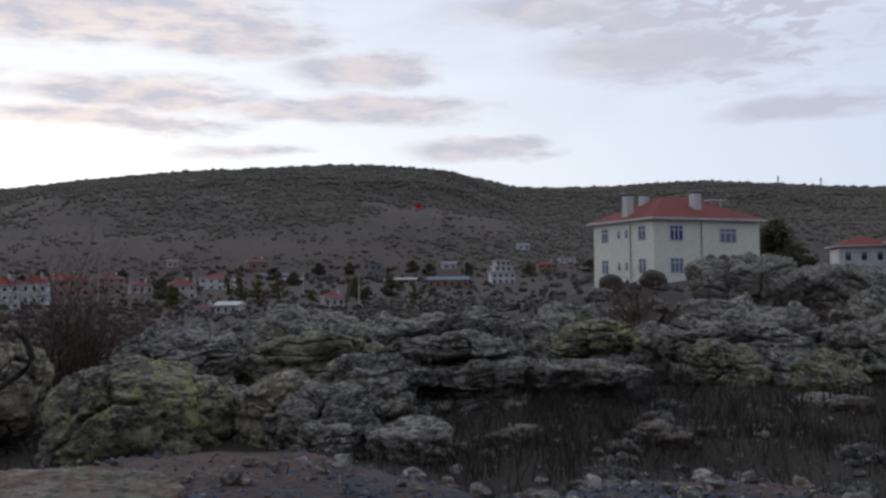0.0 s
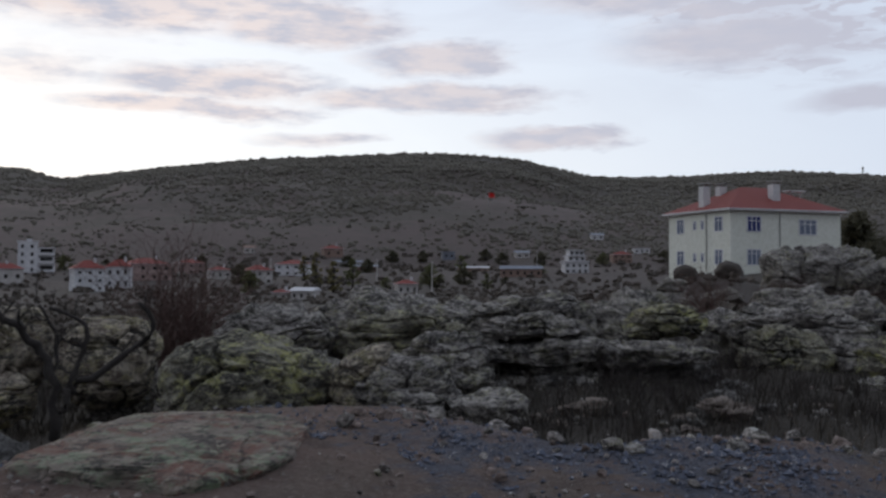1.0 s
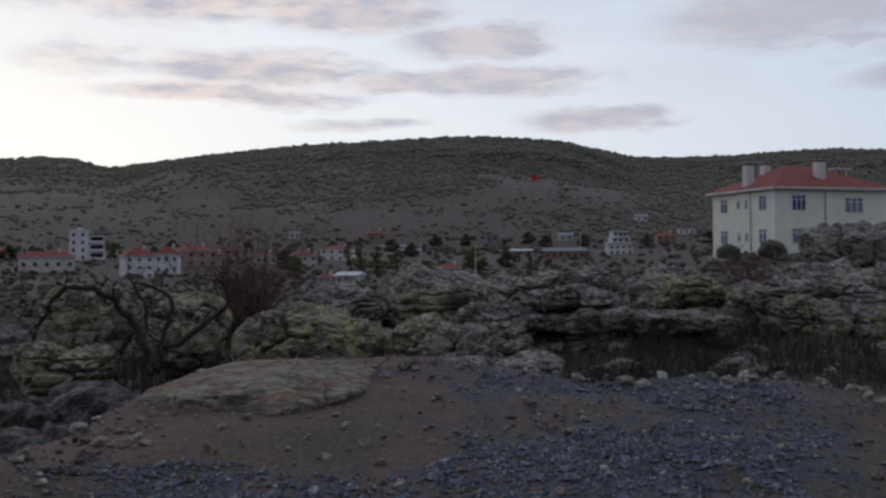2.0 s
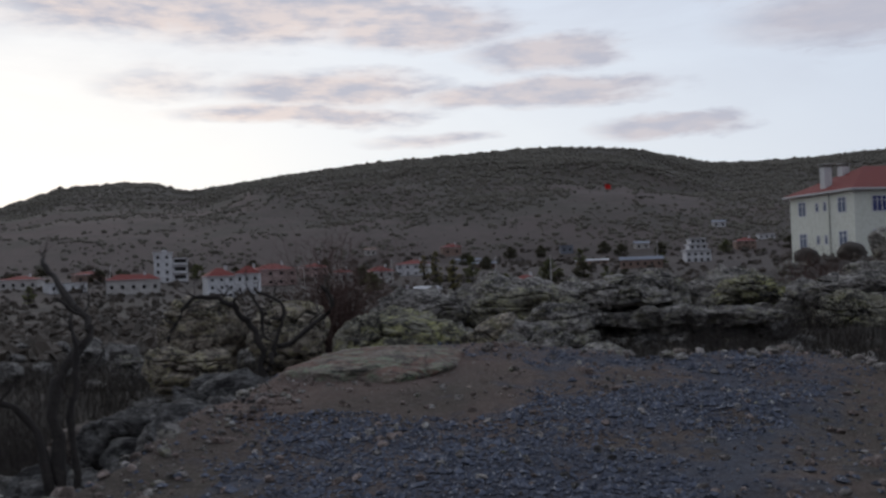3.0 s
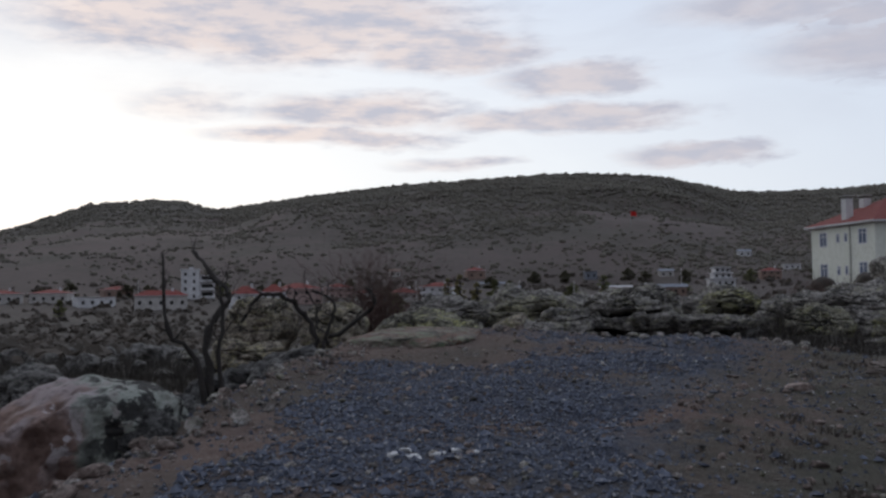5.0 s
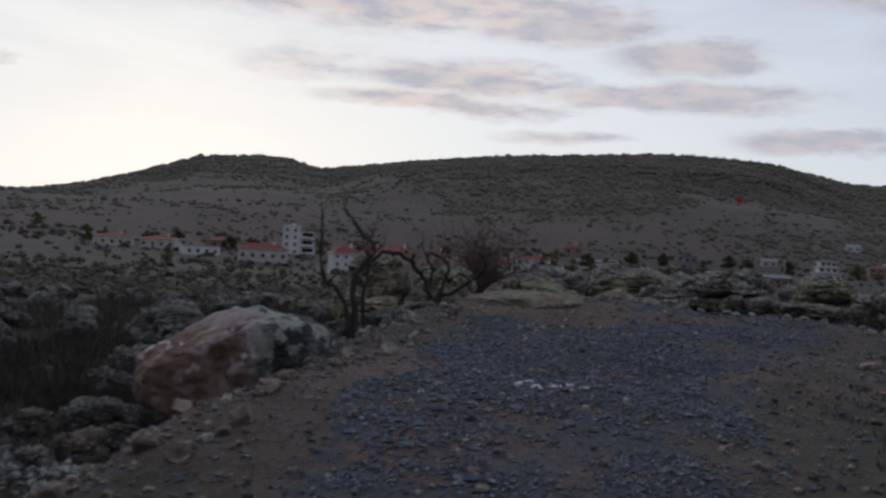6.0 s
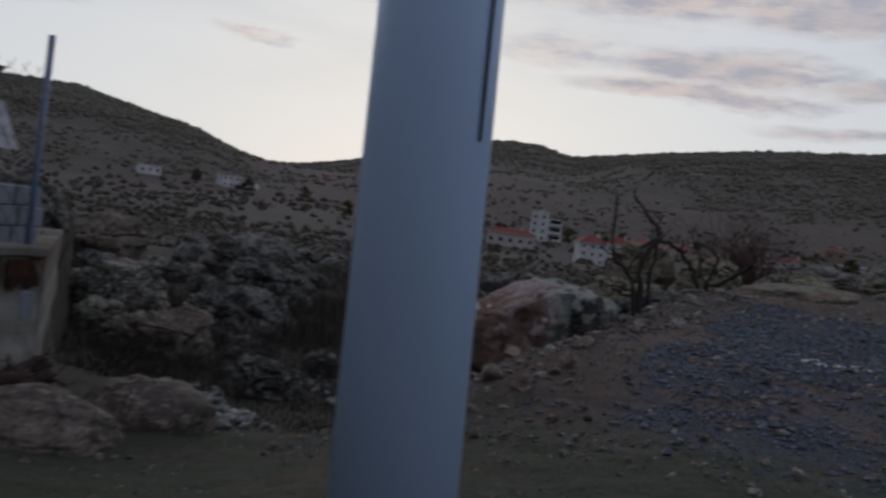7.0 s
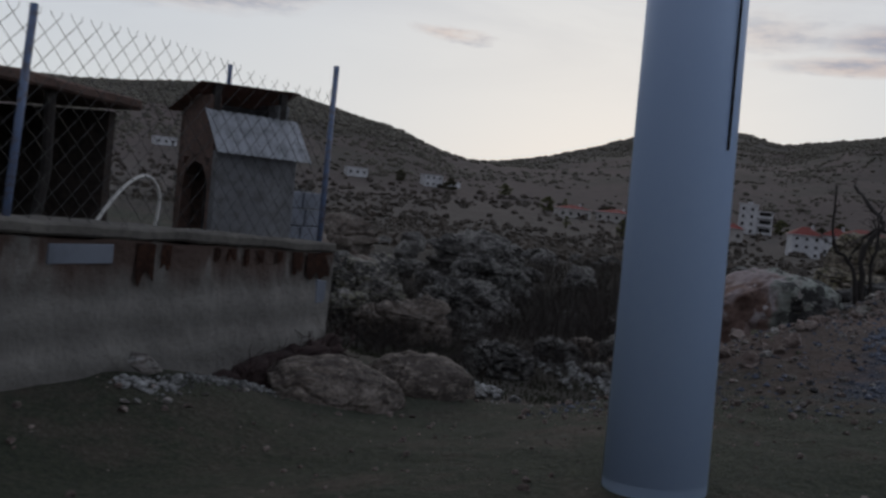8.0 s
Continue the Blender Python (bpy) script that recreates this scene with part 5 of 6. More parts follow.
def limb(bm, pts, r0, r1):
    """A limb through given points, smoothed."""
    pts = [Vector(p) for p in pts]
    out = []
    for i in range(len(pts) - 1):
        p0, p1, p2, p3 = pts[max(i - 1, 0)], pts[i], pts[i + 1], pts[min(i + 2, len(pts) - 1)]
        for k in range(4):
            t = k / 4
            out.append(0.5 * ((2 * p1) + (p2 - p0) * t + (2 * p0 - 5 * p1 + 4 * p2 - p3) * t * t + (3 * p1 - p0 - 3 * p2 + p3) * t ** 3))
    out.append(pts[-1])
    rad = [r0 + (r1 - r0) * k / (len(out) - 1) for k in range(len(out))]
    if r0 != r1:
        # knots and kinks in living wood
        rg = np.random.default_rng(int(abs(r0 * 1e5 + pts[-1].x * 1e3)))
        out = [p + Vector(rg.normal(size=3)) * r * 0.55 for p, r in zip(out, rad)]
        rad = [r * rg.uniform(0.75, 1.25) for r in rad]
    tube(bm, out, rad, 8)
    return out


def bare_tree(at, limbs, seed, label, sprays=10, spray=0.32):
    """A leafless tree: bent limbs given as offsets from its foot, with forking twigs along them."""
    rng = np.random.default_rng(seed)
    t = thing("bare_tree", at, label, "tree", "bare trees on the bank")
    twigs = bmesh.new()
    for pts, r0, r1 in limbs:
        bm = bmesh.new()
        line = limb(bm, pts, r0, r1)
        for k in range(sprays):
            i = int(len(line) * (0.3 + 0.7 * (k + rng.uniform(0, 1)) / sprays))
            i = min(i, len(line) - 1)
            gnarled(bm, twigs, rng, line[i], rng.normal(size=3) * 0.6 + np.array([0, 0, 0.7]), spray * rng.uniform(0.6, 1.2), (r0 + (r1 - r0) * i / len(line)) * 0.45, 2)
        part("limb", bm, M_bark, t, shade=True)
    tagged(part("twig_mass", twigs, M_twig, t), kind="stuff")
    return t


# the camera's side view of the bank: x to the right along (0.97, 0.2), z up
def bank(u, z, w=0.0):
    return (0.97 * u - 0.2 * w, 0.2 * u + 0.97 * w, z)


bare_tree((-2.14, 1.11, -0.12), [
    ([(0, 0, 0), (-0.03, -0.02, 0.30), (-0.08, 0.04, 0.66), (0.00, 0.18, 0.90), (-0.07, 0.24, 1.00), (-0.26, 0.34, 1.16), (-0.36, 0.38, 1.25)], 0.031, 0.010),
    ([(-0.04, -0.02, 0.20), (-0.11, -0.06, 0.52), (-0.25, -0.14, 0.70), (-0.27, -0.16, 0.87), (-0.28, -0.17, 1.20)], 0.023, 0.007),
    ([(0.02, 0.01, 0.10), (0.01, 0.01, 0.57), (0.04, 0.02, 0.80), (0.01, 0.01, 1.0)], 0.019, 0.007)],
    5, "gnarled leafless tree with bent limbs on the bank", 4, 0.18)
bare_tree((-3.51, 6.75, -0.10), [
    ([bank(0, 0), bank(-0.03, 0.50), bank(-0.20, 0.76), bank(-0.33, 0.89), bank(-0.62, 0.98), bank(-0.85, 0.78), bank(-0.95, 0.52)], 0.036, 0.020),
    ([bank(0.02, 0.10), bank(0.10, 0.37), bank(0.46, 0.60), bank(0.72, 0.84), bank(0.60, 1.04)], 0.034, 0.014),
    ([bank(0.10, 0.36), bank(0.20, 0.66), bank(0.20, 0.87), bank(-0.05, 1.0)], 0.026, 0.012),
    ([bank(-0.03, 0.48), bank(0.0, 0.75), bank(-0.12, 1.0)], 0.024, 0.010)],
    9, "low crooked leafless tree before the boulders", 5, 0.20)


def bare_bush(x, y, tall, wide, seed, label, mat=None, stems=26):
    rng = np.random.default_rng(seed)
    t = thing("bare_bush", (x, y, ground_z(x, y) - 0.05), label, "bush", "leafless bushes")
    wood, twigs = bmesh.new(), bmesh.new()
    for k in range(stems):
        a, q = rng.uniform(0, math.tau), rng.uniform(0.1, 0.5)
        gnarled(wood, twigs, rng, (math.cos(a) * wide * 0.12, math.sin(a) * wide * 0.12, 0), (math.cos(a) * q * wide, math.sin(a) * q * wide, tall * 0.8), tall * rng.uniform(0.4, 0.62), 0.0065 * tall, 2, 0.45)
    tagged(part("stem_mass", wood, mat or M_twig, t), kind="stuff")
    tagged(part("twig_mass", twigs, mat or M_twig, t), kind="stuff")
    return t


M_twig_red = speckled("reddish_twigs", (0.085, 0.050, 0.043), (0.125, 0.076, 0.064), 20.0, 0.95)
bare_bush(-4.1, 11.2, 2.35, 1.0, 21, "brown leafless bush behind the boulders", M_twig_red, 60)
bare_bush(-3.15, 10.6, 1.0, 1.0, 22, "brown leafless bush behind the boulders", M_twig_red, 18)
bare_bush(8.2, 19.5, 1.3, 1.8, 23, "reddish leafless bush among the rocks", M_twig_red, 30)
brown_bush = bare_bush(2.5, 14.5, 1.1, 1.2, 29, "brown leafless bush among the rocks", M_twig_red, 30)
for x, y, q in ((4.2, 16.0, 1.1), (5.3, 18.5, 1.3), (6.3, 22.5, 1.4), (3.2, 19.0, 1.2), (7.2, 26.0, 1.3), (0.8, 15.5, 1.0), (8.6, 24.5, 1.2), (5.8, 30.0, 1.8), (2.6, 25.0, 1.5)):
    copy_thing(brown_bush, pose(x, y, ground_z(x, y) - 0.05, 0, 0, x * 90) @ Matrix.Diagonal((q, q, q, 1)))
bare_bush(0.9, 8.2, 0.55, 0.9, 24, "low dark leafless bush under the ledge", M_twig, 22)
bare_bush(1.75, 8.5, 0.6, 0.9, 25, "low dark leafless bush under the ledge", M_twig, 22)
bare_bush(2.15, 9.5, 0.8, 0.8, 26, "low dark leafless bush between the rocks", M_twig, 20)
bare_bush(4.0, 8.6, 0.55, 0.9, 27, "low dark leafless bush between the rocks", M_twig, 18)
bare_bush(-3.35, 8.9, 0.7, 0.9, 28, "low dark leafless bush between the rocks", M_twig, 18)
rng_b = np.random.default_rng(88)
low_bush = [bare_bush(0.2 + 0.7 * k, 6.6, 0.34, 1.3, 60 + k, "low dark leafless brush under the ledge", M_twig, 26) for k in range(3)]
for k in range(44):
    x, y = rng_b.uniform(0.2, 6.4), rng_b.uniform(6.4, 8.9)
    q = rng_b.uniform(0.55, 1.2)
    copy_thing(low_bush[k % 3], pose(x, y, ground_z(x, y) - 0.05, rng_b.uniform(-38, 38), rng_b.uniform(-38, 38), rng_b.uniform(0, 360)) @ Matrix.Diagonal((q, q, q * 0.9, 1)))
for k in range(48):
    x, y = rng_b.uniform(-4.6, -2.5), rng_b.uniform(0.9, 5.4)
    copy_thing(low_bush[k % 3], pose(x, y, ground_z(x, y) - 0.08, 0, 0, rng_b.uniform(0, 360)) @ Matrix.Diagonal((1.3, 1.3, 1.3, 1)))
for k in range(105):
    x, y = rng_b.uniform(-7.0, -2.9), rng_b.uniform(-2.2, 5.5)
    q = rng_b.uniform(0.8, 1.8)
    if yard(np.array([x]), np.array([y]))[0] > 0.01 or (y < -1.6 and x > -4.3):
        continue
    copy_thing(low_bush[k % 3], pose(x, y, ground_z(x, y) - 0.06, 0, 0, rng_b.uniform(0, 360)) @ Matrix.Diagonal((q, q, q, 1)))
for k in range(40):
    a, r = rng_b.uniform(25, 70), rng_b.uniform(5, 17)
    x, y = 1.0 - math.sin(radians(a)) * r, -7.5 + math.cos(radians(a)) * r
    if x > -3.6 or yard(np.array([x]), np.array([y]))[0] > 0.01 or (y < -2.5 and x > -4.5):
        continue
    q = rng_b.uniform(0.9, 2.0)
    copy_thing(low_bush[k % 3], pose(x, y, ground_z(x, y) - 0.06, 0, 0, rng_b.uniform(0, 360)) @ Matrix.Diagonal((q, q, q, 1)))
for x, y, k, s in ((12.0, 70.5, 0.85, 31), (15.3, 72, 0.95, 32)):
    v0, f0 = ICO[4]
    d = v0 * (1 + 0.22 * fbm(v0 * 2.2, s, 4))[:, None] * np.array([k, k, k * 0.9])
    b_ = new("round_bush", mesh_from("round_bush", d, f0, M_brushwood, True))
    b_.matrix_basis = pose(x, y, ground_z(x, y) + k * 0.55)
    tagged(b_, "rounded dark bush in front of the house", "bush", "bushes by the house")


def blades(name, n, place, tall, mat, label, seed):
    """Thin grass blades at the places given by place(rng, n)."""
    rng = np.random.default_rng(seed)
    x, y = place(rng, n)
    z = height(x, y)
    a = rng.uniform(0, math.tau, len(x))
    h_ = tall * rng.uniform(0.35, 1.15, len(x))
    w = 0.0035 + 0.003 * rng.uniform(0, 1, len(x))
    lean = rng.normal(size=(len(x), 2)) * (h_ * 0.35)[:, None]
    b0 = np.stack([x - np.cos(a) * w, y - np.sin(a) * w, z - 0.01], -1)
    b1 = np.stack([x + np.cos(a) * w, y + np.sin(a) * w, z - 0.01], -1)
    m0 = np.stack([x + lean[:, 0] * .4 - np.cos(a) * w * .7, y + lean[:, 1] * .4 - np.sin(a) * w * .7, z + h_ * .6], -1)
    m1 = np.stack([x + lean[:, 0] * .4 + np.cos(a) * w * .7, y + lean[:, 1] * .4 + np.sin(a) * w * .7, z + h_ * .6], -1)
    t = np.stack([x + lean[:, 0], y + lean[:, 1], z + h_], -1)
    v = np.stack([b0, b1, m1, m0, t], 1).reshape(-1, 3)
    k = np.arange(len(x)) * 5
    f = [[i, i + 1, i + 2, i + 3] for i in k.tolist()] + [[i + 3, i + 2, i + 4] for i in k.tolist()]
    ob = new(name, mesh_from(name, v, f, mat, False))
    return tagged(ob, label, "grass", kind="stuff")


def tufts(x0, x1, y0, y1, spread=0.10, per=14, rule=None, seed=0):
    def place(rng, n):
        c = n // per
        cx, cy = rng.uniform(x0, x1, c), rng.uniform(y0, y1, c)
        if rule is not None:
            k = rule(cx, cy)
            cx, cy = cx[k], cy[k]
        x = np.repeat(cx, per) + rng.normal(size=len(cx) * per) * spread
        y = np.repeat(cy, per) + rng.normal(size=len(cx) * per) * spread
        return x, y
    return place


def patchy(seed, cut, scale=1.2):
    return lambda x, y: fbm(np.stack([x, y, 0 * x], -1) * scale, seed, 3) > cut


blades("dry_grass", 11000, tufts(-7, 9, 6.4, 13, 0.16, rule=patchy(3, -0.1)), 0.15, M_dry, "dry grass tufts between the rocks", 41)
blades("dry_grass", 9000, tufts(-14, -2.6, -2, 14, 0.14, 14, rule=patchy(5, 0.0, 0.7)), 0.13, M_dry, "dry grass tufts on the slope", 43)


blades("dry_grass", 9000, tufts(0.9, 4.2, -1.5, 5.2, 0.045, 30, rule=lambda x, y: (x > 1.0 + 0.22 * np.maximum(y, 0)) & (fbm(np.stack([x, y, 0 * x], -1) * 1.1, 9, 3) > -0.15)), 0.03, M_scrub_brown, "short dry grass tufts beside the gravel", 42)


blades("brush", 16000, tufts(-8.5, -2.7, -1.9, 6.2, 0.24, 26, rule=lambda x, y: (yard(x, y) < 0.01) & ((y > 0.2) | (x < -5.4))), 0.24, M_brushwood, "dark tangled brush down the bank", 47)
blades("brush", 16000, tufts(-12.0, -4.6, 6.0, 15.0, 0.3, 26, rule=patchy(19, -0.35)), 0.22, M_brushwood, "low dark brush among the bank rocks", 49)
blades("brush", 11000, tufts(-0.2, 6.8, 4.9, 9.2, 0.26, 26, rule=patchy(11, -0.25)), 0.19, M_brushwood, "dark tangled brush below the ledge", 48)
blades("short_grass", 7000, tufts(-5.0, -2.5, -2.3, -0.8, 0.20, 20, rule=patchy(8, -0.1)), 0.035, M_green_grass, "short green grass on the terrace", 46)


# ---- the concrete wall with its fence, and the yard behind it ----
def wall_material():
    m, nt, b = material("rust_stained_concrete", 0.92)
    p = coords(nt)
    sep = nt.nodes.new("ShaderNodeSeparateXYZ")
    nt.links.new(p, sep.inputs[0])
    n1 = noise_tex(nt, p, 2.2, 6, 0.62)
    n2 = noise_tex(nt, p, 24.0, 5, 0.65)
    # boards of the shuttering leave level lines
    w = nt.nodes.new("ShaderNodeTexWave")
    w.wave_type, w.bands_direction = "BANDS", "Z"
    w.inputs["Scale"].default_value, w.inputs["Distortion"].default_value, w.inputs["Detail"].default_value = 1.6, 1.2, 3
    nt.links.new(p, w.inputs["Vector"])
    col = mixed(nt, ramp(nt, n1.outputs[0], [(0.35, 0.0), (0.65, 1.0)]), (0.20, 0.187, 0.17), (0.31, 0.29, 0.262))
    col = mixed(nt, maths(nt, "MULTIPLY", w.outputs[1], 0.42), col, (0.075, 0.068, 0.06))
    col = mixed(nt, maths(nt, "MULTIPLY", n2.outputs[0], 0.35), col, (0.06, 0.055, 0.05))
    # rust runs from bars along the top
    cmb = nt.nodes.new("ShaderNodeCombineXYZ")
    nt.links.new(maths(nt, "MULTIPLY", sep.outputs[0], 2.4), cmb.inputs[0])
    nt.links.new(maths(nt, "MULTIPLY", sep.outputs[2], 0.9), cmb.inputs[2])
    run = noise_tex(nt, cmb.outputs[0], 1.5, 4, 0.6)
    reach = maths(nt, "MULTIPLY_ADD", maths(nt, "ADD", sep.outputs[2], maths(nt, "MULTIPLY", run.outputs[0], 0.30)), 6.5, -1.25, clamp=True)
    rust = maths(nt, "MULTIPLY", ramp(nt, run.outputs[0], [(0.38, 0.0), (0.47, 1.0)]), reach)
    col = mixed(nt, maths(nt, "MULTIPLY", rust, 0.85), col, (0.060, 0.028, 0.018))
    nt.links.new(col, b.inputs["Base Color"])
    bump(nt, b, maths(nt, "ADD", n2.outputs[0], maths(nt, "MULTIPLY", n1.outputs[0], 2.0)), 0.6, 0.02)
    return m


M_wall = wall_material()
WALL_TURN = math.degrees(math.atan2(WALL_DIR[1], WALL_DIR[0]))


def rough_box(name, x0, x1, y0, y1, z0, z1, mat, seed, step=0.06, amp=0.012, slope=0.0):
    """A block whose faces and edges are worn: a fine box, pushed about by noise."""
    bm = bmesh.new()
    box(bm, x0, x1, y0, y1, z0, z1, 0.012)
    for axis, a, b in ((0, x0, x1), (2, z0, z1)):
        n = int((b - a) / step)
        for k in range(1, n):
            co, no = [0, 0, 0], [0, 0, 0]
            co[axis], no[axis] = a + (b - a) * k / n, 1
            bmesh.ops.bisect_plane(bm, geom=bm.verts[:] + bm.edges[:] + bm.faces[:], plane_co=co, plane_no=no)
    v = np.array([q.co[:] for q in bm.verts])
    d = np.stack([fbm(v * 3.0, seed + k, 4) for k in range(3)], -1) * amp * 1.6 + np.stack([fbm(v * 14.0, seed + 9 + k, 2) for k in range(3)], -1) * amp * 0.5
    v = v + d
    v[:, 2] += slope * v[:, 0]
    for q, c in zip(bm.verts, v):
        q.co = c
    return bm_mesh(bm, name, mat, False)


YARD_SIZE = 0.92


def yard_pose(turn):
    return Matrix.Translation((WALL_END[0], WALL_END[1], 0.018)) @ pose(0, 0, 0, 0, 0, turn) @ Matrix.Diagonal((YARD_SIZE, YARD_SIZE, YARD_SIZE, 1))


def yard_thing(name, label, category, turn):
    """A thing laid out along the concrete wall, from the wall's end."""
    ob = thing(name, (0, 0, 0), label, category)
    ob.matrix_basis = yard_pose(turn)
    return ob


wall = yard_thing("concrete_wall", "low concrete retaining wall with rust stains", "wall", WALL_TURN)
part("body", rough_box("body", -4.6, 0, 0.0, 0.42, -0.8, 0.245, M_wall, 3, 0.08, 0.014, -0.028), None, wall)
part("coping", rough_box("coping", -4.6, 0.02, -0.015, 0.44, 0.248, 0.305, M_concrete, 5, 0.08, 0.010, -0.028), None, wall, "worn concrete coping")
bm = bmesh.new()
box(bm, -2.16, -1.80, -0.008, 0.02, 0.19, 0.275, 0.003)
part("plate", bm, M_bluegrey, wall, "pale metal plate let into the top")
M_rust = speckled("brown_rust", (0.055, 0.024, 0.015), (0.11, 0.045, 0.025), 14.0, 0.95, (0.025, 0.014, 0.011), 50.0, 0.6, 0.01)
rng_r = np.random.default_rng(19)
for k, (s0, w_, d_) in enumerate(((-1.66, .12, .20), (-1.50, .07, .12), (-1.12, .05, .08), (-1.02, .08, .07), (-0.88, .05, .10), (-0.76, .06, .08), (-0.58, .05, .07), (-0.42, .09, .15), (-0.28, .25, .17))):
    # rusted iron let into the wall under its coping, ragged at the lower edge
    top = 0.235 - 0.028 * s0
    bm = bmesh.new()
    n = 5
    up = [bm.verts.new((s0 + w_ * i / n, -0.010, top)) for i in range(n + 1)]
    dn = [bm.verts.new((s0 + w_ * i / n, -0.008, top - d_ * rng_r.uniform(0.6, 1.05))) for i in range(n + 1)]
    fs = [bm.faces.new((up[i], dn[i], dn[i + 1], up[i + 1])) for i in range(n)]
    bmesh.ops.solidify(bm, geom=fs, thickness=-0.02)
    part("rusted_iron", bm, M_rust, wall, "rusted brown iron" if k == 0 else "")
part("pale_patch", rough_box("pale_patch", -0.15, -0.03, -0.007, 0.03, -0.06, 0.09, M_bluegrey, 23, 0.03, 0.008), None, wall, "pale mortar patch near the wall's end")
ret = yard_thing("return_wall", "short concrete return wall at the yard's corner", "wall", WALL_TURN + 34)
part("body", rough_box("body", 0.08, 3.2, 0.0, 0.2, -0.9, 0.26, M_wall, 13, 0.12, 0.014), None, ret)

M_blue_pipe = speckled("blue_painted_pipe", (0.10, 0.15, 0.26), (0.15, 0.20, 0.32), 9.0, 0.5, (0.12, 0.08, 0.06), 30.0)
M_wire = speckled("grey_wire", (0.05, 0.05, 0.05), (0.09, 0.088, 0.085), 20.0, 0.5, metal=0.6)
fence = yard_thing("chain_link_fence", "chain-link fence on blue pipe posts over the wall", "fence", WALL_TURN)
for s0, lean, top in ((-0.01, 0.0, 1.36), (-2.30, 0.06, 1.22), (-3.6, 0.0, 1.22)):
    bm = bmesh.new()
    tube(bm, [(s0, 0.10, 0.2), (s0 + lean * 0.5, 0.10, 0.7), (s0 + lean, 0.10, top)], [0.017, 0.017, 0.017], 10)
    part("post", bm, M_blue_pipe, fence, "blue painted pipe post", shade=True)
bm = bmesh.new()
tube(bm, [(0.62, 1.4, 0.15), (0.62, 1.4, 1.44)], [0.017, 0.017], 10)
part("post", bm, M_blue_pipe, fence, shade=True)
bm = bmesh.new()
cell, z0, z1, x0, x1 = 0.108, 0.31, 1.20, -4.4, -0.01
rise = 1.0
for fam in (1, -1):
    k = x0 - (z1 - z0) * 1.2
    while k < x1 + (z1 - z0) * 1.2:
        pts = []
        n = 14
        for i in range(n + 1):
            z = z0 + (z1 - z0) * i / n
            x = k + fam * (z - z0) * rise
            if x0 <= x <= x1:
                sag = 0.012 * math.sin(x * 3.1) - 0.02 * math.exp(-((x + 0.5) / 0.4) ** 2)
                pts.append((x, 0.105 + 0.003 * fam, z + sag * (z - z0) / (z1 - z0)))
        if len(pts) > 1:
            if len(pts) == n + 1:
                pts.append((pts[-1][0] + fam * 0.006, 0.11, pts[-1][2] + 0.022))
            tube(bm, pts, [0.0017] * len(pts), 4, cap=False)
        k += cell
part("mesh", bm, M_wire, fence, "grey diamond wire mesh")

# poultry house of brick and block with a sheet lean-to
coop = yard_thing("poultry_house", "small brick poultry house with sheet metal lean-to", "shed", WALL_TURN)
C = Vector((-0.54, 0.50, 0))
cx, cy = Vector((0.883, -0.47, 0)), Vector((0.47, 0.883, 0))
cm = Matrix(((cx.x, cy.x, 0, C.x), (cx.y, cy.y, 0, C.y), (0, 0, 1, 0.24), (0, 0, 0, 1)))
CW, CD = 0.51, 0.60
M_block = speckled("grey_blockwork", (0.17, 0.172, 0.18), (0.24, 0.242, 0.25), 3.0, 0.92, (0.10, 0.095, 0.09), 18.0, 0.5, 0.01)
M_sheet = speckled("pale_corrugated_sheet", (0.56, 0.58, 0.62), (0.66, 0.68, 0.72), 1.5, 0.45, (0.24, 0.25, 0.27), 12.0)
bm = bmesh.new()
box(bm, 0, CW, 0, 0.07, 0, 0.54, 0.006)
part("front_wall", bm, M_block, coop, "grey rendered front").matrix_basis = cm
for y0, y1, z1 in ((0.072, 0.17, 0.64), (0.172, CD, 0.86)):
    bm = bmesh.new()
    box(bm, CW - 0.07, CW, y0, y1, 0, z1, 0.004)
    part("side_wall", bm, M_block, coop).matrix_basis = cm
bm = bmesh.new()
# brick side with an arched doorway
box(bm, 0, 0.07, 0.072, 0.11, 0, 0.63)
box(bm, 0, 0.07, 0.51, CD, 0, 0.80)
box(bm, 0, 0.07, 0.112, 0.17, 0.49, 0.66)
box(bm, 0, 0.07, 0.172, 0.508, 0.49, 0.86)
for k in range(6):
    a0, a1 = math.pi * k / 6, math.pi * (k + 1) / 6
    v = [bm.verts.new((x, 0.31 + math.cos(a) * r_, 0.30 + math.sin(a) * r_ * 0.85)) for x in (0.0, 0.07) for a, r_ in ((a0, 0.198), (a1, 0.198), (a1, 0.25), (a0, 0.25))]
    for f in ((0, 1, 2, 3), (7, 6, 5, 4), (0, 4, 5, 1), (3, 2, 6, 7)):
        bm.faces.new([v[q] for q in f])
box(bm, 0, CW - 0.07, CD - 0.06, CD, 0, 0.8)
part("brick_wall", bm, M_brick, coop, "brown brick side with arched doorway").matrix_basis = cm
bm = bmesh.new()
v = [bm.verts.new(c) for c in ((-0.07, 0.16, 0.93), (CW + 0.06, 0.16, 0.95), (CW + 0.06, CD + 0.08, 0.79), (-0.07, CD + 0.08, 0.77))]
bmesh.ops.solidify(bm, geom=[bm.faces.new(v)], thickness=0.04)
part("roof", bm, M_brick, coop, "dark brown boarded roof").matrix_basis = cm
bm = bmesh.new()
nx = 70
rows_ = []
for i in range(nx + 1):
    u = i / nx
    x = -0.03 + (CW + 0.09) * u
    rip = 0.003 * math.sin(u * math.tau * 12)
    rows_.append([bm.verts.new((x, 0.17 - 0.24 * t, 0.775 - 0.25 * t + rip)) for t in (0, 0.5, 1)])
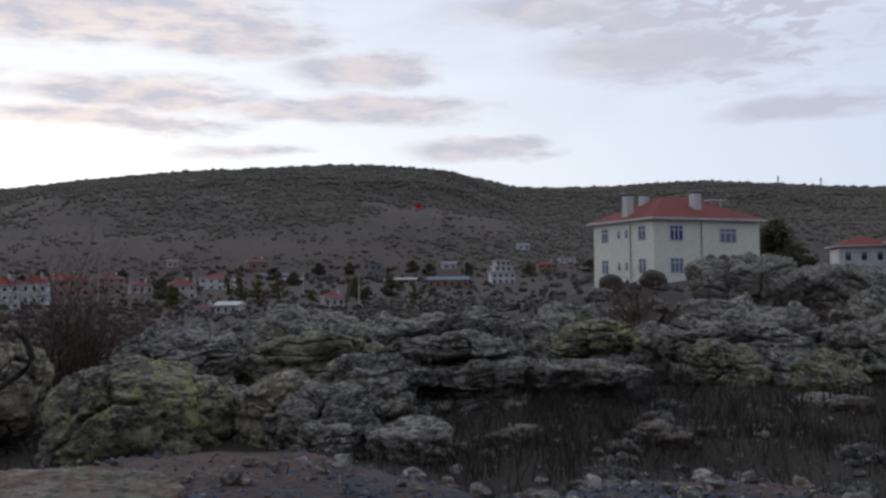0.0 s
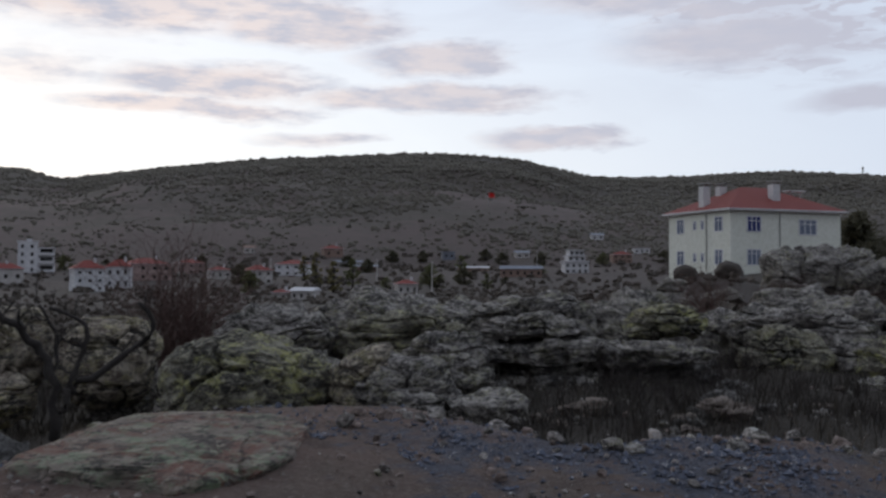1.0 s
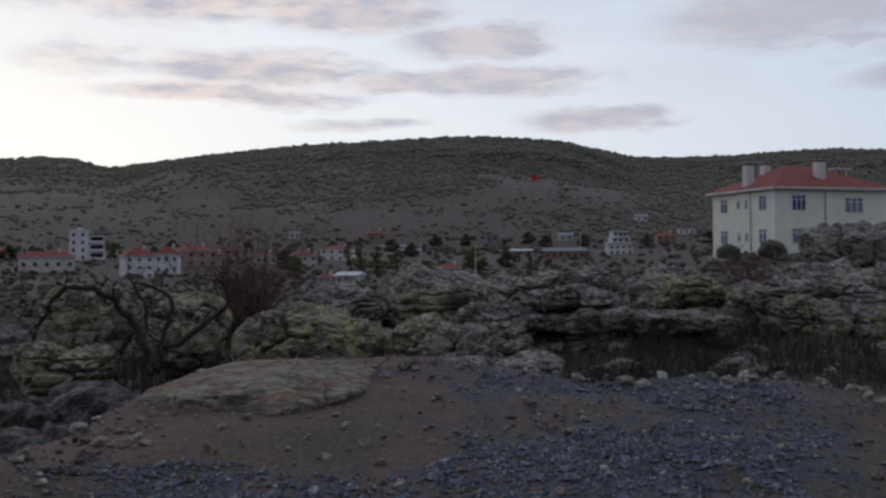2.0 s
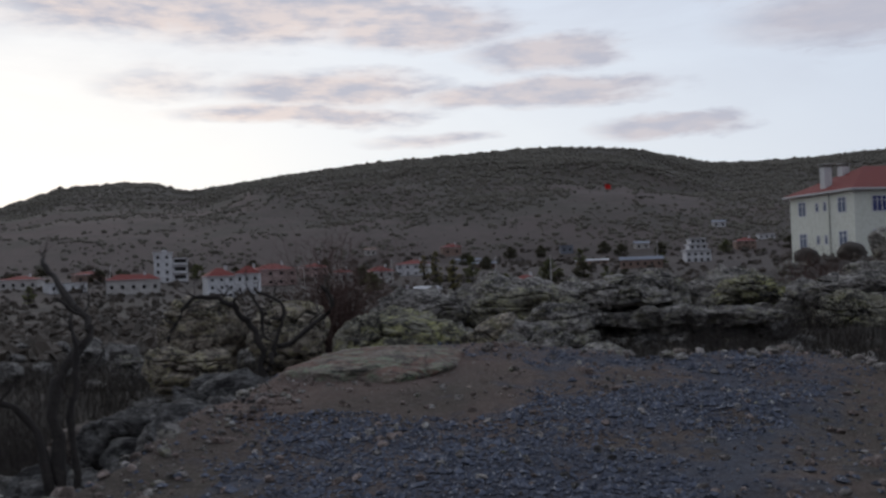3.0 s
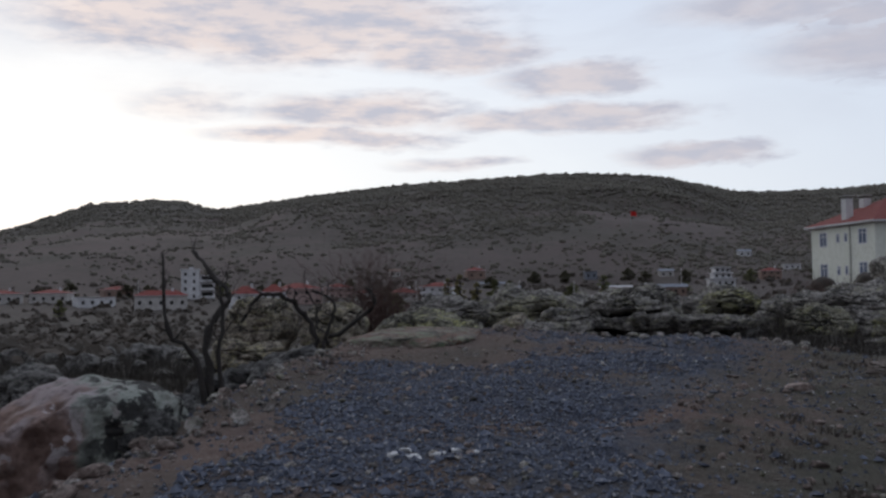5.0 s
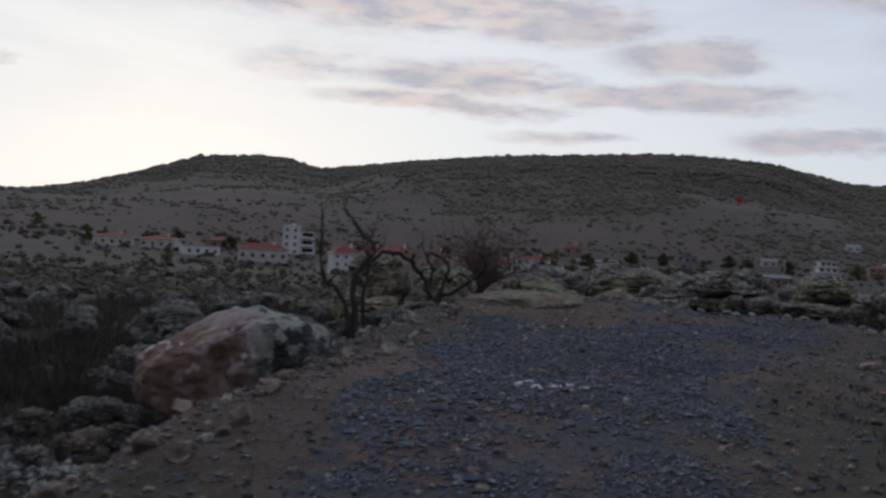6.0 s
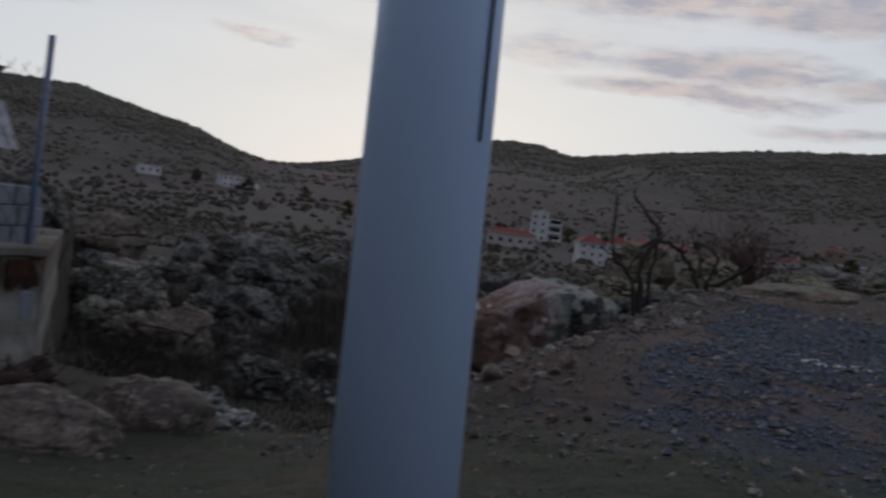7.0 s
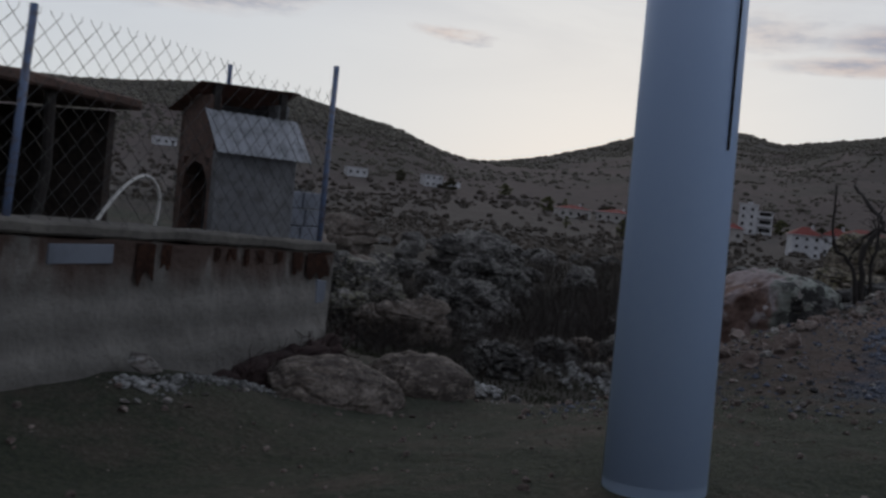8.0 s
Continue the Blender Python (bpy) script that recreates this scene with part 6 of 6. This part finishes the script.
for r0_, r1_ in zip(rows_, rows_[1:]):
    for k in range(2):
        bm.faces.new((r0_[k], r1_[k], r1_[k + 1], r0_[k + 1]))
bmesh.ops.solidify(bm, geom=bm.faces[:], thickness=0.012)
part("lean_to", bm, M_sheet, coop, "pale corrugated metal sheet").matrix_basis = cm
for x in (0.02, CW - 0.06):
    bm = bmesh.new()
    box(bm, x, x + 0.04, 0.165, 0.205, 0.5, 0.93)
    part("prop", bm, M_bark, coop, "wooden roof prop").matrix_basis = cm
# added board, coloured near-black to give the inside its shade
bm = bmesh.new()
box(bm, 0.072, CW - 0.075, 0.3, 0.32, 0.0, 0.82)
part("doorway_shade_board", bm, M_dark, coop, "near-black board added as the doorway's shade").matrix_basis = cm

# dark open shed
shed = yard_thing("open_shed", "dark open-fronted timber shed in the yard", "shed", WALL_TURN)
M_oldwood = speckled("old_dark_timber", (0.045, 0.035, 0.03), (0.08, 0.06, 0.05), 5.0, 0.95, (0.02, 0.017, 0.015), 30.0)
bm = bmesh.new()
box(bm, -3.6, -0.92, 2.0, 2.05, 0.2, 0.98)
part("back_wall", bm, M_oldwood, shed)
bm = bmesh.new()
box(bm, -0.97, -0.92, 0.92, 2.0, 0.2, 0.92)
part("side_wall", bm, M_oldwood, shed)
part("roof", rough_box("roof", -3.7, -0.86, 0.78, 2.2, 0.93, 0.99, M_brick, 31, 0.2, 0.02, -0.02), None, shed, "sagging dark brown roof")
for s0 in (-1.44, -2.4):
    bm = bmesh.new()
    tube(bm, [(s0 - 0.05, 0.86, 0.2), (s0 + 0.01, 0.86, 0.55), (s0, 0.86, 0.96)], [0.035, 0.03, 0.03], 8)
    part("post", bm, M_bark, shed, "crooked wooden post")
heap = new("earth_roof_heap", rock_mesh("earth_roof_heap", (0.85, 0.55, 0.32), 77, M_ground, 4, 0.2))
heap.matrix_basis = yard_pose(WALL_TURN) @ pose(-2.35, 1.45, 1.05)
tagged(heap, "brown earth heap on the shed roof", "earth heap")

hose = new("hose")
hose.matrix_basis = yard_pose(WALL_TURN)
tagged(hose, "white plastic hose looped behind the wall", "hose")
bm = bmesh.new()
limb(bm, [(-1.45, 0.5, 0.27), (-1.38, 0.5, 0.38), (-1.23, 0.5, 0.53), (-1.10, 0.5, 0.585), (-1.01, 0.5, 0.54), (-0.98, 0.5, 0.44), (-1.01, 0.5, 0.26)], 0.010, 0.010)
M_hose, h_nt, h_b = material("white_plastic", 0.4)
h_b.inputs["Base Color"].default_value = (0.62, 0.60, 0.56, 1)
part("tube", bm, M_hose, hose, shade=True)

blocks = yard_thing("block_stack", "stack of grey hollow blocks behind the fence", "blocks", WALL_TURN)
for row in range(3):
    for k in range(2):
        bm = bmesh.new()
        x = 0.18 + k * 0.23 + (row % 2) * 0.04
        box(bm, x, x + 0.215, 0.52, 0.66, 0.25 + row * 0.115, 0.36 + row * 0.115, 0.006)
        part("block", bm, M_bluegrey, blocks)

# brush heap at the wall's foot
rng_h = np.random.default_rng(8)
wood, twigs = bmesh.new(), bmesh.new()
for k in range(34):
    s = rng_h.uniform(-1.15, -0.05)
    base = (s, -0.08 - rng_h.uniform(0, 0.14), -0.50 + 0.20 * (s + 1.15) / 1.1)
    gnarled(wood, twigs, rng_h, base, (rng_h.normal() * 0.9 + 0.5, -0.15 * rng_h.uniform(), 0.10), 0.16, 0.007, 1, 0.7)
M_brush = speckled("dark_maroon_brush", (0.032, 0.018, 0.017), (0.055, 0.032, 0.029), 22.0, 0.95)
brush = yard_thing("brush_heap", "heap of dark maroon cut brush against the wall", "brush heap", WALL_TURN)
tagged(part("stem_mass", wood, M_brush, brush), kind="stuff")
tagged(part("twig_mass", twigs, M_brush, brush), kind="stuff")
core = rock_mesh("packed_brush", (0.68, 0.15, 0.11), 55, M_brush, 5, 0.3)
pk = part("packed_brush", core, None, brush)
pk.matrix_basis = pose(-0.58, -0.10, -0.38, 0, -11, 0)


# ---- stones ----
def stone_meshes(name, mat, n, level=2, flat=0.6):
    out = []
    for k in range(n):
        me = rock_mesh(name, (1.0, 0.8, flat), 200 + k * 7, mat, level, 0.9, 0, 0.05, 0.0, facets=9, swell=0.25, thin_beds=0.0, deep=(0.30, 0.72))
        me.polygons.foreach_set("use_smooth", [False] * len(me.polygons))
        out.append(me)
    return out


def lay(name, meshes, x, y, size, label, category, group, rng, lift=0.25, tall=1.0):
    ob = new(name, meshes[int(rng.integers(0, len(meshes)))])
    ob.matrix_basis = pose(x, y, ground_z(x, y) + size * lift * tall, rng.uniform(-12, 12), rng.uniform(-12, 12), rng.uniform(0, 360)) @ Matrix.Diagonal((size, size, size * tall, 1))
    return tagged(ob, label, category, group)


def strewn(name, meshes, places, label, rng):
    """Many small stones joined into one mesh; places are x, y, size."""
    vs, fs, k0 = [], [], 0
    arrays = []
    for me in meshes:
        arrays.append((np.array([v.co[:] for v in me.vertices]), np.array([list(q.vertices) for q in me.polygons])))
    xs = np.array(places)
    zs = height(xs[:, 0], xs[:, 1])
    for (x, y, s), z in zip(places, zs):
        v, f = arrays[int(rng.integers(0, len(arrays)))]
        m = np.array(pose(x, y, z + s * 0.25, rng.uniform(-15, 15), rng.uniform(-15, 15), rng.uniform(0, 360)).to_3x3())
        vs.append((v * s) @ m.T + np.array([x, y, z + s * 0.25]))
        fs.append(f + k0)
        k0 += len(v)
    ob = new(name, mesh_from(name, np.concatenate(vs), np.concatenate(fs), meshes[0].materials[0], False))
    return tagged(ob, label, "stones", kind="stuff")


rng_s = np.random.default_rng(17)
M_stone_brown = rock_material("pinkish_brown_stone", (0.165, 0.120, 0.104), (0.26, 0.208, 0.184), (0.23, 0.195, 0.18), 0.3, (0.08, 0.06, 0.05))
M_rubble_pale = rock_material("pale_grey_rubble", (0.20, 0.195, 0.19), (0.36, 0.355, 0.35), (0.28, 0.29, 0.26), 0.4, (0.10, 0.10, 0.095))
pale = stone_meshes("stone", M_rock_pale, 5, 2)
brown = stone_meshes("stone", M_stone_brown, 5, 2)
grey = stone_meshes("stone", M_rock, 5, 2)
BANK = "stones along the gravel's edge"
for x, y, s, kind_ in ((-1.42, -0.12, .15, 0), (-1.47, 0.33, .10, 0), (-1.33, -2.0, .16, 1), (-1.40, -2.38, .15, 1), (-1.62, -2.25, .17, 1), (-1.46, -2.85, .09, 0), (-1.75, -2.6, .14, 1), (-1.45, -1.55, .12, 1),
                       (-1.58, -1.15, .14, 1), (-1.52, -0.7, .11, 1), (-1.8, -1.7, .16, 1), (-1.9, -1.0, .15, 2), (-1.75, -0.3, .13, 2), (-1.85, 0.6, .12, 1), (-1.75, 1.2, .10, 2), (-1.95, 1.6, .14, 2),
                       (-2.05, -2.35, .15, 0), (-2.25, -1.9, .18, 1), (-1.95, 2.5, .12, 2), (-1.2, -3.1, .08, 1), (-1.05, -2.75, .07, 1)):
    lay("stone", (pale, brown, grey)[kind_], x, y, s * 0.55, ("pale broken stone at the gravel's edge", "brown broken stone at the gravel's edge", "grey broken stone at the gravel's edge")[kind_], "stone", BANK, rng_s)
# angular blocks fallen below the veined boulder
for x, y, s, kind_ in ((-1.95, -0.55, .13, 1), (-1.80, -0.30, .11, 1), (-2.02, -0.25, .15, 1), (-1.72, -0.05, .10, 0), (-2.15, -0.75, .12, 1), (-1.86, -0.85, .10, 1), (-1.98, 0.15, .12, 1), (-1.70, -0.60, .08, 1)):
    lay("stone", (pale, brown, grey)[kind_], x, y, s * 0.8, ("pale angular stone below the boulder", "pinkish brown angular stone below the boulder", "")[kind_], "stone", "angular stones below the boulder", rng_s, 0.4)
# broken stones down the bank
for k in range(120):
    y = rng_s.uniform(-3.2, 4.5)
    x = -1.45 - 0.05 * y - abs(rng_s.normal()) * 0.42
    kind_ = int(rng_s.choice([0, 1, 1, 2, 2]))
    lay("stone", (pale, brown, grey)[kind_], x, y, 0.014 + 0.05 * rng_s.uniform() ** 2.5, ("pale broken stone on the bank", "brown broken stone on the bank", "grey broken stone on the bank")[kind_], "stone", "broken stones on the bank", rng_s)
# white rubble lying on the gravel
white = stone_meshes("rubble", M_white, 4, 2, 0.35)
for k in range(13):
    x = -0.50 + 0.33 * (k / 12) + rng_s.uniform(-.03, .03)
    y = -0.76 + 0.16 * (k / 12) + 0.05 * math.sin(k) + rng_s.uniform(-.05, .05)
    lay("rubble_piece", white, x, y, rng_s.uniform(0.016, 0.040), "white broken rubble piece on the gravel", "rubble", "white rubble on the gravel", rng_s)
# pale stones and scraps at the wall's foot
for k in range(12):
    s = -1.9 + 1.0 * k / 11
    x, y = WALL_END[0] + WALL_DIR[0] * s + 0.35 * WALL_DIR[1] + rng_s.uniform(-.06, .06), WALL_END[1] + WALL_DIR[1] * s - 0.35 * WALL_DIR[0] + rng_s.uniform(-.06, .06)
    lay("stone", pale, x, y, rng_s.uniform(0.015, 0.035), "pale stone at the wall's foot", "stone", "stones at the wall's foot", rng_s, tall=0.7)
lay("stone", pale, WALL_END[0] - WALL_DIR[0] * 1.55 + 0.12, WALL_END[1] - WALL_DIR[1] * 1.55 + 0.05, 0.10, "pale stone leaning at the wall's foot", "stone", "stones at the wall's foot", rng_s, 0.6)

# pale rubble tipped down the slope
chalk = stone_meshes("stone", M_rubble_pale, 5, 2)
tip = []
for k in range(620):
    u = rng_s.uniform()
    if k % 2:
        tip.append((-2.55 - 1.7 * u + rng_s.normal() * .10, -1.0 + 0.5 * u + rng_s.normal() * .20, 0.016 + 0.065 * rng_s.uniform() ** 2.5))
    else:
        tip.append((-2.75 - 1.3 * u + rng_s.normal() * .14, -2.9 + 1.0 * u + rng_s.normal() * .14, 0.014 + 0.055 * rng_s.uniform() ** 3))
strewn("pale_rubble", chalk, tip, "pale rubble stones tipped on the slope", rng_s)
# small stones showing in the bare earth of the pad and down its bank
for meshes_, n_, label_ in ((pale, 1100, "small pale stones in the bare earth"), (brown, 2600, "small brown stones in the bare earth"), (grey, 1200, "small grey stones in the bare earth")):
    ps = []
    for k in range(n_):
        y = rng_s.uniform(-3.4, 4.2)
        x = rng_s.uniform(-1.9, 1.7) if k % 3 else -1.5 - 0.05 * y - abs(rng_s.normal()) * 0.4
        ps.append((x, y, 0.005 + 0.030 * rng_s.uniform() ** 4))
    strewn("small_stones", meshes_, ps, label_, rng_s)

# grit and pale scraps on the trodden ground before the wall
strewn("small_stones", brown, [(rng_s.uniform(-3.2, 0.8), rng_s.uniform(-6.8, -2.6), 0.004 + 0.022 * rng_s.uniform() ** 4) for k in range(900)], "small brown stones on the trodden ground", rng_s)
scraps = []
for k in range(420):
    s0, off = rng_s.uniform(-1.75, -0.75), 0.22 + 0.05 * rng_s.normal()
    scraps.append((WALL_END[0] + WALL_DIR[0] * s0 + off * WALL_DIR[1], WALL_END[1] + WALL_DIR[1] * s0 - off * WALL_DIR[0], 0.006 + 0.024 * rng_s.uniform() ** 3))
strewn("pale_rubble", chalk, scraps, "pale mortar scraps at the wall's foot", rng_s)

# rocks on the slope to the left and behind the first row
SLOPE = "rocks on the scrubby slope"
slope_meshes = [rock_mesh("boulder", (1.0, 0.85, 0.6), 300 + k * 13, (M_rock_dark, M_rock_brown, M_rock, M_rock_dark)[k % 4], 5, 0.65, 2 if k % 2 else 0, 0.2, 0.08) for k in range(8)]
labels = ("rugged dark rock on the slope", "brown weathered rock on the slope", "grey weathered rock on the slope", "layered dark rock on the slope")


def slope_rock(x, y, s, k, turn, lift=0.25, group=SLOPE, tall=1.0):
    if group == "loose rocks of the outcrop":
        k = {0: 2, 3: 6, 4: 2, 7: 6}.get(k, k)
    small = s < 0.3 and tall < 1
    ob = new("rock_fragment" if small else "boulder", slope_meshes[k])
    ob.matrix_basis = pose(x, y, ground_z(x, y) + s * lift, 0, 0, turn) @ Matrix.Diagonal((s, s, s * tall, 1))
    return tagged(ob, labels[k % 4], "rock" if small else "boulder", group)


for x, y, s, k in ((-7.9, 3.1, .7, 3), (-6.9, 1.7, .5, 0), (-9.3, 4.4, .9, 7), (-6.2, 0.6, .5, 4), (-7.4, 0.2, .6, 2), (-8.8, 1.6, .5, 5), (-5.4, -0.9, .45, 1), (-6.6, -1.6, .5, 0), (-8.3, -1.0, .65, 6),
                   (-10.4, 2.4, .55, 0), (-10.8, 6.5, .7, 3), (-7.2, 6.3, .7, 4), (-12.5, 4.0, 1.0, 5)):
    slope_rock(x, y, s, k, rng_s.uniform(0, 360))
for k in range(20):
    x, y = rng_s.uniform(-6.5, -3.4), rng_s.uniform(-0.6, 5.0)
    slope_rock(x, y, rng_s.uniform(0.14, 0.36), int(rng_s.choice([0, 1, 3, 4])), rng_s.uniform(0, 360), 0.1)
far_rocks = []
for k in range(190):
    a, r = rng_s.uniform(22, 72), 5.5 + 38 * rng_s.uniform() ** 1.4
    x, y = 1.0 - math.sin(radians(a)) * r, -7.5 + math.cos(radians(a)) * r
    if x > -3.4 or yard(np.array([x]), np.array([y]))[0] > 0.01 or (y < -2.5 and x > -4.5):
        continue
    if r > 17:
        far_rocks.append((x, y, rng_s.uniform(0.12, 0.3) * (1 + r / 30)))
        continue
    slope_rock(x, y, rng_s.uniform(0.09, 0.27) * (1 + r / 30), int(rng_s.integers(0, 8)), rng_s.uniform(0, 360))
strewn("scattered_rocks", stone_meshes("rock", M_rock_dark, 5, 3), far_rocks, "dark rocks scattered over the far slope", rng_s)
# stones and broken rock in the brush below the ledge
for meshes_, n_, label_ in ((grey, 420, "broken grey stones in the brush below the ledge"), (brown, 160, "broken brown stones in the brush below the ledge")):
    strewn("broken_stones", meshes_, [(rng_s.uniform(-0.8, 6.5), 4.4 + 4.6 * rng_s.uniform(), 0.010 + 0.07 * rng_s.uniform() ** 3.5) for k in range(n_)], label_, rng_s)
# behind the outcrop and on towards the house
for k in range(130):
    x, y = rng_s.uniform(-8, 11), 6.0 + 12 * rng_s.uniform() ** 0.9
    if y < 9.2 and (x < -3.0 or x > -0.4 or y < 7.6):
        continue
    s = rng_s.uniform(0.18, 0.5)
    slope_rock(x, y, s, int(rng_s.choice([0, 2, 3, 4, 7])), rng_s.uniform(0, 360), 0.2, "loose rocks of the outcrop")
for x, y, s, k in ((-3.1, 12.5, .9, 0), (-1.6, 11.6, 1.0, 3), (-0.6, 12.6, .9, 7), (-2.3, 14.5, 1.0, 2), (2.6, 11.4, .8, 3), (3.8, 11.8, 1.0, 7), (5.9, 11.0, 1.1, 0), (6.6, 14.0, 1.2, 3), (4.4, 15.0, 1.0, 4), (1.6, 13.5, .9, 0),
                   (14.8, 33.0, 1.5, 0), (9.5, 58, 1.6, 0), (12.5, 61, 1.4, 3), (15.5, 60, 1.7, 7), (17.5, 66, 1.6, 4), (10.5, 67, 1.2, 3), (20, 70, 1.8, 0), (16.0, 48, 1.8, 3), (19.5, 50, 2.0, 7), (12.0, 45, 1.5, 0), (23.0, 58, 2.0, 4)):
    slope_rock(x, y, s, k, rng_s.uniform(0, 360), 0.3, "loose rocks of the outcrop")
# broken rock and stones in the brush below the ledge
for k in range(75):
    x, y = rng_s.uniform(-0.6, 6.2), rng_s.uniform(4.9, 8.9)
    slope_rock(x, y, 0.05 + 0.22 * rng_s.uniform() ** 2, int(rng_s.choice([0, 1, 3, 5, 4])), rng_s.uniform(0, 360), 0.1, "broken rocks below the ledge", 0.7)
# low flat rocks right of the gravel
for x, y, s, k in ((2.3, 2.9, .40, 1), (2.9, 3.4, .5, 5), (2.6, 1.9, .35, 1)):
    slope_rock(x, y, s, k, rng_s.uniform(0, 360), 0.08, "low rocks beside the gravel", 0.3)
for x, y, s in ((1.02, 1.3, .07), (1.33, 0.55, .06), (1.4, 1.6, .12), (0.9, 2.6, .05), (1.2, -0.4, .06), (1.6, 0.2, .09)):
    lay("stone", brown, x, y, s, "brown stone in the dry grass", "stone", "stones beside the gravel", rng_s, tall=0.5)
# pebbles in front of the ledge
for k in range(40):
    x = rng_s.uniform(-0.8, 2.0)
    lay("stone", (pale, brown, grey)[int(rng_s.integers(0, 3))], x, 3.85 + rng_s.uniform(-.3, .3), rng_s.uniform(0.025, 0.07), "small stone at the gravel's far edge", "stone", "stones at the gravel's far edge", rng_s)


def gravel():
    """Crushed stone over the pad, one heap of loose pieces."""
    rng = np.random.default_rng(3)
    n = 95000
    x, y = rng.uniform(-2.2, 2.2, n), -3.2 + 7.6 * rng.uniform(0, 1, n)
    p = np.stack([x, y, 0 * x], -1)
    jag = fbm(p * 1.6, 77, 4) * 0.45
    left = -1.32 - 0.13 * y
    right = 0.50 + 0.21 * np.maximum(y, 0)
    inside = (x > left + 0.1 + jag) & (x < right + jag * 1.2) & (y < 3.85 + jag) & (y > -2.8 + jag * 1.5)
    slab = ((x + 1.25) / 0.85) ** 2 + ((y - 2.6) / 0.85) ** 2 + 1.6 * fbm(p * 1.7, 91, 4) < 0.75
    patch = fbm(p * 1.3, 83, 4, 0.6) * 1.3 + rng.uniform(-.3, .3, n) > -0.02 - 0.40 * smooth(1.4, -0.4, y)
    stray = rng.uniform(0, 1, n) < 0.07
    keep = ((inside & patch) | stray) & ~slab
    x, y = x[keep], y[keep]
    z = height(x, y)
    s = rng.uniform(0.005, 0.015, len(x)) * (1 + 0.9 * (rng.uniform(0, 1, len(x)) > 0.95))
    base = np.array([[1, 0, 0], [-1, 0, 0], [0, 1, 0], [0, -1, 0], [0, 0, 1], [0, 0, -0.6]], float)
    f0 = np.array([[0, 2, 4], [2, 1, 4], [1, 3, 4], [3, 0, 4], [2, 0, 5], [1, 2, 5], [3, 1, 5], [0, 3, 5]])
    jit = rng.uniform(0.55, 1.35, (len(x), 6, 3))
    sign = base[None] * jit + rng.uniform(-0.3, 0.3, (len(x), 6, 3))
    a = rng.uniform(0, math.tau, len(x))
    ca, sa = np.cos(a)[:, None], np.sin(a)[:, None]
    rx, ry = sign[..., 0] * ca - sign[..., 1] * sa, sign[..., 0] * sa + sign[..., 1] * ca
    vv = np.stack([rx, ry, sign[..., 2] * 0.7], -1) * s[:, None, None] + np.stack([x, y, z + s * 0.25], -1)[:, None]
    ff = f0[None] + (np.arange(len(x)) * 6)[:, None, None]
    m, nt, b = material("crushed_blue_gravel", 0.75)
    g = nt.nodes.new("ShaderNodeNewGeometry")
    col = mixed(nt, g.outputs["Random Per Island"], (0.030, 0.037, 0.058), (0.105, 0.120, 0.165))
    pick = ramp(nt, noise_tex(nt, g.outputs["Position"], 55.0, 2).outputs[0], [(0.60, 0.0), (0.66, 1.0)])
    col = mixed(nt, maths(nt, "MULTIPLY", pick, 0.8), col, (0.34, 0.335, 0.34))
    nt.links.new(col, b.inputs["Base Color"])
    ob = new("gravel", mesh_from("gravel", vv.reshape(-1, 3), ff.reshape(-1, 3), m, False))
    tagged(ob, "loose crushed blue-grey gravel on the pad", "gravel", kind="stuff")


gravel()
